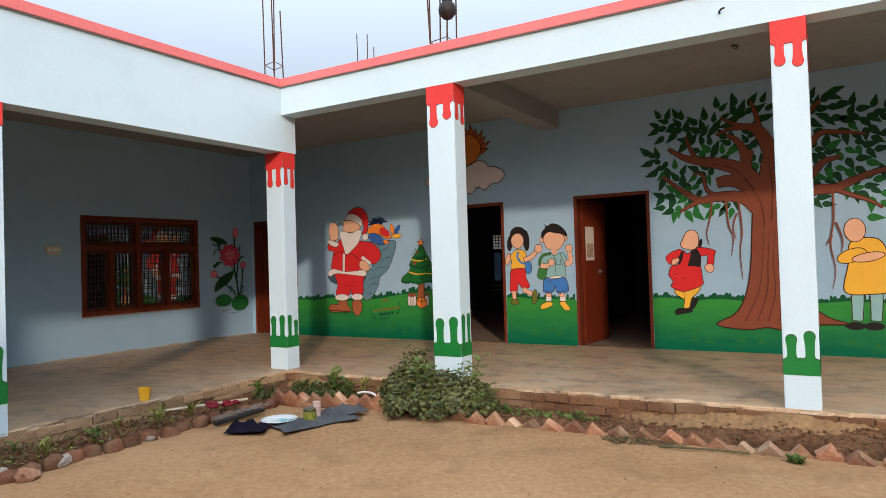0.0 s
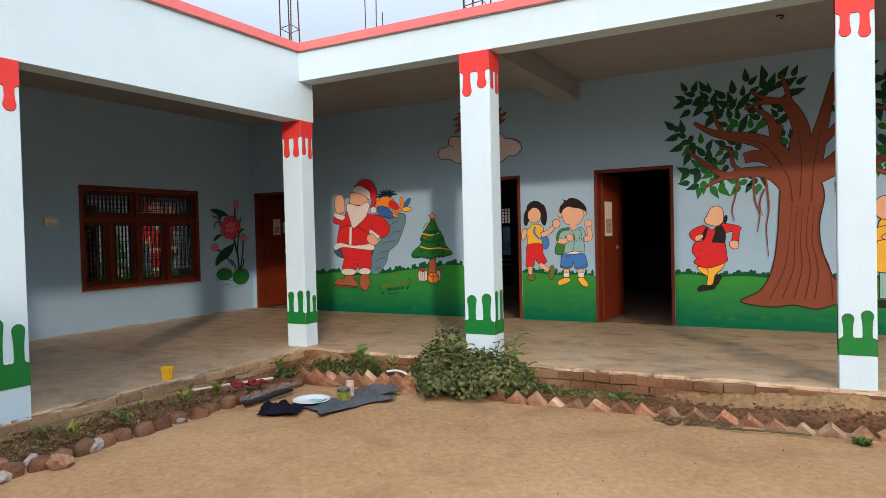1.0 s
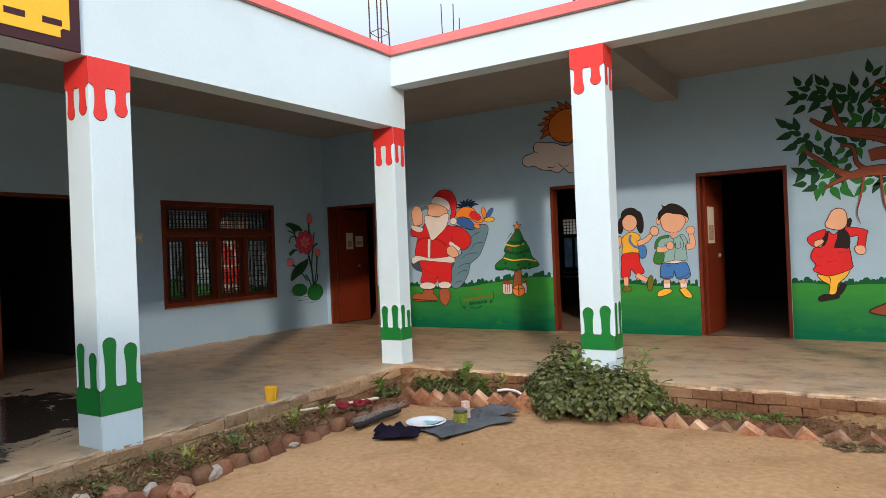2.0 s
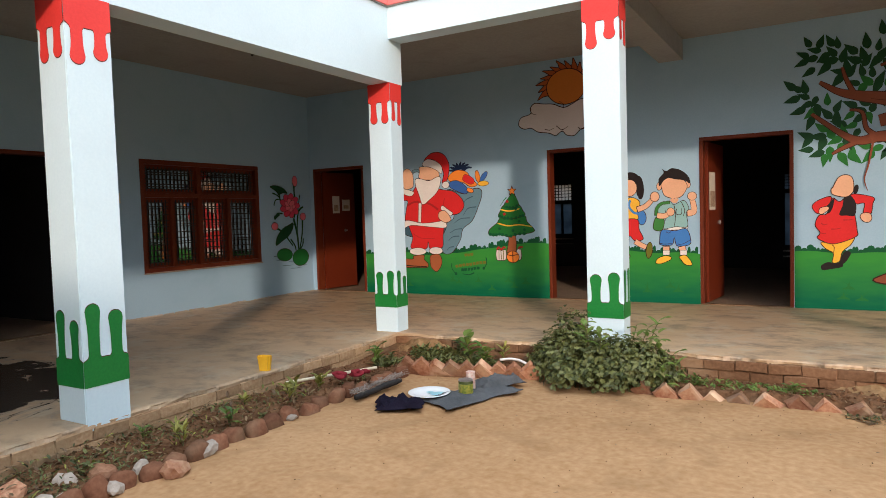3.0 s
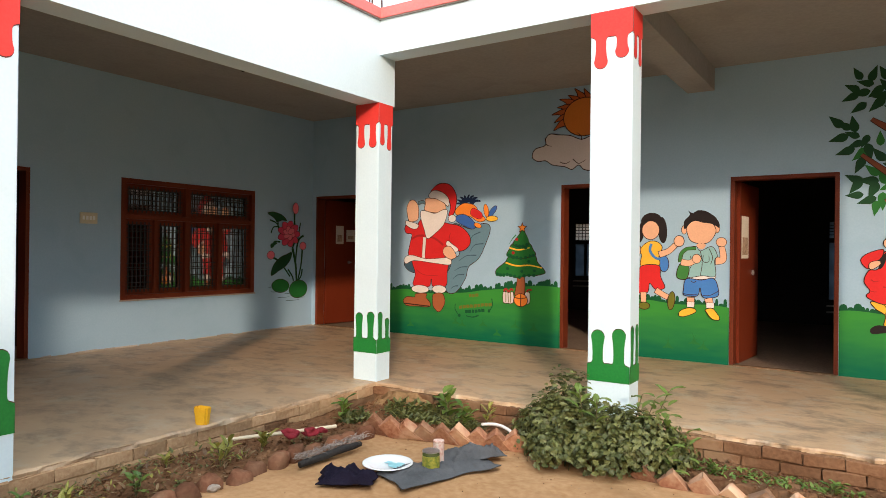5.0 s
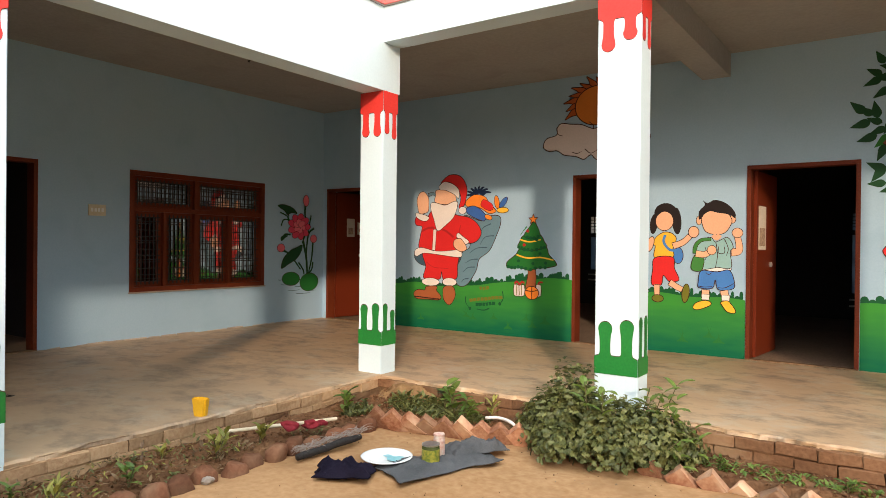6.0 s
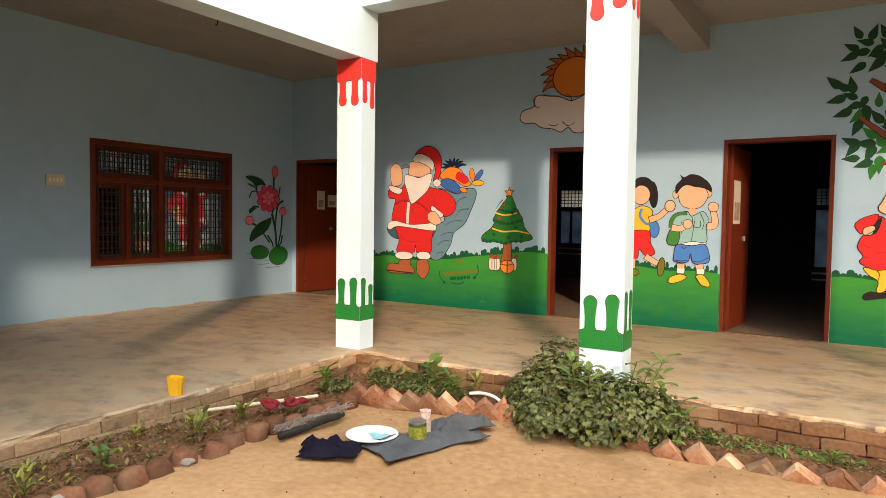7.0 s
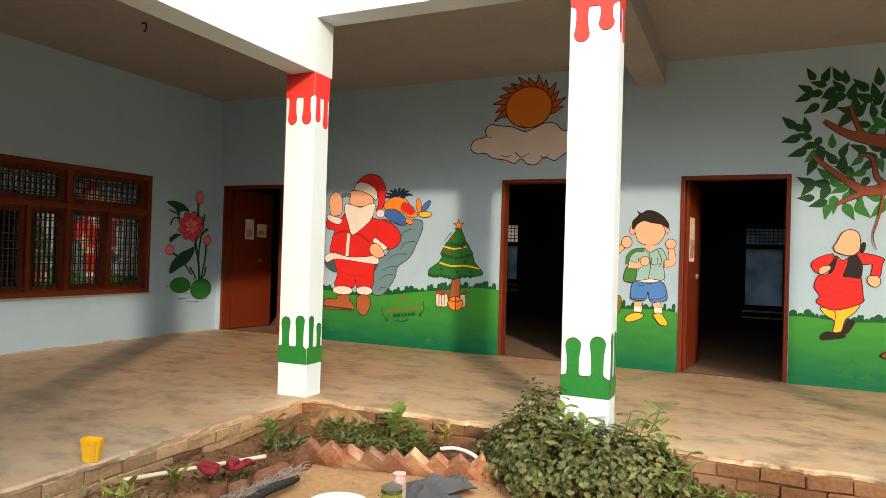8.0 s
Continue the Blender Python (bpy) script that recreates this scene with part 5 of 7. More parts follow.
class Mural:
    """A picture laid on a wall in thin coats; places are given on a small drawing grid with its own origin and scale."""

    def __init__(self, label, side, origin=(0.0, 0.0), scale=(1.0, 1.0), category="mural", lift=0.0045):
        self.side, self.origin, self.scale, self.layer, self.lift = side, origin, scale, 0, lift
        self.thing = tagged(empty("wall_painting", (0, WALL_Y, 0) if side == "n" else (WALL_X, 0, 0)), label, category, "paintings on the verandah walls")

    def flat(self, p):
        return Vector((self.origin[0] + p[0] * self.scale[0], self.origin[1] + p[1] * self.scale[1]))

    def lay(self, name, polygons, material, parent=None, label="", lift=True):
        self.layer += lift
        off = self.lift + 0.00025 * self.layer
        bm = bmesh.new()
        for poly in polygons:
            vs = [bm.verts.new((u, -off, v) if self.side == "n" else (off, u, v)) for u, v in poly]
            try:
                bm.faces.new(vs)
            except ValueError:
                continue
        bmesh.ops.recalc_face_normals(bm, faces=bm.faces)
        return part(name, bm, material, parent or self.thing, label)

    def ring(self, poly, w):
        """Quads of a thin line round a closed outline."""
        n, out = len(poly), []
        for i in range(n):
            a, b = poly[i], poly[(i + 1) % n]
            d = (b - a)
            if d.length < 1e-5:
                continue
            s = Vector((-d.y, d.x)).normalized() * w / 2
            e = d.normalized() * w * 0.3
            out.append([a - s - e, b - s + e, b + s + e, a + s - e])
        return out

    def shape(self, name, poly, colour, line=0.010):
        base = self.lay(name, [poly], P[colour])
        if line:
            self.lay("outline", self.ring(poly, line), P["line"], base)
        return base

    def blob(self, name, points, colour, line=0.010, steps=5):
        return self.shape(name, spline([self.flat(p) for p in points], steps, True), colour, line)

    def oval(self, name, cx, cy, rx, ry, colour, line=0.010, turn=0.0):
        c, s = math.cos(radians(turn)), math.sin(radians(turn))
        pts = []
        for k in range(28):
            a = 2 * math.pi * k / 28
            u, v = rx * math.cos(a), ry * math.sin(a)
            pts.append(self.flat((cx + u * c - v * s, cy + u * s + v * c)))
        return self.shape(name, pts, colour, line)

    def stroke(self, name, points, w0, w1, colour, steps=6, line=0.0):
        """A tapering brush stroke through points; widths in metres."""
        pts = spline([self.flat(p) for p in points], steps)
        left, right = [], []
        for i, p in enumerate(pts):
            d = pts[min(i + 1, len(pts) - 1)] - pts[max(i - 1, 0)]
            s = Vector((-d.y, d.x)).normalized() * (w0 + (w1 - w0) * i / (len(pts) - 1)) / 2
            left.append(p + s)
            right.append(p - s)
        quads = [[left[i], left[i + 1], right[i + 1], right[i]] for i in range(len(pts) - 1)]
        base = self.lay(name, quads, P[colour])
        if line:
            self.lay("outline", self.ring(left + right[::-1], line), P["line"], base)
        return base


# lawn along the foot of the north wall, with dark tufts on its crest
CREST = ((-9.0, 0.82), (-8.28, 0.83), (-7.6, 0.86), (-6.9, 0.83), (-6.2, 0.90), (-5.6, 0.98), (-5.09, 1.00), (-4.2, 0.88), (-3.1, 0.85), (-2.0, 0.87), (-1.0, 0.85), (0.0, 0.83), (4.3, 0.85))


def crest(x):
    for (a, u), (b, v) in zip(CREST, CREST[1:]):
        if a <= x <= b:
            t = (x - a) / (b - a)
            t = t * t * (3 - 2 * t)
            return u + (v - u) * t
    return 0.84


for a, b in ((-8.28, -5.09), (-4.17, -3.09), (-2.055, EAST)):
    m = Mural("painted green lawn with dark tufts along the wall's foot", "n", lift=0.001)
    q = random.Random(int(-a * 10))
    n = int((b - a) / 0.08)
    xs = [a + 0.004 + (b - a - 0.008) * k / n for k in range(n + 1)]
    tips = []
    x = a + 0.004
    while x < b - 0.06:
        w = q.uniform(0.03, 0.075)
        h = q.uniform(0.03, 0.095)
        if x + w > b - 0.006:
            break
        top = crest(x + w / 2) + h
        tips.append([Vector((x, crest(x) - 0.05)), Vector((x + w, crest(x + w) - 0.05)), Vector((x + w * 1.02, top - 0.032)), Vector((x + w * 0.9, top - 0.012)), Vector((x + w * 0.62, top)), Vector((x + w * 0.3, top - 0.004)), Vector((x + w * 0.06, top - 0.02)), Vector((x, top - 0.04))])
        x += w * q.uniform(0.7, 0.98)
    for k, tip in enumerate(tips):
        m.layer = 1 + k % 3
        m.lay("tuft", [tip], P["tuft"], lift=False)
    m.layer = 3
    m.lay("lawn", [[Vector((x, FLOOR - 0.01)) for x in xs] + [Vector((x, crest(x) + 0.012 * math.sin(x * 9))) for x in reversed(xs)]], LAWN)
    m.layer += 1
    for _ in range(int((b - a) * 3)):
        bx, bz = q.uniform(a + 0.2, b - 0.2), q.uniform(0.30, 0.48)
        blades = []
        for k in range(7):
            an = radians(35 + 110 * k / 6 + q.uniform(-8, 8))
            ln = q.uniform(0.07, 0.17)
            d = Vector((math.cos(an), math.sin(an))) * ln
            s = Vector((-d.y, d.x)).normalized() * 0.008
            root = Vector((bx + 0.020 * (k - 3), bz))
            blades.append([root - s, root + s, root + d])
        for k, blade in enumerate(blades):
            m.layer = 5 + k % 4
            m.lay("grass_blade", [blade], P["pine"], lift=False)

# broad tree: leaves first, then the outlined boughs and the trunk over them
tree = Mural("painted brown tree with dark green leaves and hanging roots", "n")
BOUGHS = (  # middle line, width at the root, width at the tip
    (((-0.72, 1.90), (-0.92, 2.10), (-1.20, 2.14), (-1.41, 2.11), (-1.60, 2.22), (-1.87, 2.45)), 0.20, 0.03), (((-1.38, 2.12), (-1.56, 2.04), (-1.67, 1.98)), 0.07, 0.02), (((-1.24, 2.15), (-1.34, 2.24), (-1.38, 2.42), (-1.50, 2.46)), 0.06, 0.02),
    (((-0.62, 2.05), (-0.89, 2.40), (-1.11, 2.53), (-1.39, 2.60), (-1.60, 2.67), (-1.79, 2.80)), 0.27, 0.03), (((-1.45, 2.62), (-1.53, 2.80), (-1.57, 2.94)), 0.06, 0.02), (((-0.68, 2.10), (-0.95, 2.29), (-1.09, 2.33), (-1.22, 2.31)), 0.20, 0.12),
    (((-0.86, 2.40), (-0.90, 2.68), (-0.98, 2.82), (-1.09, 2.90)), 0.15, 0.03), (((-0.88, 2.48), (-0.82, 2.68)), 0.11, 0.07), (((-0.60, 1.90), (-0.62, 2.39), (-0.60, 2.60), (-0.68, 2.83), (-0.79, 2.98)), 0.30, 0.11), (((-0.76, 2.95), (-1.01, 2.97), (-1.21, 2.91)), 0.09, 0.02),
    (((-0.76, 2.96), (-0.97, 3.01), (-1.15, 3.12)), 0.07, 0.02), (((-0.70, 2.87), (-0.75, 3.11), (-0.80, 3.27)), 0.08, 0.02), (((-0.50, 2.02), (-0.20, 2.31), (-0.05, 2.46), (0.12, 2.50)), 0.16, 0.03), (((-0.45, 2.36), (-0.21, 2.64), (-0.08, 2.79), (0.13, 2.78), (0.37, 2.73)), 0.11, 0.02),
    (((-0.56, 1.96), (-0.19, 2.13), (0.04, 2.14), (0.21, 2.21), (0.39, 2.28), (0.62, 2.33)), 0.17, 0.04), (((0.02, 2.14), (0.21, 2.05), (0.37, 1.98), (0.50, 1.89)), 0.06, 0.02), (((-0.55, 1.88), (-0.45, 2.38), (-0.37, 2.70), (-0.24, 3.23)), 0.30, 0.06), (((-0.36, 2.84), (-0.15, 3.09), (-0.06, 3.18)), 0.08, 0.02))
LEFT_SPRIGS = ((-1.84, 3.17), (-1.67, 3.13), (-1.85, 3.02), (-1.61, 2.90), (-1.95, 2.66), (-2.00, 2.72), (-1.91, 2.56), (-1.98, 2.44), (-1.81, 2.19), (-1.64, 2.13), (-1.82, 1.99), (-1.69, 1.91), (-1.58, 1.93), (-1.46, 3.01), (-1.31, 3.08), (-1.20, 3.20), (-1.00, 3.21), (-0.88, 3.28), (-0.76, 3.30), (-0.69, 3.17), (-1.34, 2.77), (-1.22, 2.67), (-1.10, 2.81), (-0.88, 2.83), (-1.18, 2.80), (-1.40, 2.45), (-1.49, 2.28), (-1.74, 2.34), (-1.74, 2.50), (-0.79, 2.50), (-1.13, 2.01), (-1.25, 2.02), (-0.69, 2.06), (-0.99, 3.06))
RIGHT_SPRIGS = ((-0.10, 3.16), (-0.01, 3.25), (0.01, 3.15), (0.07, 3.04), (-0.07, 3.02), (0.24, 3.03), (0.40, 2.99), (0.51, 2.97), (0.10, 2.89), (0.31, 2.94), (0.41, 2.85), (0.24, 2.81), (-0.08, 2.61), (0.06, 2.65), (0.20, 2.66), (0.47, 2.76), (0.41, 2.61), (0.23, 2.51), (0.32, 2.42), (0.12, 2.36), (-0.10, 2.28), (-0.01, 2.31), (0.28, 2.13), (0.38, 2.18), (0.46, 2.01), (0.34, 1.89), (0.43, 1.78), (-0.14, 1.98), (-0.14, 2.88), (0.51, 2.40))
q = random.Random(77)


def leaf_poly(x, z, turn, size):
    c, s = math.cos(turn), math.sin(turn)
    pts = []
    for u, v in ((-0.5, 0), (-0.36, 0.19), (-0.14, 0.26), (0.16, 0.17), (0.56, 0.0), (0.16, -0.15), (-0.14, -0.24), (-0.36, -0.18)):
        pts.append(Vector((x + size * (u * c - v * s), z + size * (u * s + v * c))))
    return spline(pts[:5], 3)[:-1] + spline(pts[4:] + pts[:1], 3)[:-1]


spread = []
for x, z in LEFT_SPRIGS + RIGHT_SPRIGS:
    out = math.atan2(z - 2.35, x + 0.55)
    for k in range(7):
        a = out + (0.0, 1.05, -1.05, 0.5, -0.5, 1.6, -1.6)[k] + q.uniform(-0.45, 0.45)
        r = (0.0, 0.105, 0.105, 0.12, 0.12, 0.13, 0.13)[k]
        b = out + (0.0, 1.75, -1.75, 0.6, -0.6, 2.7, -2.7)[k] + q.uniform(-0.3, 0.3)
        c = Vector((x + r * math.cos(b), z + r * math.sin(b)))
        if any((c - o).length < 0.075 for o in spread) or c.y > CEIL - 0.16 or (c.x < -1.94 and c.y < 2.42) or (k and c.y < 1.9):
            continue
        spread.append(c)
        tree.layer = 1 + len(spread) % 5
        tree.lay("leaf", [leaf_poly(c.x, c.y, a, q.uniform(0.135, 0.185))], P["leafdark" if q.random() < 0.55 + (z - 2.3) * 0.6 else "leafmid"], lift=False)
tree.layer = 7
for pts, w, tip in BOUGHS:
    tree.stroke("bough_outline", pts, w * 0.8 + 0.018, tip + 0.012, "line", 7)
tree.blob("trunk", ((-1.28, 0.55), (-1.05, 0.70), (-0.92, 0.98), (-0.86, 1.38), (-0.84, 1.72), (-0.80, 1.98), (-0.60, 2.10), (-0.42, 2.0), (-0.37, 1.80), (-0.42, 1.5), (-0.40, 1.2), (-0.28, 0.85), (-0.08, 0.66), (0.12, 0.58), (-0.2, 0.56), (-0.45, 0.48), (-0.7, 0.52), (-0.95, 0.49)), "bark", 0.014)
for pts, w, tip in BOUGHS:
    tree.stroke("bough", pts, w * 0.8, tip, "bark", 7)
for x0, x1 in ((-0.95, -0.74), (-0.82, -0.68), (-0.70, -0.62), (-0.58, -0.56), (-0.48, -0.5), (-0.3, -0.44)):
    tree.stroke("bark_line", ((x0, 0.60), ((x0 + x1) / 2 + 0.05, 0.95), (x1, 1.3), (x1 + 0.03, 1.7)), 0.012, 0.004, "barkline")
for pts in (((-0.70, 1.75), (-0.74, 2.05), (-0.92, 2.36)), ((-0.62, 1.8), (-0.60, 2.2), (-0.63, 2.6)), ((-0.5, 1.75), (-0.48, 2.1), (-0.40, 2.6)), ((-0.80, 2.2), (-1.0, 2.46), (-1.3, 2.56))):
    tree.stroke("bark_line", pts, 0.014, 0.005, "barkline")
for pts in (((-1.28, 2.08), (-1.32, 1.85), (-1.36, 1.68), (-1.33, 1.55)), ((-1.12, 2.08), (-1.10, 1.78), (-1.05, 1.62), (-1.08, 1.4)), ((-0.98, 2.06), (-0.95, 1.7), (-0.98, 1.45), (-0.96, 1.1)), ((-1.0, 1.92), (-1.05, 1.75), (-1.02, 1.6)), ((0.02, 2.12), (0.02, 1.8), (-0.02, 1.5), (0.02, 1.2), (-0.02, 0.98)), ((0.04, 1.75), (0.10, 1.55), (0.08, 1.4)), ((0.0, 1.6), (-0.07, 1.48))):
    tree.stroke("hanging_root", pts, 0.024, 0.007, "bark", 6)

# sun and cloud, plain
sky_pic = Mural("painted orange sun disc with flames behind a pale cloud", "n")
for k in range(14):
    a = radians(-12 + k * 204 / 13)
    n = 0.34 if k % 2 else 0.26
    flame = [Vector((-4.79 + 0.28 * r * math.cos(a + w), 3.13 + 0.24 * r * math.sin(a + w))) for r, w in ((0.96, -0.17), (1.0 + n * 0.55, -0.10), (1.0 + n * 1.05, 0.03), (1.0 + n * 1.75, 0.17), (1.0 + n * 0.9, 0.15), (1.0 + n * 0.35, 0.17), (0.96, 0.19))]
    sky_pic.shape("flame", spline(flame, 4, True), "flame", 0.010)
sky_pic.oval("disc", -4.79, 3.13, 0.280, 0.240, "sun", 0.012)
sky_pic.blob("cloud", ((-5.50, 2.67), (-5.46, 2.77), (-5.32, 2.81), (-5.31, 2.90), (-5.25, 2.95), (-5.13, 2.93), (-4.98, 2.91), (-4.83, 2.85), (-4.70, 2.89), (-4.58, 2.94), (-4.46, 2.92), (-4.38, 2.84), (-4.30, 2.83), (-4.16, 2.76), (-4.14, 2.66), (-4.24, 2.58), (-4.34, 2.58), (-4.46, 2.50), (-4.58, 2.54), (-4.68, 2.46), (-4.79, 2.47), (-4.86, 2.53), (-4.95, 2.48), (-5.05, 2.52), (-5.21, 2.55), (-5.31, 2.61), (-5.42, 2.61)), "cloud", 0.011, 6)
sky_pic.stroke("cloud_line", ((-5.32, 2.90), (-5.30, 2.82), (-5.23, 2.79)), 0.012, 0.006, "line", 6, 0)
sky_pic.stroke("cloud_line", ((-5.11, 2.58), (-5.04, 2.56), (-4.98, 2.58)), 0.012, 0.006, "line", 6, 0)
sky_pic.stroke("cloud_line", ((-4.94, 2.61), (-4.86, 2.55), (-4.77, 2.59)), 0.012, 0.006, "line", 6, 0)
sky_pic.stroke("cloud_line", ((-4.63, 2.56), (-4.58, 2.53), (-4.53, 2.58)), 0.012, 0.006, "line", 6, 0)
sky_pic.stroke("cloud_line", ((-4.83, 2.84), (-4.83, 2.89), (-4.89, 2.94)), 0.012, 0.006, "line", 6, 0)

# rounded red and white shapes with a grey sack
S = Mural("painted patch of rounded red, white and grey-blue shapes", "n")
S.blob("grey_shape", ((-6.70, 1.82), (-6.42, 1.74), (-6.27, 1.81), (-6.14, 1.80), (-6.12, 1.71), (-6.18, 1.55), (-6.29, 1.34), (-6.45, 1.22), (-6.50, 1.06), (-6.64, 0.87), (-6.77, 0.84), (-6.83, 0.92), (-6.81, 1.16), (-6.71, 1.33), (-6.61, 1.38), (-6.61, 1.57)), "sack", 0.01, 5)
S.stroke("fold_line", ((-6.27, 1.70), (-6.39, 1.65), (-6.44, 1.57)), 0.016, 0.006, "sackline", 6, 0)
S.stroke("fold_line", ((-6.22, 1.54), (-6.36, 1.52), (-6.44, 1.42)), 0.016, 0.006, "sackline", 6, 0)
S.stroke("fold_line", ((-6.33, 1.38), (-6.49, 1.37), (-6.61, 1.30)), 0.016, 0.006, "sackline", 6, 0)
S.stroke("fold_line", ((-6.47, 1.22), (-6.58, 1.21), (-6.68, 1.16)), 0.016, 0.006, "sackline", 6, 0)
S.stroke("fold_line", ((-6.52, 1.11), (-6.63, 1.10), (-6.71, 1.04)), 0.016, 0.006, "sackline", 6, 0)
S.stroke("fold_line", ((-6.62, 0.95), (-6.69, 0.94), (-6.74, 0.90)), 0.016, 0.006, "sackline", 6, 0)
S.stroke("dark_petal", ((-6.50, 2.09), (-6.59, 2.10), (-6.67, 2.10)), 0.06, 0.015, "navy", 3, 0)
S.stroke("dark_petal", ((-6.50, 2.10), (-6.58, 2.13), (-6.65, 2.15)), 0.06, 0.015, "navy", 3, 0)
S.stroke("dark_petal", ((-6.49, 2.10), (-6.55, 2.16), (-6.60, 2.19)), 0.06, 0.015, "navy", 3, 0)
S.stroke("dark_petal", ((-6.48, 2.11), (-6.52, 2.18), (-6.53, 2.21)), 0.06, 0.015, "navy", 3, 0)
S.stroke("dark_petal", ((-6.46, 2.11), (-6.47, 2.18), (-6.45, 2.22)), 0.06, 0.015, "navy", 3, 0)
S.stroke("dark_petal", ((-6.45, 2.11), (-6.42, 2.18), (-6.38, 2.20)), 0.06, 0.015, "navy", 3, 0)
S.stroke("dark_petal", ((-6.44, 2.10), (-6.38, 2.16), (-6.32, 2.17)), 0.06, 0.015, "navy", 3, 0)
S.stroke("dark_petal", ((-6.43, 2.09), (-6.35, 2.13), (-6.27, 2.12)), 0.06, 0.015, "navy", 3, 0)
S.blob("orange_shape", ((-6.67, 2.02), (-6.54, 2.10), (-6.37, 2.07), (-6.29, 1.97), (-6.19, 1.87), (-6.30, 1.84), (-6.45, 1.92), (-6.65, 1.94)), "orange", 0.008, 5)
S.blob("red_shape", ((-6.39, 2.03), (-6.26, 1.97), (-6.24, 1.90), (-6.31, 1.88), (-6.43, 1.95)), "red", 0.006, 5)
S.blob("blue_shape", ((-6.65, 1.93), (-6.51, 1.94), (-6.35, 1.82), (-6.38, 1.74), (-6.54, 1.79), (-6.66, 1.86)), "blue", 0.008, 5)
S.oval("yellow_shape", -6.31, 1.79, 0.060, 0.032, "orange", 0.007, -20)
S.oval("petal", -6.18, 1.99, 0.090, 0.037, "orange", 0.007, -80)
S.oval("petal", -6.08, 1.98, 0.090, 0.037, "blue", 0.007, 50)
S.oval("petal", -6.09, 1.88, 0.090, 0.037, "yellow", 0.007, 0)
S.blob("flap_shape", ((-7.53, 1.30), (-7.37, 1.27), (-7.35, 1.12), (-7.47, 1.14), (-7.55, 1.22)), "sackline", 0.008, 5)
S.blob("flap_shape", ((-6.83, 1.27), (-6.74, 1.29), (-6.75, 1.21), (-6.83, 1.11)), "sackline", 0.008, 5)
S.blob("lower_shape", ((-7.40, 1.30), (-7.10, 1.27), (-6.80, 1.30), (-6.80, 1.11), (-6.82, 0.94), (-7.03, 0.92), (-7.07, 1.03), (-7.11, 0.92), (-7.38, 0.93), (-7.35, 1.10)), "red", 0.01, 5)
S.blob("upper_shape", ((-7.50, 1.83), (-7.38, 1.76), (-7.27, 1.88), (-7.19, 1.96), (-6.82, 1.83), (-6.61, 1.79), (-6.46, 1.68), (-6.42, 1.56), (-6.50, 1.46), (-6.64, 1.44), (-6.74, 1.55), (-6.83, 1.46), (-6.85, 1.38), (-6.80, 1.31), (-7.16, 1.31), (-7.46, 1.35), (-7.45, 1.54), (-7.42, 1.67), (-7.52, 1.69), (-7.55, 1.76)), "red", 0.01, 5)
S.blob("pale_edge", ((-7.55, 1.32), (-7.43, 1.37), (-7.16, 1.32), (-6.85, 1.34), (-6.76, 1.37), (-6.73, 1.30), (-6.76, 1.24), (-7.03, 1.26), (-7.37, 1.29), (-7.52, 1.24)), "white", 0.007, 5)
S.stroke("pale_stripe", ((-7.19, 1.63), (-7.20, 1.50), (-7.21, 1.33)), 0.055, 0.05, "white", 6, 0.005)
S.stroke("belt_line", ((-7.43, 1.60), (-7.31, 1.65), (-7.20, 1.65)), 0.03, 0.03, "darkred", 6, 0)
S.stroke("belt_line", ((-7.16, 1.65), (-7.01, 1.61), (-6.87, 1.52)), 0.03, 0.03, "darkred", 6, 0)
S.stroke("fold_line", ((-7.33, 1.16), (-7.20, 1.09), (-6.95, 1.08)), 0.01, 0.006, "darkred", 6, 0)
S.stroke("fold_line", ((-6.75, 1.69), (-6.77, 1.59), (-6.71, 1.53)), 0.012, 0.006, "darkred", 6, 0)
S.oval("pale_cuff", -7.26, 0.88, 0.153, 0.057, "white", 0.007, 0)
S.oval("pale_cuff", -6.93, 0.89, 0.120, 0.057, "white", 0.007, 0)
S.blob("brown_shape", ((-7.33, 0.81), (-7.15, 0.82), (-7.15, 0.76), (-7.08, 0.69), (-7.10, 0.63), (-7.29, 0.63), (-7.50, 0.63), (-7.56, 0.70), (-7.49, 0.76), (-7.36, 0.76)), "brown", 0.009, 5)
S.blob("brown_shape", ((-7.02, 0.82), (-6.87, 0.83), (-6.83, 0.70), (-6.92, 0.57), (-7.02, 0.63), (-7.04, 0.74)), "brown", 0.009, 5)
S.stroke("sole_line", ((-7.55, 0.66), (-7.34, 0.65), (-7.10, 0.64)), 0.016, 0.016, "line", 4, 0)
S.blob("pale_cuff", ((-7.53, 1.87), (-7.45, 1.86), (-7.30, 1.81), (-7.34, 1.75), (-7.43, 1.76), (-7.52, 1.81)), "white", 0.008, 5)
S.blob("tan_shape", ((-7.51, 2.07), (-7.46, 2.16), (-7.38, 2.17), (-7.31, 2.09), (-7.30, 1.98), (-7.32, 1.88), (-7.46, 1.86), (-7.50, 1.96)), "skin", 0.008, 5)
S.stroke("sack_neck", ((-7.31, 2.12), (-7.22, 2.14), (-7.14, 2.08)), 0.05, 0.03, "sack", 4, 0.006)
S.blob("pale_cuff", ((-6.79, 1.58), (-6.71, 1.53), (-6.61, 1.46), (-6.67, 1.42), (-6.77, 1.49), (-6.82, 1.53)), "white", 0.008, 5)
S.blob("tan_shape", ((-6.85, 1.48), (-6.75, 1.50), (-6.67, 1.42), (-6.65, 1.35), (-6.75, 1.32), (-6.86, 1.39)), "skin", 0.008, 5)
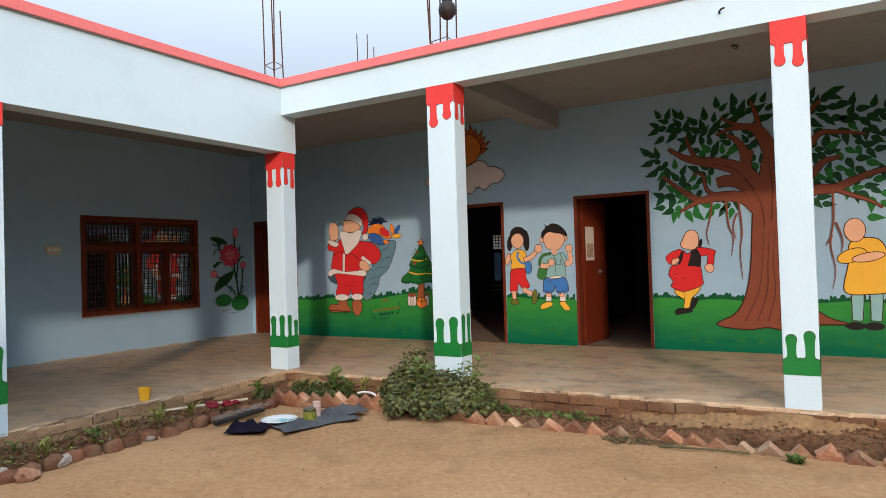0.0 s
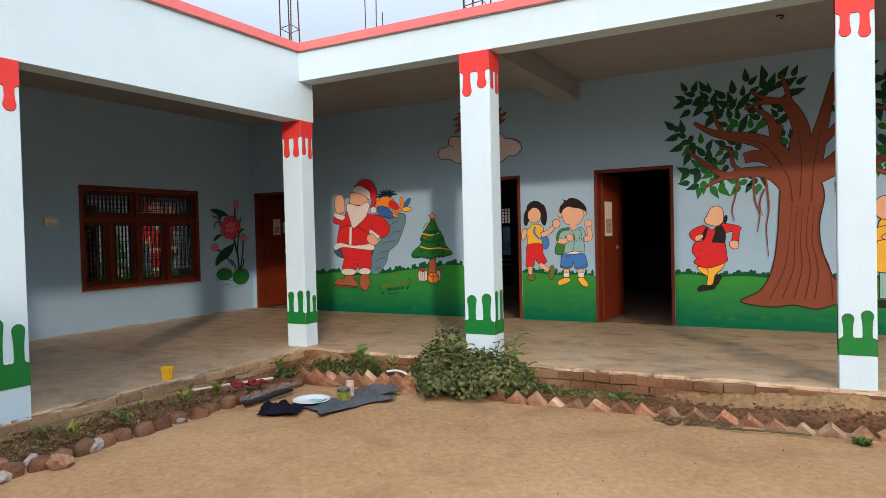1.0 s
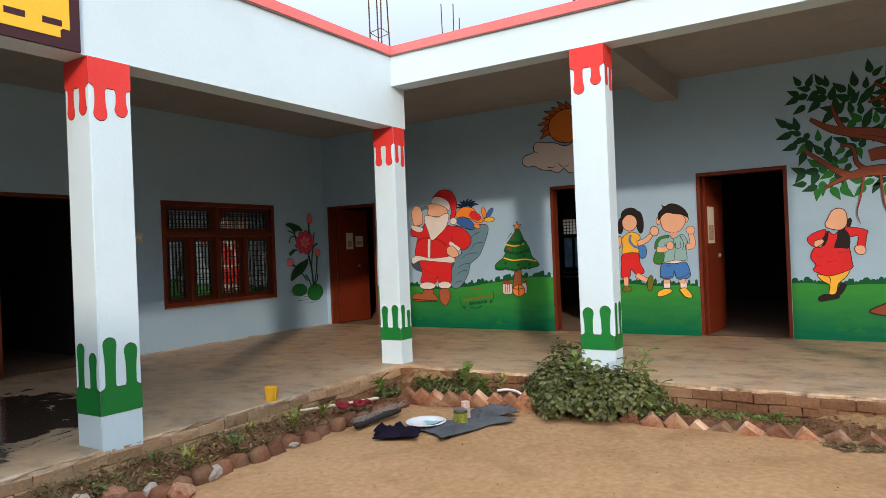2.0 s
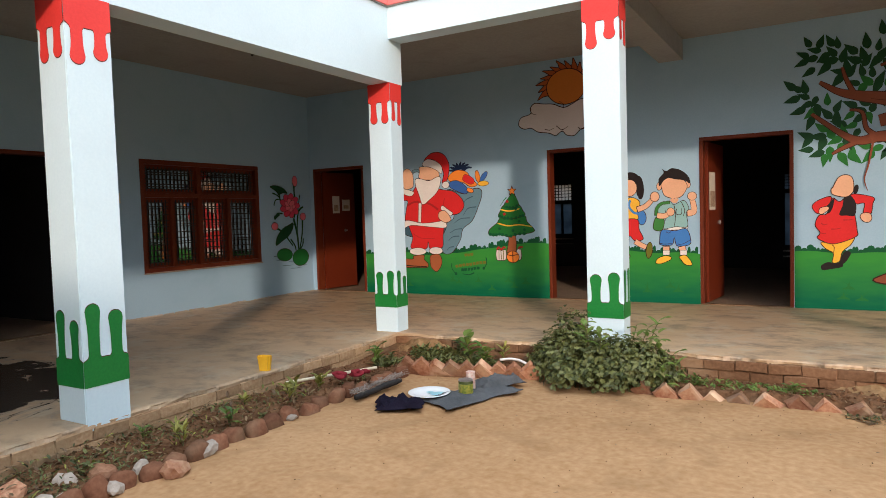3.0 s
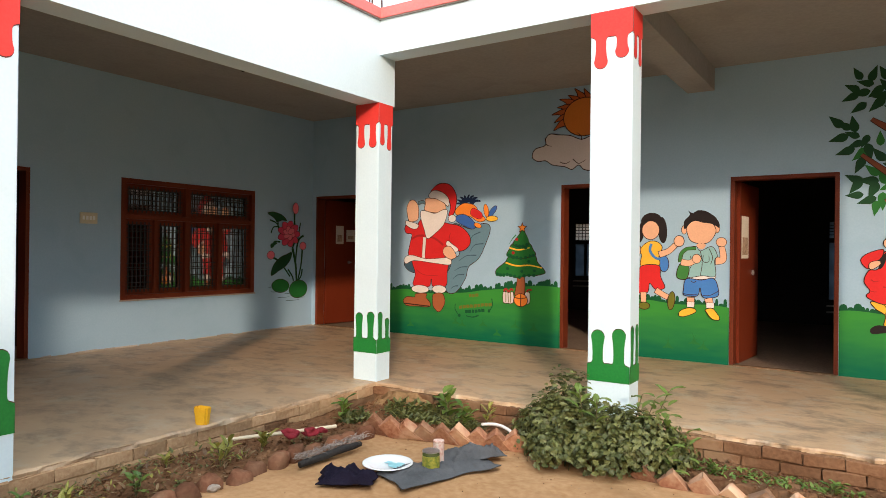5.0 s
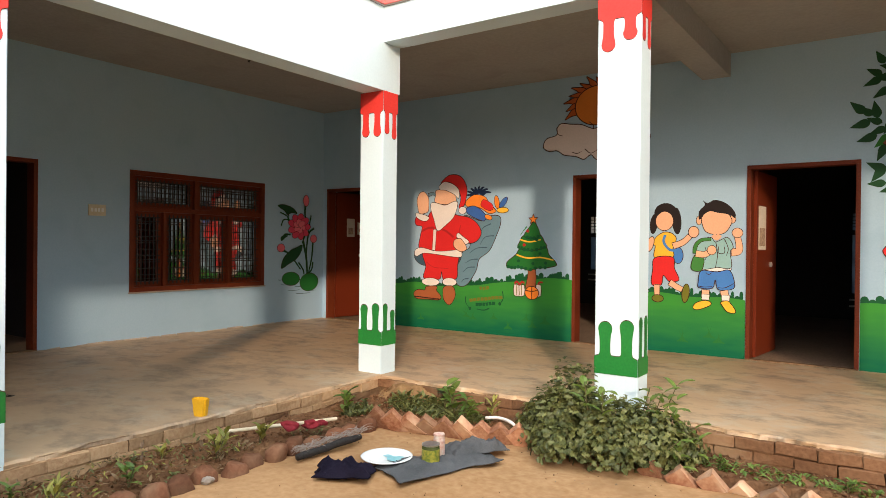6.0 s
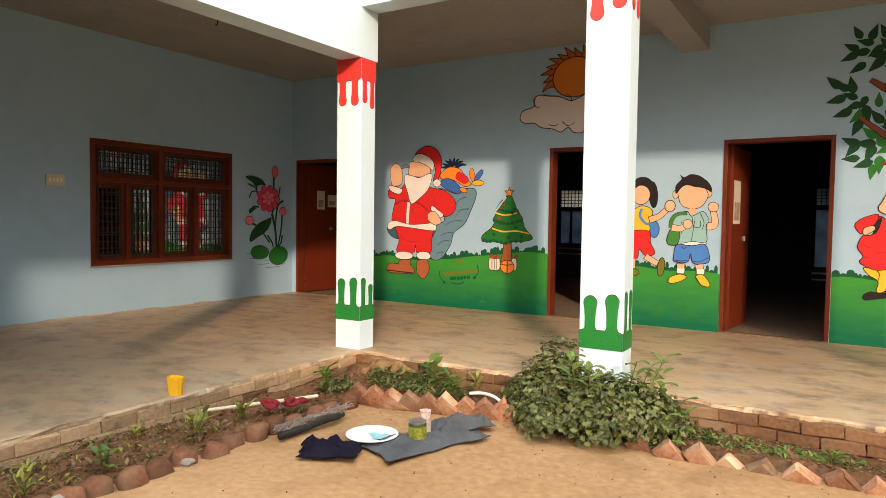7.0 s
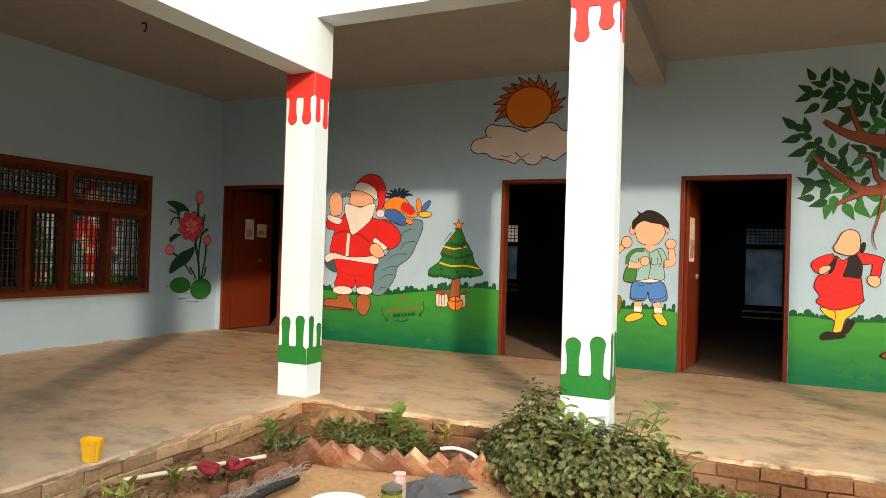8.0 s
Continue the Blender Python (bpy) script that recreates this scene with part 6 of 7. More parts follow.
S.blob("tan_shape", ((-7.16, 2.19), (-6.89, 2.16), (-6.83, 2.07), (-6.85, 1.99), (-7.03, 1.98), (-7.19, 2.02), (-7.18, 2.11)), "skin", 0.008, 5)
S.blob("pale_shape", ((-7.25, 2.01), (-7.14, 2.00), (-7.01, 1.97), (-6.86, 2.02), (-6.80, 1.99), (-6.86, 1.81), (-7.01, 1.68), (-7.14, 1.61), (-7.20, 1.75), (-7.26, 1.92)), "white", 0.008, 5)
S.blob("cap_shape", ((-7.09, 2.28), (-6.97, 2.38), (-6.83, 2.39), (-6.72, 2.33), (-6.65, 2.19), (-6.67, 2.02), (-6.71, 1.94), (-6.78, 1.93), (-6.75, 2.07), (-6.82, 2.21), (-6.95, 2.29)), "red", 0.01, 5)
S.blob("pale_band", ((-7.12, 2.24), (-7.03, 2.30), (-6.88, 2.26), (-6.78, 2.17), (-6.79, 2.06), (-6.87, 2.12), (-7.01, 2.18), (-7.10, 2.19)), "white", 0.008, 5)
S.oval("pale_ball", -6.72, 1.89, 0.063, 0.053, "white", 0.007, 0)

X = Mural("painted green fir tree with a star and gift boxes", "n")
X.stroke("fir_trunk", ((-5.65, 1.12), (-5.65, 0.99), (-5.67, 0.85)), 0.1, 0.15, "brown", 6, 0.009)
X.blob("tier", ((-5.79, 1.39), (-5.89, 1.29), (-6.01, 1.20), (-6.02, 1.13), (-5.93, 1.11), (-5.83, 1.13), (-5.71, 1.09), (-5.57, 1.12), (-5.43, 1.13), (-5.31, 1.16), (-5.32, 1.21), (-5.41, 1.30), (-5.47, 1.40)), "pine", 0.01, 5)
X.oval("bough_tip", -6.00, 1.13, 0.027, 0.024, "tuft", 0, 0)
X.oval("bough_tip", -5.95, 1.12, 0.025, 0.024, "tuft", 0, 0)
X.oval("bough_tip", -5.90, 1.12, 0.025, 0.024, "tuft", 0, 0)
X.oval("bough_tip", -5.85, 1.13, 0.025, 0.024, "tuft", 0, 0)
X.oval("bough_tip", -5.80, 1.12, 0.027, 0.023, "tuft", 0, 0)
X.oval("bough_tip", -5.74, 1.11, 0.025, 0.024, "tuft", 0, 0)
X.oval("bough_tip", -5.67, 1.10, 0.025, 0.023, "tuft", 0, 0)
X.oval("bough_tip", -5.60, 1.12, 0.025, 0.023, "tuft", 0, 0)
X.oval("bough_tip", -5.53, 1.13, 0.025, 0.022, "tuft", 0, 0)
X.oval("bough_tip", -5.46, 1.13, 0.025, 0.022, "tuft", 0, 0)
X.stroke("needle_line", ((-5.74, 1.33), (-5.79, 1.28), (-5.83, 1.21)), 0.016, 0.004, "leafmid", 3, 0)
X.stroke("needle_line", ((-5.70, 1.33), (-5.72, 1.28), (-5.74, 1.21)), 0.016, 0.004, "leafmid", 3, 0)
X.stroke("needle_line", ((-5.65, 1.33), (-5.64, 1.28), (-5.63, 1.21)), 0.016, 0.004, "leafmid", 3, 0)
X.stroke("needle_line", ((-5.60, 1.33), (-5.57, 1.28), (-5.54, 1.21)), 0.016, 0.004, "leafmid", 3, 0)
X.blob("tier", ((-5.76, 1.55), (-5.83, 1.46), (-5.86, 1.39), (-5.79, 1.36), (-5.68, 1.35), (-5.55, 1.36), (-5.44, 1.40), (-5.47, 1.46), (-5.54, 1.55)), "pine", 0.01, 5)
X.oval("bough_tip", -5.84, 1.39, 0.025, 0.022, "tuft", 0, 0)
X.oval("bough_tip", -5.81, 1.38, 0.027, 0.024, "tuft", 0, 0)
X.oval("bough_tip", -5.76, 1.36, 0.025, 0.023, "tuft", 0, 0)
X.oval("bough_tip", -5.71, 1.36, 0.025, 0.024, "tuft", 0, 0)
X.oval("bough_tip", -5.65, 1.35, 0.025, 0.023, "tuft", 0, 0)
X.oval("bough_tip", -5.58, 1.36, 0.024, 0.023, "tuft", 0, 0)
X.oval("bough_tip", -5.52, 1.38, 0.024, 0.024, "tuft", 0, 0)
X.oval("bough_tip", -5.47, 1.39, 0.025, 0.022, "tuft", 0, 0)
X.stroke("needle_line", ((-5.73, 1.49), (-5.78, 1.44), (-5.83, 1.37)), 0.016, 0.004, "leafmid", 3, 0)
X.stroke("needle_line", ((-5.69, 1.49), (-5.71, 1.44), (-5.73, 1.37)), 0.016, 0.004, "leafmid", 3, 0)
X.stroke("needle_line", ((-5.64, 1.49), (-5.63, 1.44), (-5.62, 1.37)), 0.016, 0.004, "leafmid", 3, 0)
X.stroke("needle_line", ((-5.60, 1.49), (-5.56, 1.44), (-5.53, 1.37)), 0.016, 0.004, "leafmid", 3, 0)
X.blob("tier", ((-5.62, 1.72), (-5.68, 1.66), (-5.76, 1.56), (-5.75, 1.52), (-5.65, 1.50), (-5.54, 1.53), (-5.55, 1.61)), "pine", 0.01, 5)
X.oval("bough_tip", -5.72, 1.52, 0.025, 0.022, "tuft", 0, 0)
X.oval("bough_tip", -5.67, 1.51, 0.025, 0.022, "tuft", 0, 0)
X.oval("bough_tip", -5.62, 1.51, 0.025, 0.022, "tuft", 0, 0)
X.oval("bough_tip", -5.56, 1.53, 0.024, 0.024, "tuft", 0, 0)
X.stroke("needle_line", ((-5.72, 1.66), (-5.77, 1.61), (-5.82, 1.54)), 0.016, 0.004, "leafmid", 3, 0)
X.stroke("needle_line", ((-5.68, 1.66), (-5.70, 1.61), (-5.72, 1.54)), 0.016, 0.004, "leafmid", 3, 0)
X.stroke("needle_line", ((-5.63, 1.66), (-5.62, 1.61), (-5.61, 1.54)), 0.016, 0.004, "leafmid", 3, 0)
X.stroke("needle_line", ((-5.59, 1.66), (-5.55, 1.61), (-5.52, 1.54)), 0.016, 0.004, "leafmid", 3, 0)
X.stroke("garland", ((-5.87, 1.29), (-5.71, 1.25), (-5.52, 1.26), (-5.34, 1.23)), 0.02, 0.016, "yellow", 6, 0)
X.stroke("garland", ((-5.82, 1.49), (-5.68, 1.46), (-5.52, 1.49)), 0.02, 0.016, "yellow", 6, 0)
X.oval("bauble", -5.58, 1.49, 0.023, 0.021, "tuft", 0, 0)
X.oval("bauble", -5.76, 1.42, 0.023, 0.021, "darkred", 0, 0)
X.oval("bauble", -5.53, 1.31, 0.023, 0.020, "tuft", 0, 0)
X.oval("bauble", -5.63, 1.18, 0.023, 0.021, "tuft", 0, 0)
X.oval("bauble", -5.71, 1.60, 0.023, 0.020, "darkred", 0, 0)
X.oval("bauble", -5.84, 1.21, 0.023, 0.021, "tuft", 0, 0)
X.oval("bauble", -5.45, 1.19, 0.023, 0.020, "tuft", 0, 0)
X.shape("star", [Vector((-5.63 + 0.070 * (1.0 if i % 2 == 0 else 0.42) * math.sin(radians(36 * i)), 1.75 + 0.070 * (1.0 if i % 2 == 0 else 0.42) * math.cos(radians(36 * i)))) for i in range(10)], "orange", 0.008)
X.blob("gift_box", ((-5.90, 0.90), (-5.82, 0.89), (-5.75, 0.90), (-5.75, 0.76), (-5.83, 0.75), (-5.90, 0.76)), "cloud", 0.008, 2)
X.blob("gift_box", ((-5.58, 0.90), (-5.53, 0.91), (-5.51, 0.89), (-5.51, 0.77), (-5.57, 0.76)), "cloud", 0.008, 2)
X.oval("gift_ball", -5.64, 0.80, 0.099, 0.085, "orange", 0.009, 0)
X.stroke("ribbon", ((-5.83, 0.90), (-5.82, 0.76)), 0.01, 0.01, "olive", 6, 0)
X.stroke("ribbon", ((-5.86, 0.90), (-5.86, 0.76)), 0.01, 0.01, "olive", 6, 0)
X.stroke("ribbon", ((-5.79, 0.90), (-5.79, 0.76)), 0.01, 0.01, "olive", 6, 0)
X.stroke("ribbon", ((-5.64, 0.89), (-5.64, 0.81), (-5.64, 0.72)), 0.014, 0.014, "barkline", 6, 0)
X.stroke("ribbon", ((-5.73, 0.83), (-5.64, 0.82), (-5.55, 0.84)), 0.014, 0.01, "barkline", 6, 0)
X.stroke("bow", ((-5.89, 0.91), (-5.86, 0.94), (-5.82, 0.90)), 0.03, 0.02, "darkred", 4, 0)
X.stroke("bow", ((-5.82, 0.90), (-5.78, 0.94), (-5.75, 0.92)), 0.03, 0.02, "darkred", 4, 0)
X.stroke("bow", ((-5.55, 0.91), (-5.53, 0.94), (-5.48, 0.94)), 0.03, 0.02, "darkred", 4, 0)

W = Mural("painted greeting whose words are too faint to read", "n", category="painted lettering", lift=0.0045)
W.stroke("bar", ((-6.44, 0.82), (-6.40, 0.83)), 0.045, 0.04, "olive", 2, 0)
W.stroke("bar", ((-6.39, 0.82), (-6.35, 0.83)), 0.045, 0.04, "olive", 2, 0)
W.stroke("bar", ((-6.34, 0.83), (-6.29, 0.84)), 0.045, 0.04, "olive", 2, 0)
W.stroke("bar", ((-6.60, 0.65), (-6.55, 0.66)), 0.045, 0.04, "olive", 2, 0)
W.stroke("bar", ((-6.54, 0.66), (-6.49, 0.67)), 0.045, 0.04, "olive", 2, 0)
W.stroke("bar", ((-6.48, 0.67), (-6.43, 0.68)), 0.045, 0.04, "olive", 2, 0)
W.stroke("bar", ((-6.42, 0.68), (-6.37, 0.68)), 0.045, 0.04, "olive", 2, 0)
W.stroke("bar", ((-6.36, 0.68), (-6.31, 0.69)), 0.045, 0.04, "olive", 2, 0)
W.stroke("bar", ((-6.30, 0.69), (-6.26, 0.70)), 0.045, 0.04, "olive", 2, 0)
W.stroke("bar", ((-6.25, 0.70), (-6.20, 0.71)), 0.045, 0.04, "olive", 2, 0)
W.stroke("bar", ((-6.19, 0.71), (-6.14, 0.71)), 0.045, 0.04, "olive", 2, 0)
W.stroke("bar", ((-6.13, 0.71), (-6.08, 0.72)), 0.045, 0.04, "olive", 2, 0)
W.stroke("bar", ((-6.50, 0.60), (-6.45, 0.60)), 0.045, 0.04, "tuft", 2, 0)
W.stroke("bar", ((-6.45, 0.60), (-6.40, 0.61)), 0.045, 0.04, "tuft", 2, 0)
W.stroke("bar", ((-6.39, 0.61), (-6.35, 0.61)), 0.045, 0.04, "tuft", 2, 0)
W.stroke("bar", ((-6.34, 0.61), (-6.30, 0.62)), 0.045, 0.04, "tuft", 2, 0)
W.stroke("bar", ((-6.29, 0.62), (-6.25, 0.63)), 0.045, 0.04, "tuft", 2, 0)
W.stroke("bar", ((-6.24, 0.63), (-6.19, 0.63)), 0.045, 0.04, "tuft", 2, 0)
W.stroke("flourish", ((-6.66, 0.70), (-6.66, 0.62), (-6.59, 0.53)), 0.014, 0.01, "tuft", 6, 0)
W.stroke("flourish", ((-6.08, 0.80), (-6.07, 0.70), (-6.13, 0.61)), 0.014, 0.01, "tuft", 6, 0)
W.stroke("flourish", ((-6.48, 0.54), (-6.37, 0.53), (-6.28, 0.56)), 0.012, 0.02, "tuft", 6, 0)
W.oval("flourish_dot", -6.59, 0.54, 0.021, 0.024, "tuft", 0, 0)
W.oval("flourish_dot", -6.12, 0.63, 0.020, 0.024, "tuft", 0, 0)

# two bright groups of plain shapes between the doors
K = Mural("painted patch of rounded blue, teal and black shapes", "n")
K.oval("tan_shape", -3.58, 1.71, 0.030, 0.050, "skin", 0.006, 0)
K.oval("tan_shape", -3.23, 1.72, 0.032, 0.046, "skin", 0.006, 0)
K.stroke("tan_shape", ((-3.24, 1.36), (-3.17, 1.37), (-3.16, 1.43), (-3.18, 1.53)), 0.085, 0.06, "skin", 4, 0.005)
K.oval("tan_shape", -3.18, 1.57, 0.055, 0.052, "skin", 0.006, -10)
K.blob("tan_shape", ((-3.55, 1.76), (-3.46, 1.82), (-3.30, 1.79), (-3.24, 1.72), (-3.25, 1.65), (-3.31, 1.57), (-3.40, 1.55), (-3.50, 1.58), (-3.54, 1.65)), "skin", 0.007, 5)
K.blob("black_shape", ((-3.58, 1.72), (-3.58, 1.81), (-3.52, 1.88), (-3.54, 1.93), (-3.49, 1.90), (-3.43, 1.93), (-3.35, 1.92), (-3.28, 1.88), (-3.23, 1.83), (-3.20, 1.77), (-3.21, 1.73), (-3.25, 1.76), (-3.31, 1.78), (-3.38, 1.79), (-3.46, 1.81), (-3.52, 1.78), (-3.55, 1.74)), "black", 0, 5)
K.stroke("neck_shape", ((-3.43, 1.55), (-3.39, 1.51), (-3.36, 1.55)), 0.05, 0.05, "skin", 4, 0)
K.blob("pale_shape", ((-3.53, 1.19), (-3.38, 1.19), (-3.25, 1.20), (-3.25, 1.16), (-3.38, 1.15), (-3.54, 1.15)), "white", 0.005, 5)
K.blob("teal_shape", ((-3.54, 1.50), (-3.45, 1.52), (-3.40, 1.47), (-3.28, 1.52), (-3.22, 1.42), (-3.25, 1.36), (-3.24, 1.19), (-3.38, 1.19), (-3.54, 1.17), (-3.55, 1.30), (-3.60, 1.36), (-3.59, 1.44)), "teal", 0.007, 5)
K.stroke("seam_line", ((-3.40, 1.47), (-3.38, 1.33), (-3.40, 1.19)), 0.008, 0.006, "line", 5, 0)
K.stroke("seam_line", ((-3.37, 1.42), (-3.37, 1.35), (-3.31, 1.35), (-3.31, 1.42)), 0.008, 0.006, "line", 5, 0)
K.stroke("seam_line", ((-3.51, 1.41), (-3.49, 1.33), (-3.51, 1.27)), 0.008, 0.006, "line", 5, 0)
K.stroke("seam_line", ((-3.31, 1.50), (-3.27, 1.40), (-3.29, 1.32)), 0.008, 0.006, "line", 5, 0)
K.blob("green_shape", ((-3.62, 1.32), (-3.54, 1.30), (-3.52, 1.25), (-3.55, 1.15), (-3.64, 1.15), (-3.66, 1.21)), "bag", 0.008, 5)
K.stroke("green_band", ((-3.62, 1.34), (-3.61, 1.43), (-3.55, 1.49), (-3.45, 1.50)), 0.045, 0.035, "bag", 6, 0.005)
K.stroke("tan_shape", ((-3.61, 1.34), (-3.52, 1.33), (-3.45, 1.37)), 0.075, 0.06, "skin", 5, 0.005)
K.oval("tan_shape", -3.44, 1.38, 0.048, 0.052, "skin", 0.006, 0)
K.blob("blue_shape", ((-3.55, 1.15), (-3.39, 1.14), (-3.25, 1.16), (-3.20, 1.00), (-3.25, 0.95), (-3.37, 0.95), (-3.40, 1.05), (-3.43, 0.96), (-3.57, 0.96), (-3.58, 1.02)), "jeans", 0.008, 5)
K.stroke("seam_line", ((-3.58, 0.98), (-3.51, 0.97), (-3.43, 0.98)), 0.008, 0.006, "line", 4, 0)
K.stroke("seam_line", ((-3.37, 0.97), (-3.30, 0.97), (-3.21, 1.02)), 0.008, 0.006, "line", 4, 0)
K.stroke("seam_line", ((-3.50, 1.13), (-3.47, 1.11), (-3.44, 1.13)), 0.008, 0.006, "line", 4, 0)
K.stroke("tan_shape", ((-3.50, 0.94), (-3.50, 0.86)), 0.085, 0.075, "skin", 3, 0.005)
K.stroke("pale_cuff", ((-3.50, 0.89), (-3.50, 0.83)), 0.085, 0.08, "white", 2, 0.004)
K.stroke("tan_shape", ((-3.31, 0.94), (-3.29, 0.86)), 0.085, 0.075, "skin", 3, 0.005)
K.stroke("pale_cuff", ((-3.29, 0.89), (-3.29, 0.83)), 0.085, 0.08, "white", 2, 0.004)
K.blob("ochre_shape", ((-3.63, 0.75), (-3.60, 0.79), (-3.52, 0.82), (-3.45, 0.81), (-3.45, 0.77), (-3.56, 0.72), (-3.62, 0.72)), "yellow", 0.008, 5)
K.blob("ochre_shape", ((-3.34, 0.81), (-3.27, 0.83), (-3.22, 0.78), (-3.19, 0.73), (-3.20, 0.70), (-3.27, 0.71), (-3.32, 0.77)), "yellow", 0.008, 5)

G = Mural("painted patch of rounded orange, red and black shapes", "n", (-4.225, 2.439), (0.0022, -0.00212))
G.oval("black_shape", 182, 345, 24, 72, "black", 0, -4)
G.oval("black_shape", 65, 360, 20, 55, "black", 0, 6)
G.oval("black_shape", 125, 300, 58, 52, "black", 0)
G.oval("tan_shape", 120, 345, 46, 52, "skin", 0.008)
G.blob("black_shape", ((76, 320), (95, 262), (140, 250), (170, 290), (165, 310), (120, 290)), "black", 0)
G.oval("blue_shape", 192, 530, 25, 44, "jeans", 0.008)
G.blob("orange_shape", ((80, 430), (120, 405), (160, 412), (182, 440), (165, 490), (165, 540), (72, 545), (74, 480), (55, 475)), "yellow", 0.008)
G.stroke("blue_band", ((125, 420), (118, 460), (150, 500), (190, 500)), 0.03, 0.03, "jeans")
G.stroke("tan_shape", ((165, 480), (215, 460), (250, 425)), 0.075, 0.06, "skin", 5, 0.007)
G.oval("tan_shape", 268, 405, 26, 30, "skin", 0.008)
G.oval("tan_shape", 48, 470, 18, 42, "skin", 0.008, 15)
G.blob("red_shape", ((72, 545), (165, 540), (175, 600), (198, 660), (150, 672), (118, 640), (108, 690), (58, 690), (62, 610)), "red", 0.009)
G.stroke("tan_shape", ((85, 690), (86, 745)), 0.07, 0.06, "skin", 3, 0.006)
G.stroke("tan_shape", ((150, 675), (190, 700), (215, 712)), 0.07, 0.06, "skin", 3, 0.006)
G.oval("olive_shape", 90, 765, 30, 20, "olive", 0.008)
G.oval("olive_shape", 232, 730, 18, 50, "olive", 0.008, 6)

# round red shape by the tree, and an ochre one beyond the column
M = Mural("painted patch of a round red shape with black and yellow", "n")
M.blob("black_shape", ((-1.60, 0.74), (-1.57, 0.84), (-1.53, 0.88), (-1.49, 0.86), (-1.50, 0.82), (-1.55, 0.74)), "black", 0, 5)
M.blob("black_shape", ((-1.78, 0.71), (-1.72, 0.75), (-1.64, 0.74), (-1.58, 0.75), (-1.57, 0.70), (-1.69, 0.67), (-1.77, 0.66)), "black", 0, 5)
M.blob("yellow_shape", ((-1.78, 0.98), (-1.65, 0.97), (-1.46, 1.04), (-1.49, 0.95), (-1.57, 0.87), (-1.60, 0.76), (-1.67, 0.75), (-1.66, 0.85), (-1.74, 0.91)), "yellow", 0.008, 5)
M.stroke("fold_line", ((-1.67, 0.95), (-1.65, 0.92), (-1.66, 0.85)), 0.01, 0.005, "barkline", 6, 0)
M.blob("sleeve_shape", ((-1.68, 1.50), (-1.77, 1.48), (-1.84, 1.44), (-1.87, 1.39), (-1.84, 1.33), (-1.80, 1.31), (-1.77, 1.37), (-1.70, 1.41)), "red", 0.008, 5)
M.blob("sleeve_shape", ((-1.49, 1.51), (-1.39, 1.51), (-1.27, 1.47), (-1.28, 1.41), (-1.30, 1.29), (-1.37, 1.30), (-1.36, 1.41), (-1.44, 1.41)), "red", 0.008, 5)
M.blob("round_shape", ((-1.67, 1.48), (-1.60, 1.44), (-1.53, 1.48), (-1.47, 1.40), (-1.45, 1.29), (-1.43, 1.12), (-1.44, 1.04), (-1.65, 0.96), (-1.78, 1.00), (-1.82, 1.04), (-1.79, 1.09), (-1.84, 1.18), (-1.80, 1.29), (-1.72, 1.31)), "red", 0.009, 5)
M.stroke("fold_line", ((-1.78, 1.20), (-1.75, 1.18), (-1.71, 1.19)), 0.012, 0.005, "darkred", 6, 0)
M.stroke("fold_line", ((-1.68, 1.13), (-1.63, 1.13), (-1.58, 1.14)), 0.012, 0.005, "darkred", 6, 0)
M.stroke("fold_line", ((-1.56, 1.23), (-1.50, 1.23), (-1.46, 1.24)), 0.012, 0.005, "darkred", 6, 0)
M.stroke("fold_line", ((-1.79, 1.09), (-1.76, 1.08), (-1.73, 1.08)), 0.012, 0.005, "darkred", 6, 0)
M.blob("black_shape", ((-1.72, 1.39), (-1.65, 1.48), (-1.66, 1.39), (-1.69, 1.32), (-1.72, 1.31), (-1.71, 1.36)), "black", 0, 5)
M.blob("black_shape", ((-1.55, 1.49), (-1.49, 1.50), (-1.44, 1.41), (-1.45, 1.28), (-1.53, 1.28), (-1.60, 1.29), (-1.57, 1.39)), "black", 0, 5)
M.blob("tan_shape", ((-1.80, 1.32), (-1.79, 1.37), (-1.72, 1.39), (-1.70, 1.36), (-1.74, 1.32), (-1.78, 1.30)), "skin", 0.007, 5)
M.blob("tan_shape", ((-1.38, 1.30), (-1.31, 1.30), (-1.29, 1.24), (-1.32, 1.20), (-1.37, 1.21), (-1.40, 1.26)), "skin", 0.007, 5)
M.oval("black_shape", -1.44, 1.57, 0.024, 0.055, "black", 0, -12)
M.blob("tan_shape", ((-1.66, 1.61), (-1.61, 1.71), (-1.54, 1.74), (-1.48, 1.71), (-1.46, 1.63), (-1.47, 1.54), (-1.53, 1.49), (-1.61, 1.50), (-1.67, 1.53), (-1.68, 1.58)), "skin", 0.008, 5)

O = Mural("painted patch of an ochre shape with pale blue below", "n", (0.30, 0.0), (1.0, 1.0))
for dx in (-0.08, 0.1):
    O.stroke("pale_blue_shape", ((dx, 1.0), (dx, 0.8), (dx - 0.01, 0.62)), 0.13, 0.10, "teal", 3, 0.009)
    O.oval("black_shape", dx - 0.03, 0.56, 0.10, 0.045, "black", 0)
O.blob("ochre_shape", ((-0.12, 1.52), (0.14, 1.54), (0.24, 1.3), (0.26, 0.98), (0.05, 0.92), (-0.20, 0.95), (-0.16, 1.25)), "yellow", 0.011)
O.oval("ochre_sleeve", -0.12, 1.36, 0.15, 0.075, "yellow", 0.009, 20)
O.oval("tan_shape", 0.04, 1.34, 0.16, 0.05, "skin", 0.009, 10)
O.oval("tan_shape", -0.08, 1.65, 0.105, 0.135, "skin", 0.008)

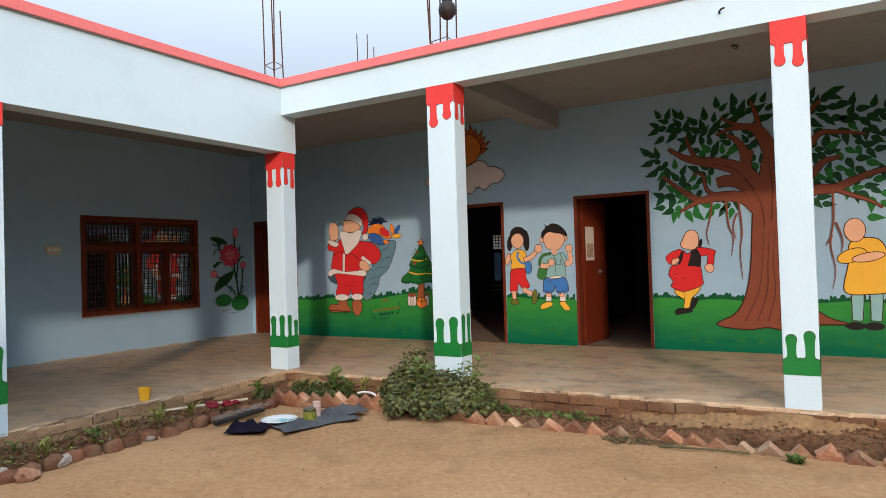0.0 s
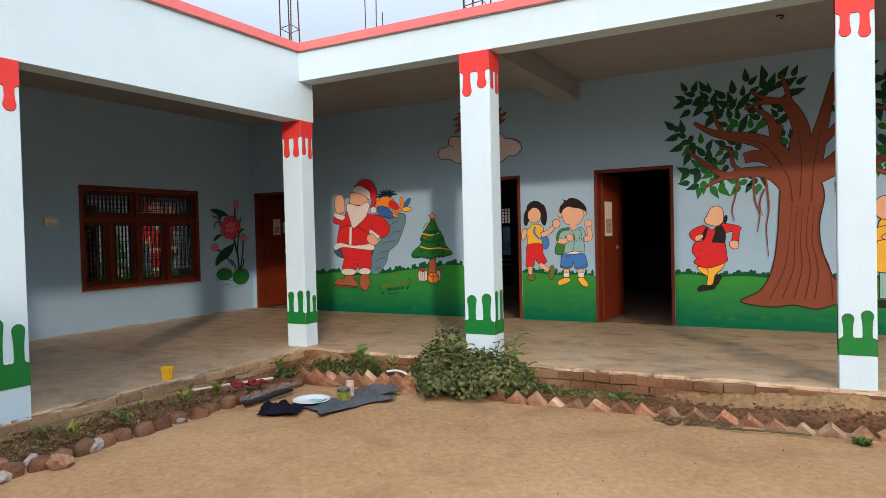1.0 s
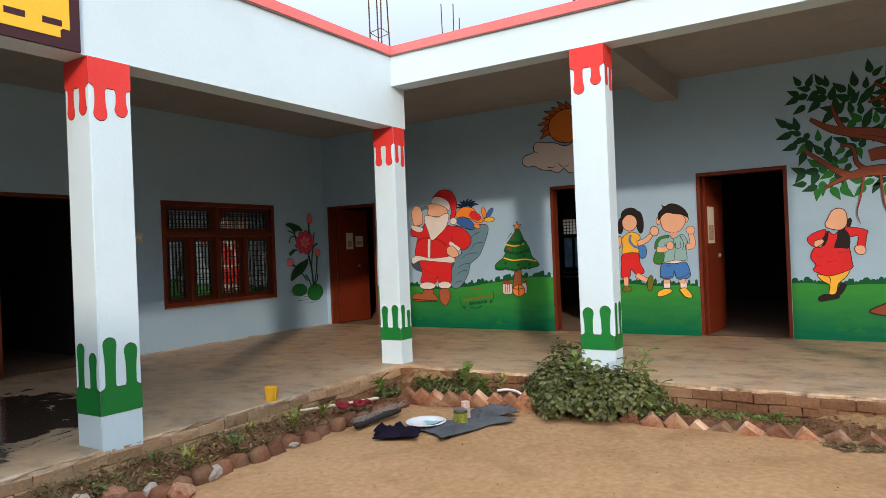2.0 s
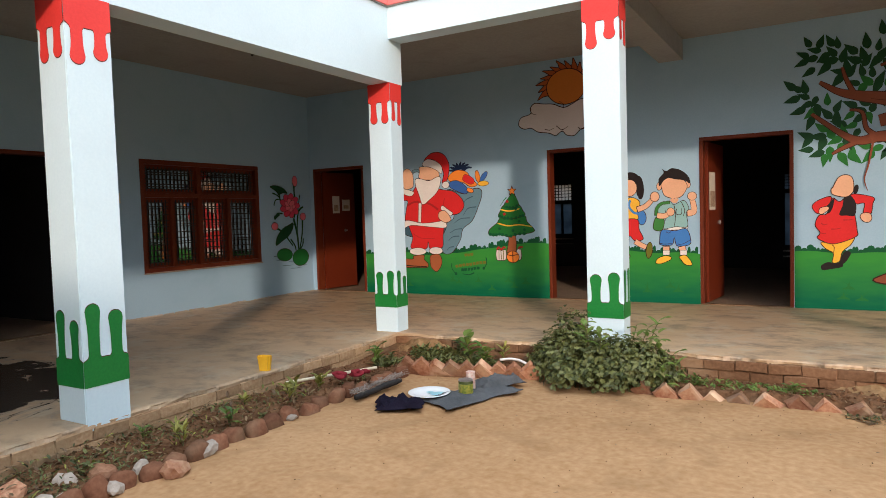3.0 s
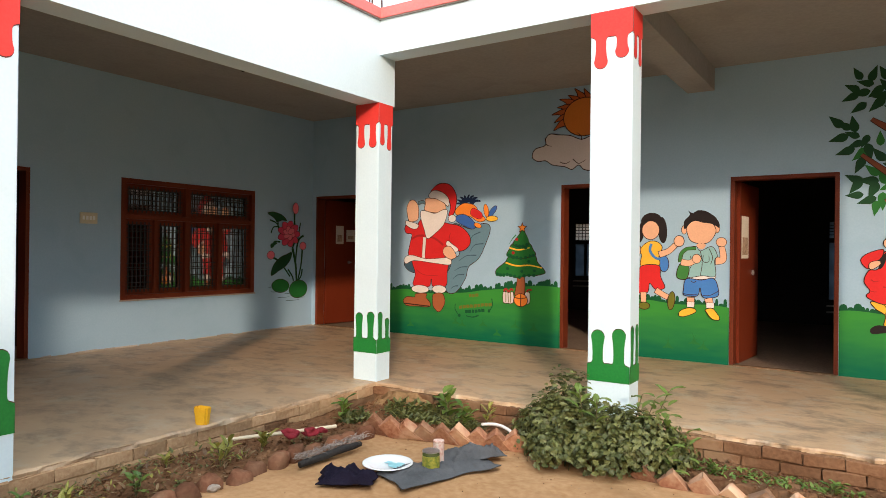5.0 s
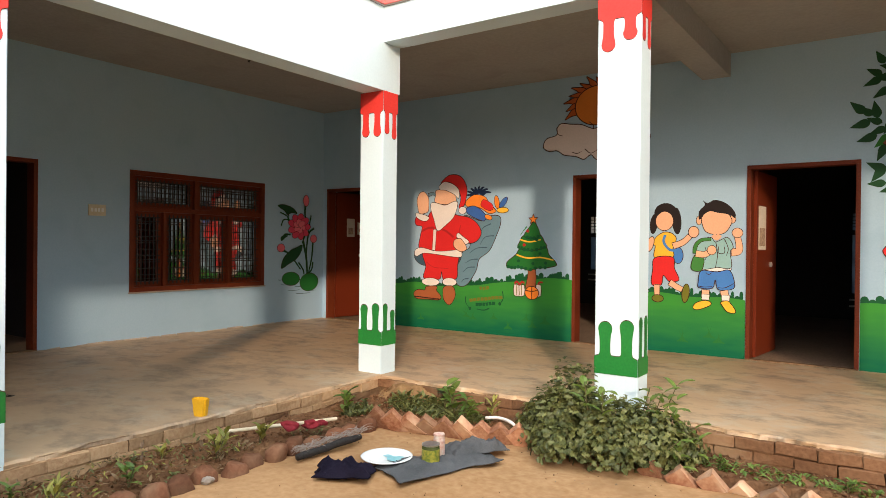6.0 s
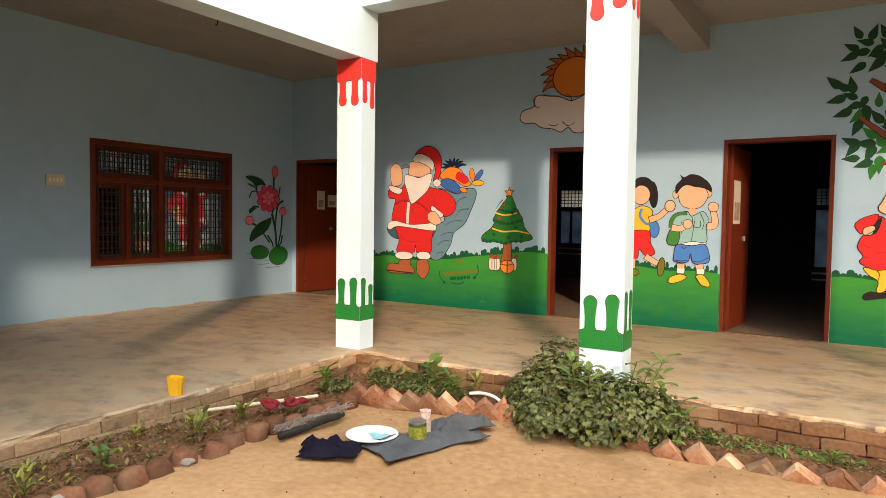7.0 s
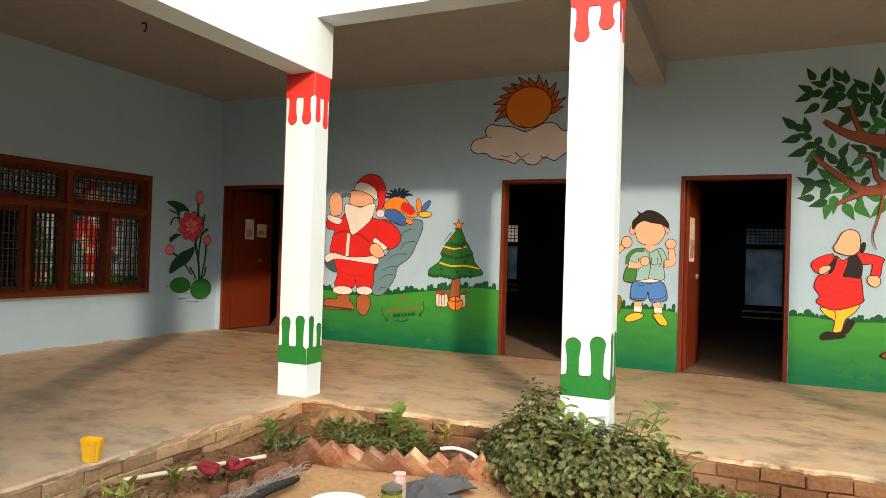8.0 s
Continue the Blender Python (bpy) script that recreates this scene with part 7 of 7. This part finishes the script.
# pink water flower on the west wall
F = Mural("painted pink water lilies with dark green pads and stalks", "w", (5.17, 2.746), (0.0047, -0.0037))
for pts, w in ((((800, 350), (815, 420), (820, 490)), 0.03), (((808, 200), (808, 240), (815, 300), (800, 350)), 0.022), (((845, 350), (840, 420), (825, 490)), 0.022), (((735, 235), (735, 260), (745, 290)), 0.02), (((715, 390), (745, 410), (790, 470)), 0.02), (((850, 295), (825, 320), (815, 400), (818, 480)), 0.022), (((700, 235), (730, 250), (740, 280)), 0.014), (((705, 290), (715, 265), (740, 262)), 0.014), (((715, 345), (720, 325), (745, 325)), 0.02), (((780, 440), (800, 470), (805, 490)), 0.02), (((845, 440), (840, 470), (825, 490)), 0.02), (((835, 240), (825, 300), (815, 380)), 0.016)):
    F.stroke("stalk", pts, w * 1.6, w * 1.2, "leafdark")
for cx, cy, rx, ry, t, c in ((748, 508, 38, 28, 5, "pine"), (828, 525, 42, 38, -15, "pine")):
    F.oval("pad", cx, cy, rx, ry, c, 0.008, t)
F.blob("leaf", ((690, 209), (710, 202), (735, 206), (757, 216), (772, 236), (751, 234), (729, 243), (718, 228)), "leafdark", 0.006)
F.blob("leaf", ((707, 464), (714, 425), (743, 391), (774, 376), (796, 367), (791, 396), (770, 426), (739, 446)), "leafdark", 0.006)
F.blob("leaf", ((706, 352), (703, 336), (719, 327), (733, 330), (720, 340)), "leafdark", 0.0)
for k in range(9):
    a = radians(k * 40)
    F.oval("petal", 782 + 27 * math.cos(a), 290 + 32 * math.sin(a), 24, 15, "lotus", 0.006, math.degrees(a))
for k in range(6):
    a = radians(k * 60 + 20)
    F.oval("petal", 782 + 12 * math.cos(a), 288 + 14 * math.sin(a), 16, 11, "lotuslight", 0.005, math.degrees(a))
for cx, cy, rx, ry in ((810, 180, 13, 24), (845, 340, 15, 17), (703, 380, 16, 17)):
    F.oval("bud", cx, cy, rx, ry, "lotuslight", 0.006)
for cx, cy, w in ((725, 530, 40), (760, 555, 50), (800, 570, 60), (840, 560, 30), (700, 510, 16), (780, 540, 30)):
    F.stroke("ripple", ((cx - w / 2, cy), (cx, cy + 2), (cx + w / 2, cy)), 0.008, 0.005, "water", 3)


# ---- brick courses of the plinth ----
plinth = tagged(part("plinth", boxes((FRONT_X - 0.4, FRONT_X - 0.01, SOUTH + 0.3, FRONT_Y + 0.05, -0.08, FLOOR - 0.029), (FRONT_X - 0.01, EAST - 0.01, FRONT_Y - 0.006, FRONT_Y + 0.4, -0.08, FLOOR - 0.029)), MUD),
                "low brick plinth under the verandah, muddy and worn", "plinth", kind="structure")
rb = random.Random(19)
COURSE = []
for k in range(6):
    mesh = brick_mesh("brick", 0.234, 0.10, 0.077, rb, 0.006)
    mesh.materials.append(BRICK)
    COURSE.append(mesh)
BARE = []
for k in range(6):
    mesh = brick_mesh("brick", 0.231, 0.10, 0.075, rb, 0.006)
    mesh.materials.append(BAREBRICK)
    BARE.append(mesh)


def course_brick(x, y, z, yaw, kinds):
    ob = new("brick", rb.choice(kinds))
    ob.parent = plinth
    ob.matrix_local = pose(x, y, z, rb.uniform(-1.5, 1.5), rb.uniform(-1.5, 1.5), yaw + rb.uniform(-1.5, 1.5))


for row, z in enumerate((0.139, 0.060, -0.019)):
    x = FRONT_X + 0.08 + 0.11 * (row % 2)
    while x < 2.3:
        course_brick(x, FRONT_Y + 0.03 - rb.uniform(0, 0.022), z, rb.choice((0, 180)), BARE)
        x += 0.236
    y = FRONT_Y - 0.17 - 0.11 * (row % 2)
    while y > 1.0:
        course_brick(FRONT_X - 0.046 + rb.uniform(0, 0.018), y, z, rb.choice((90, 270)), COURSE if rb.random() < 0.93 else BARE)
        y -= 0.236
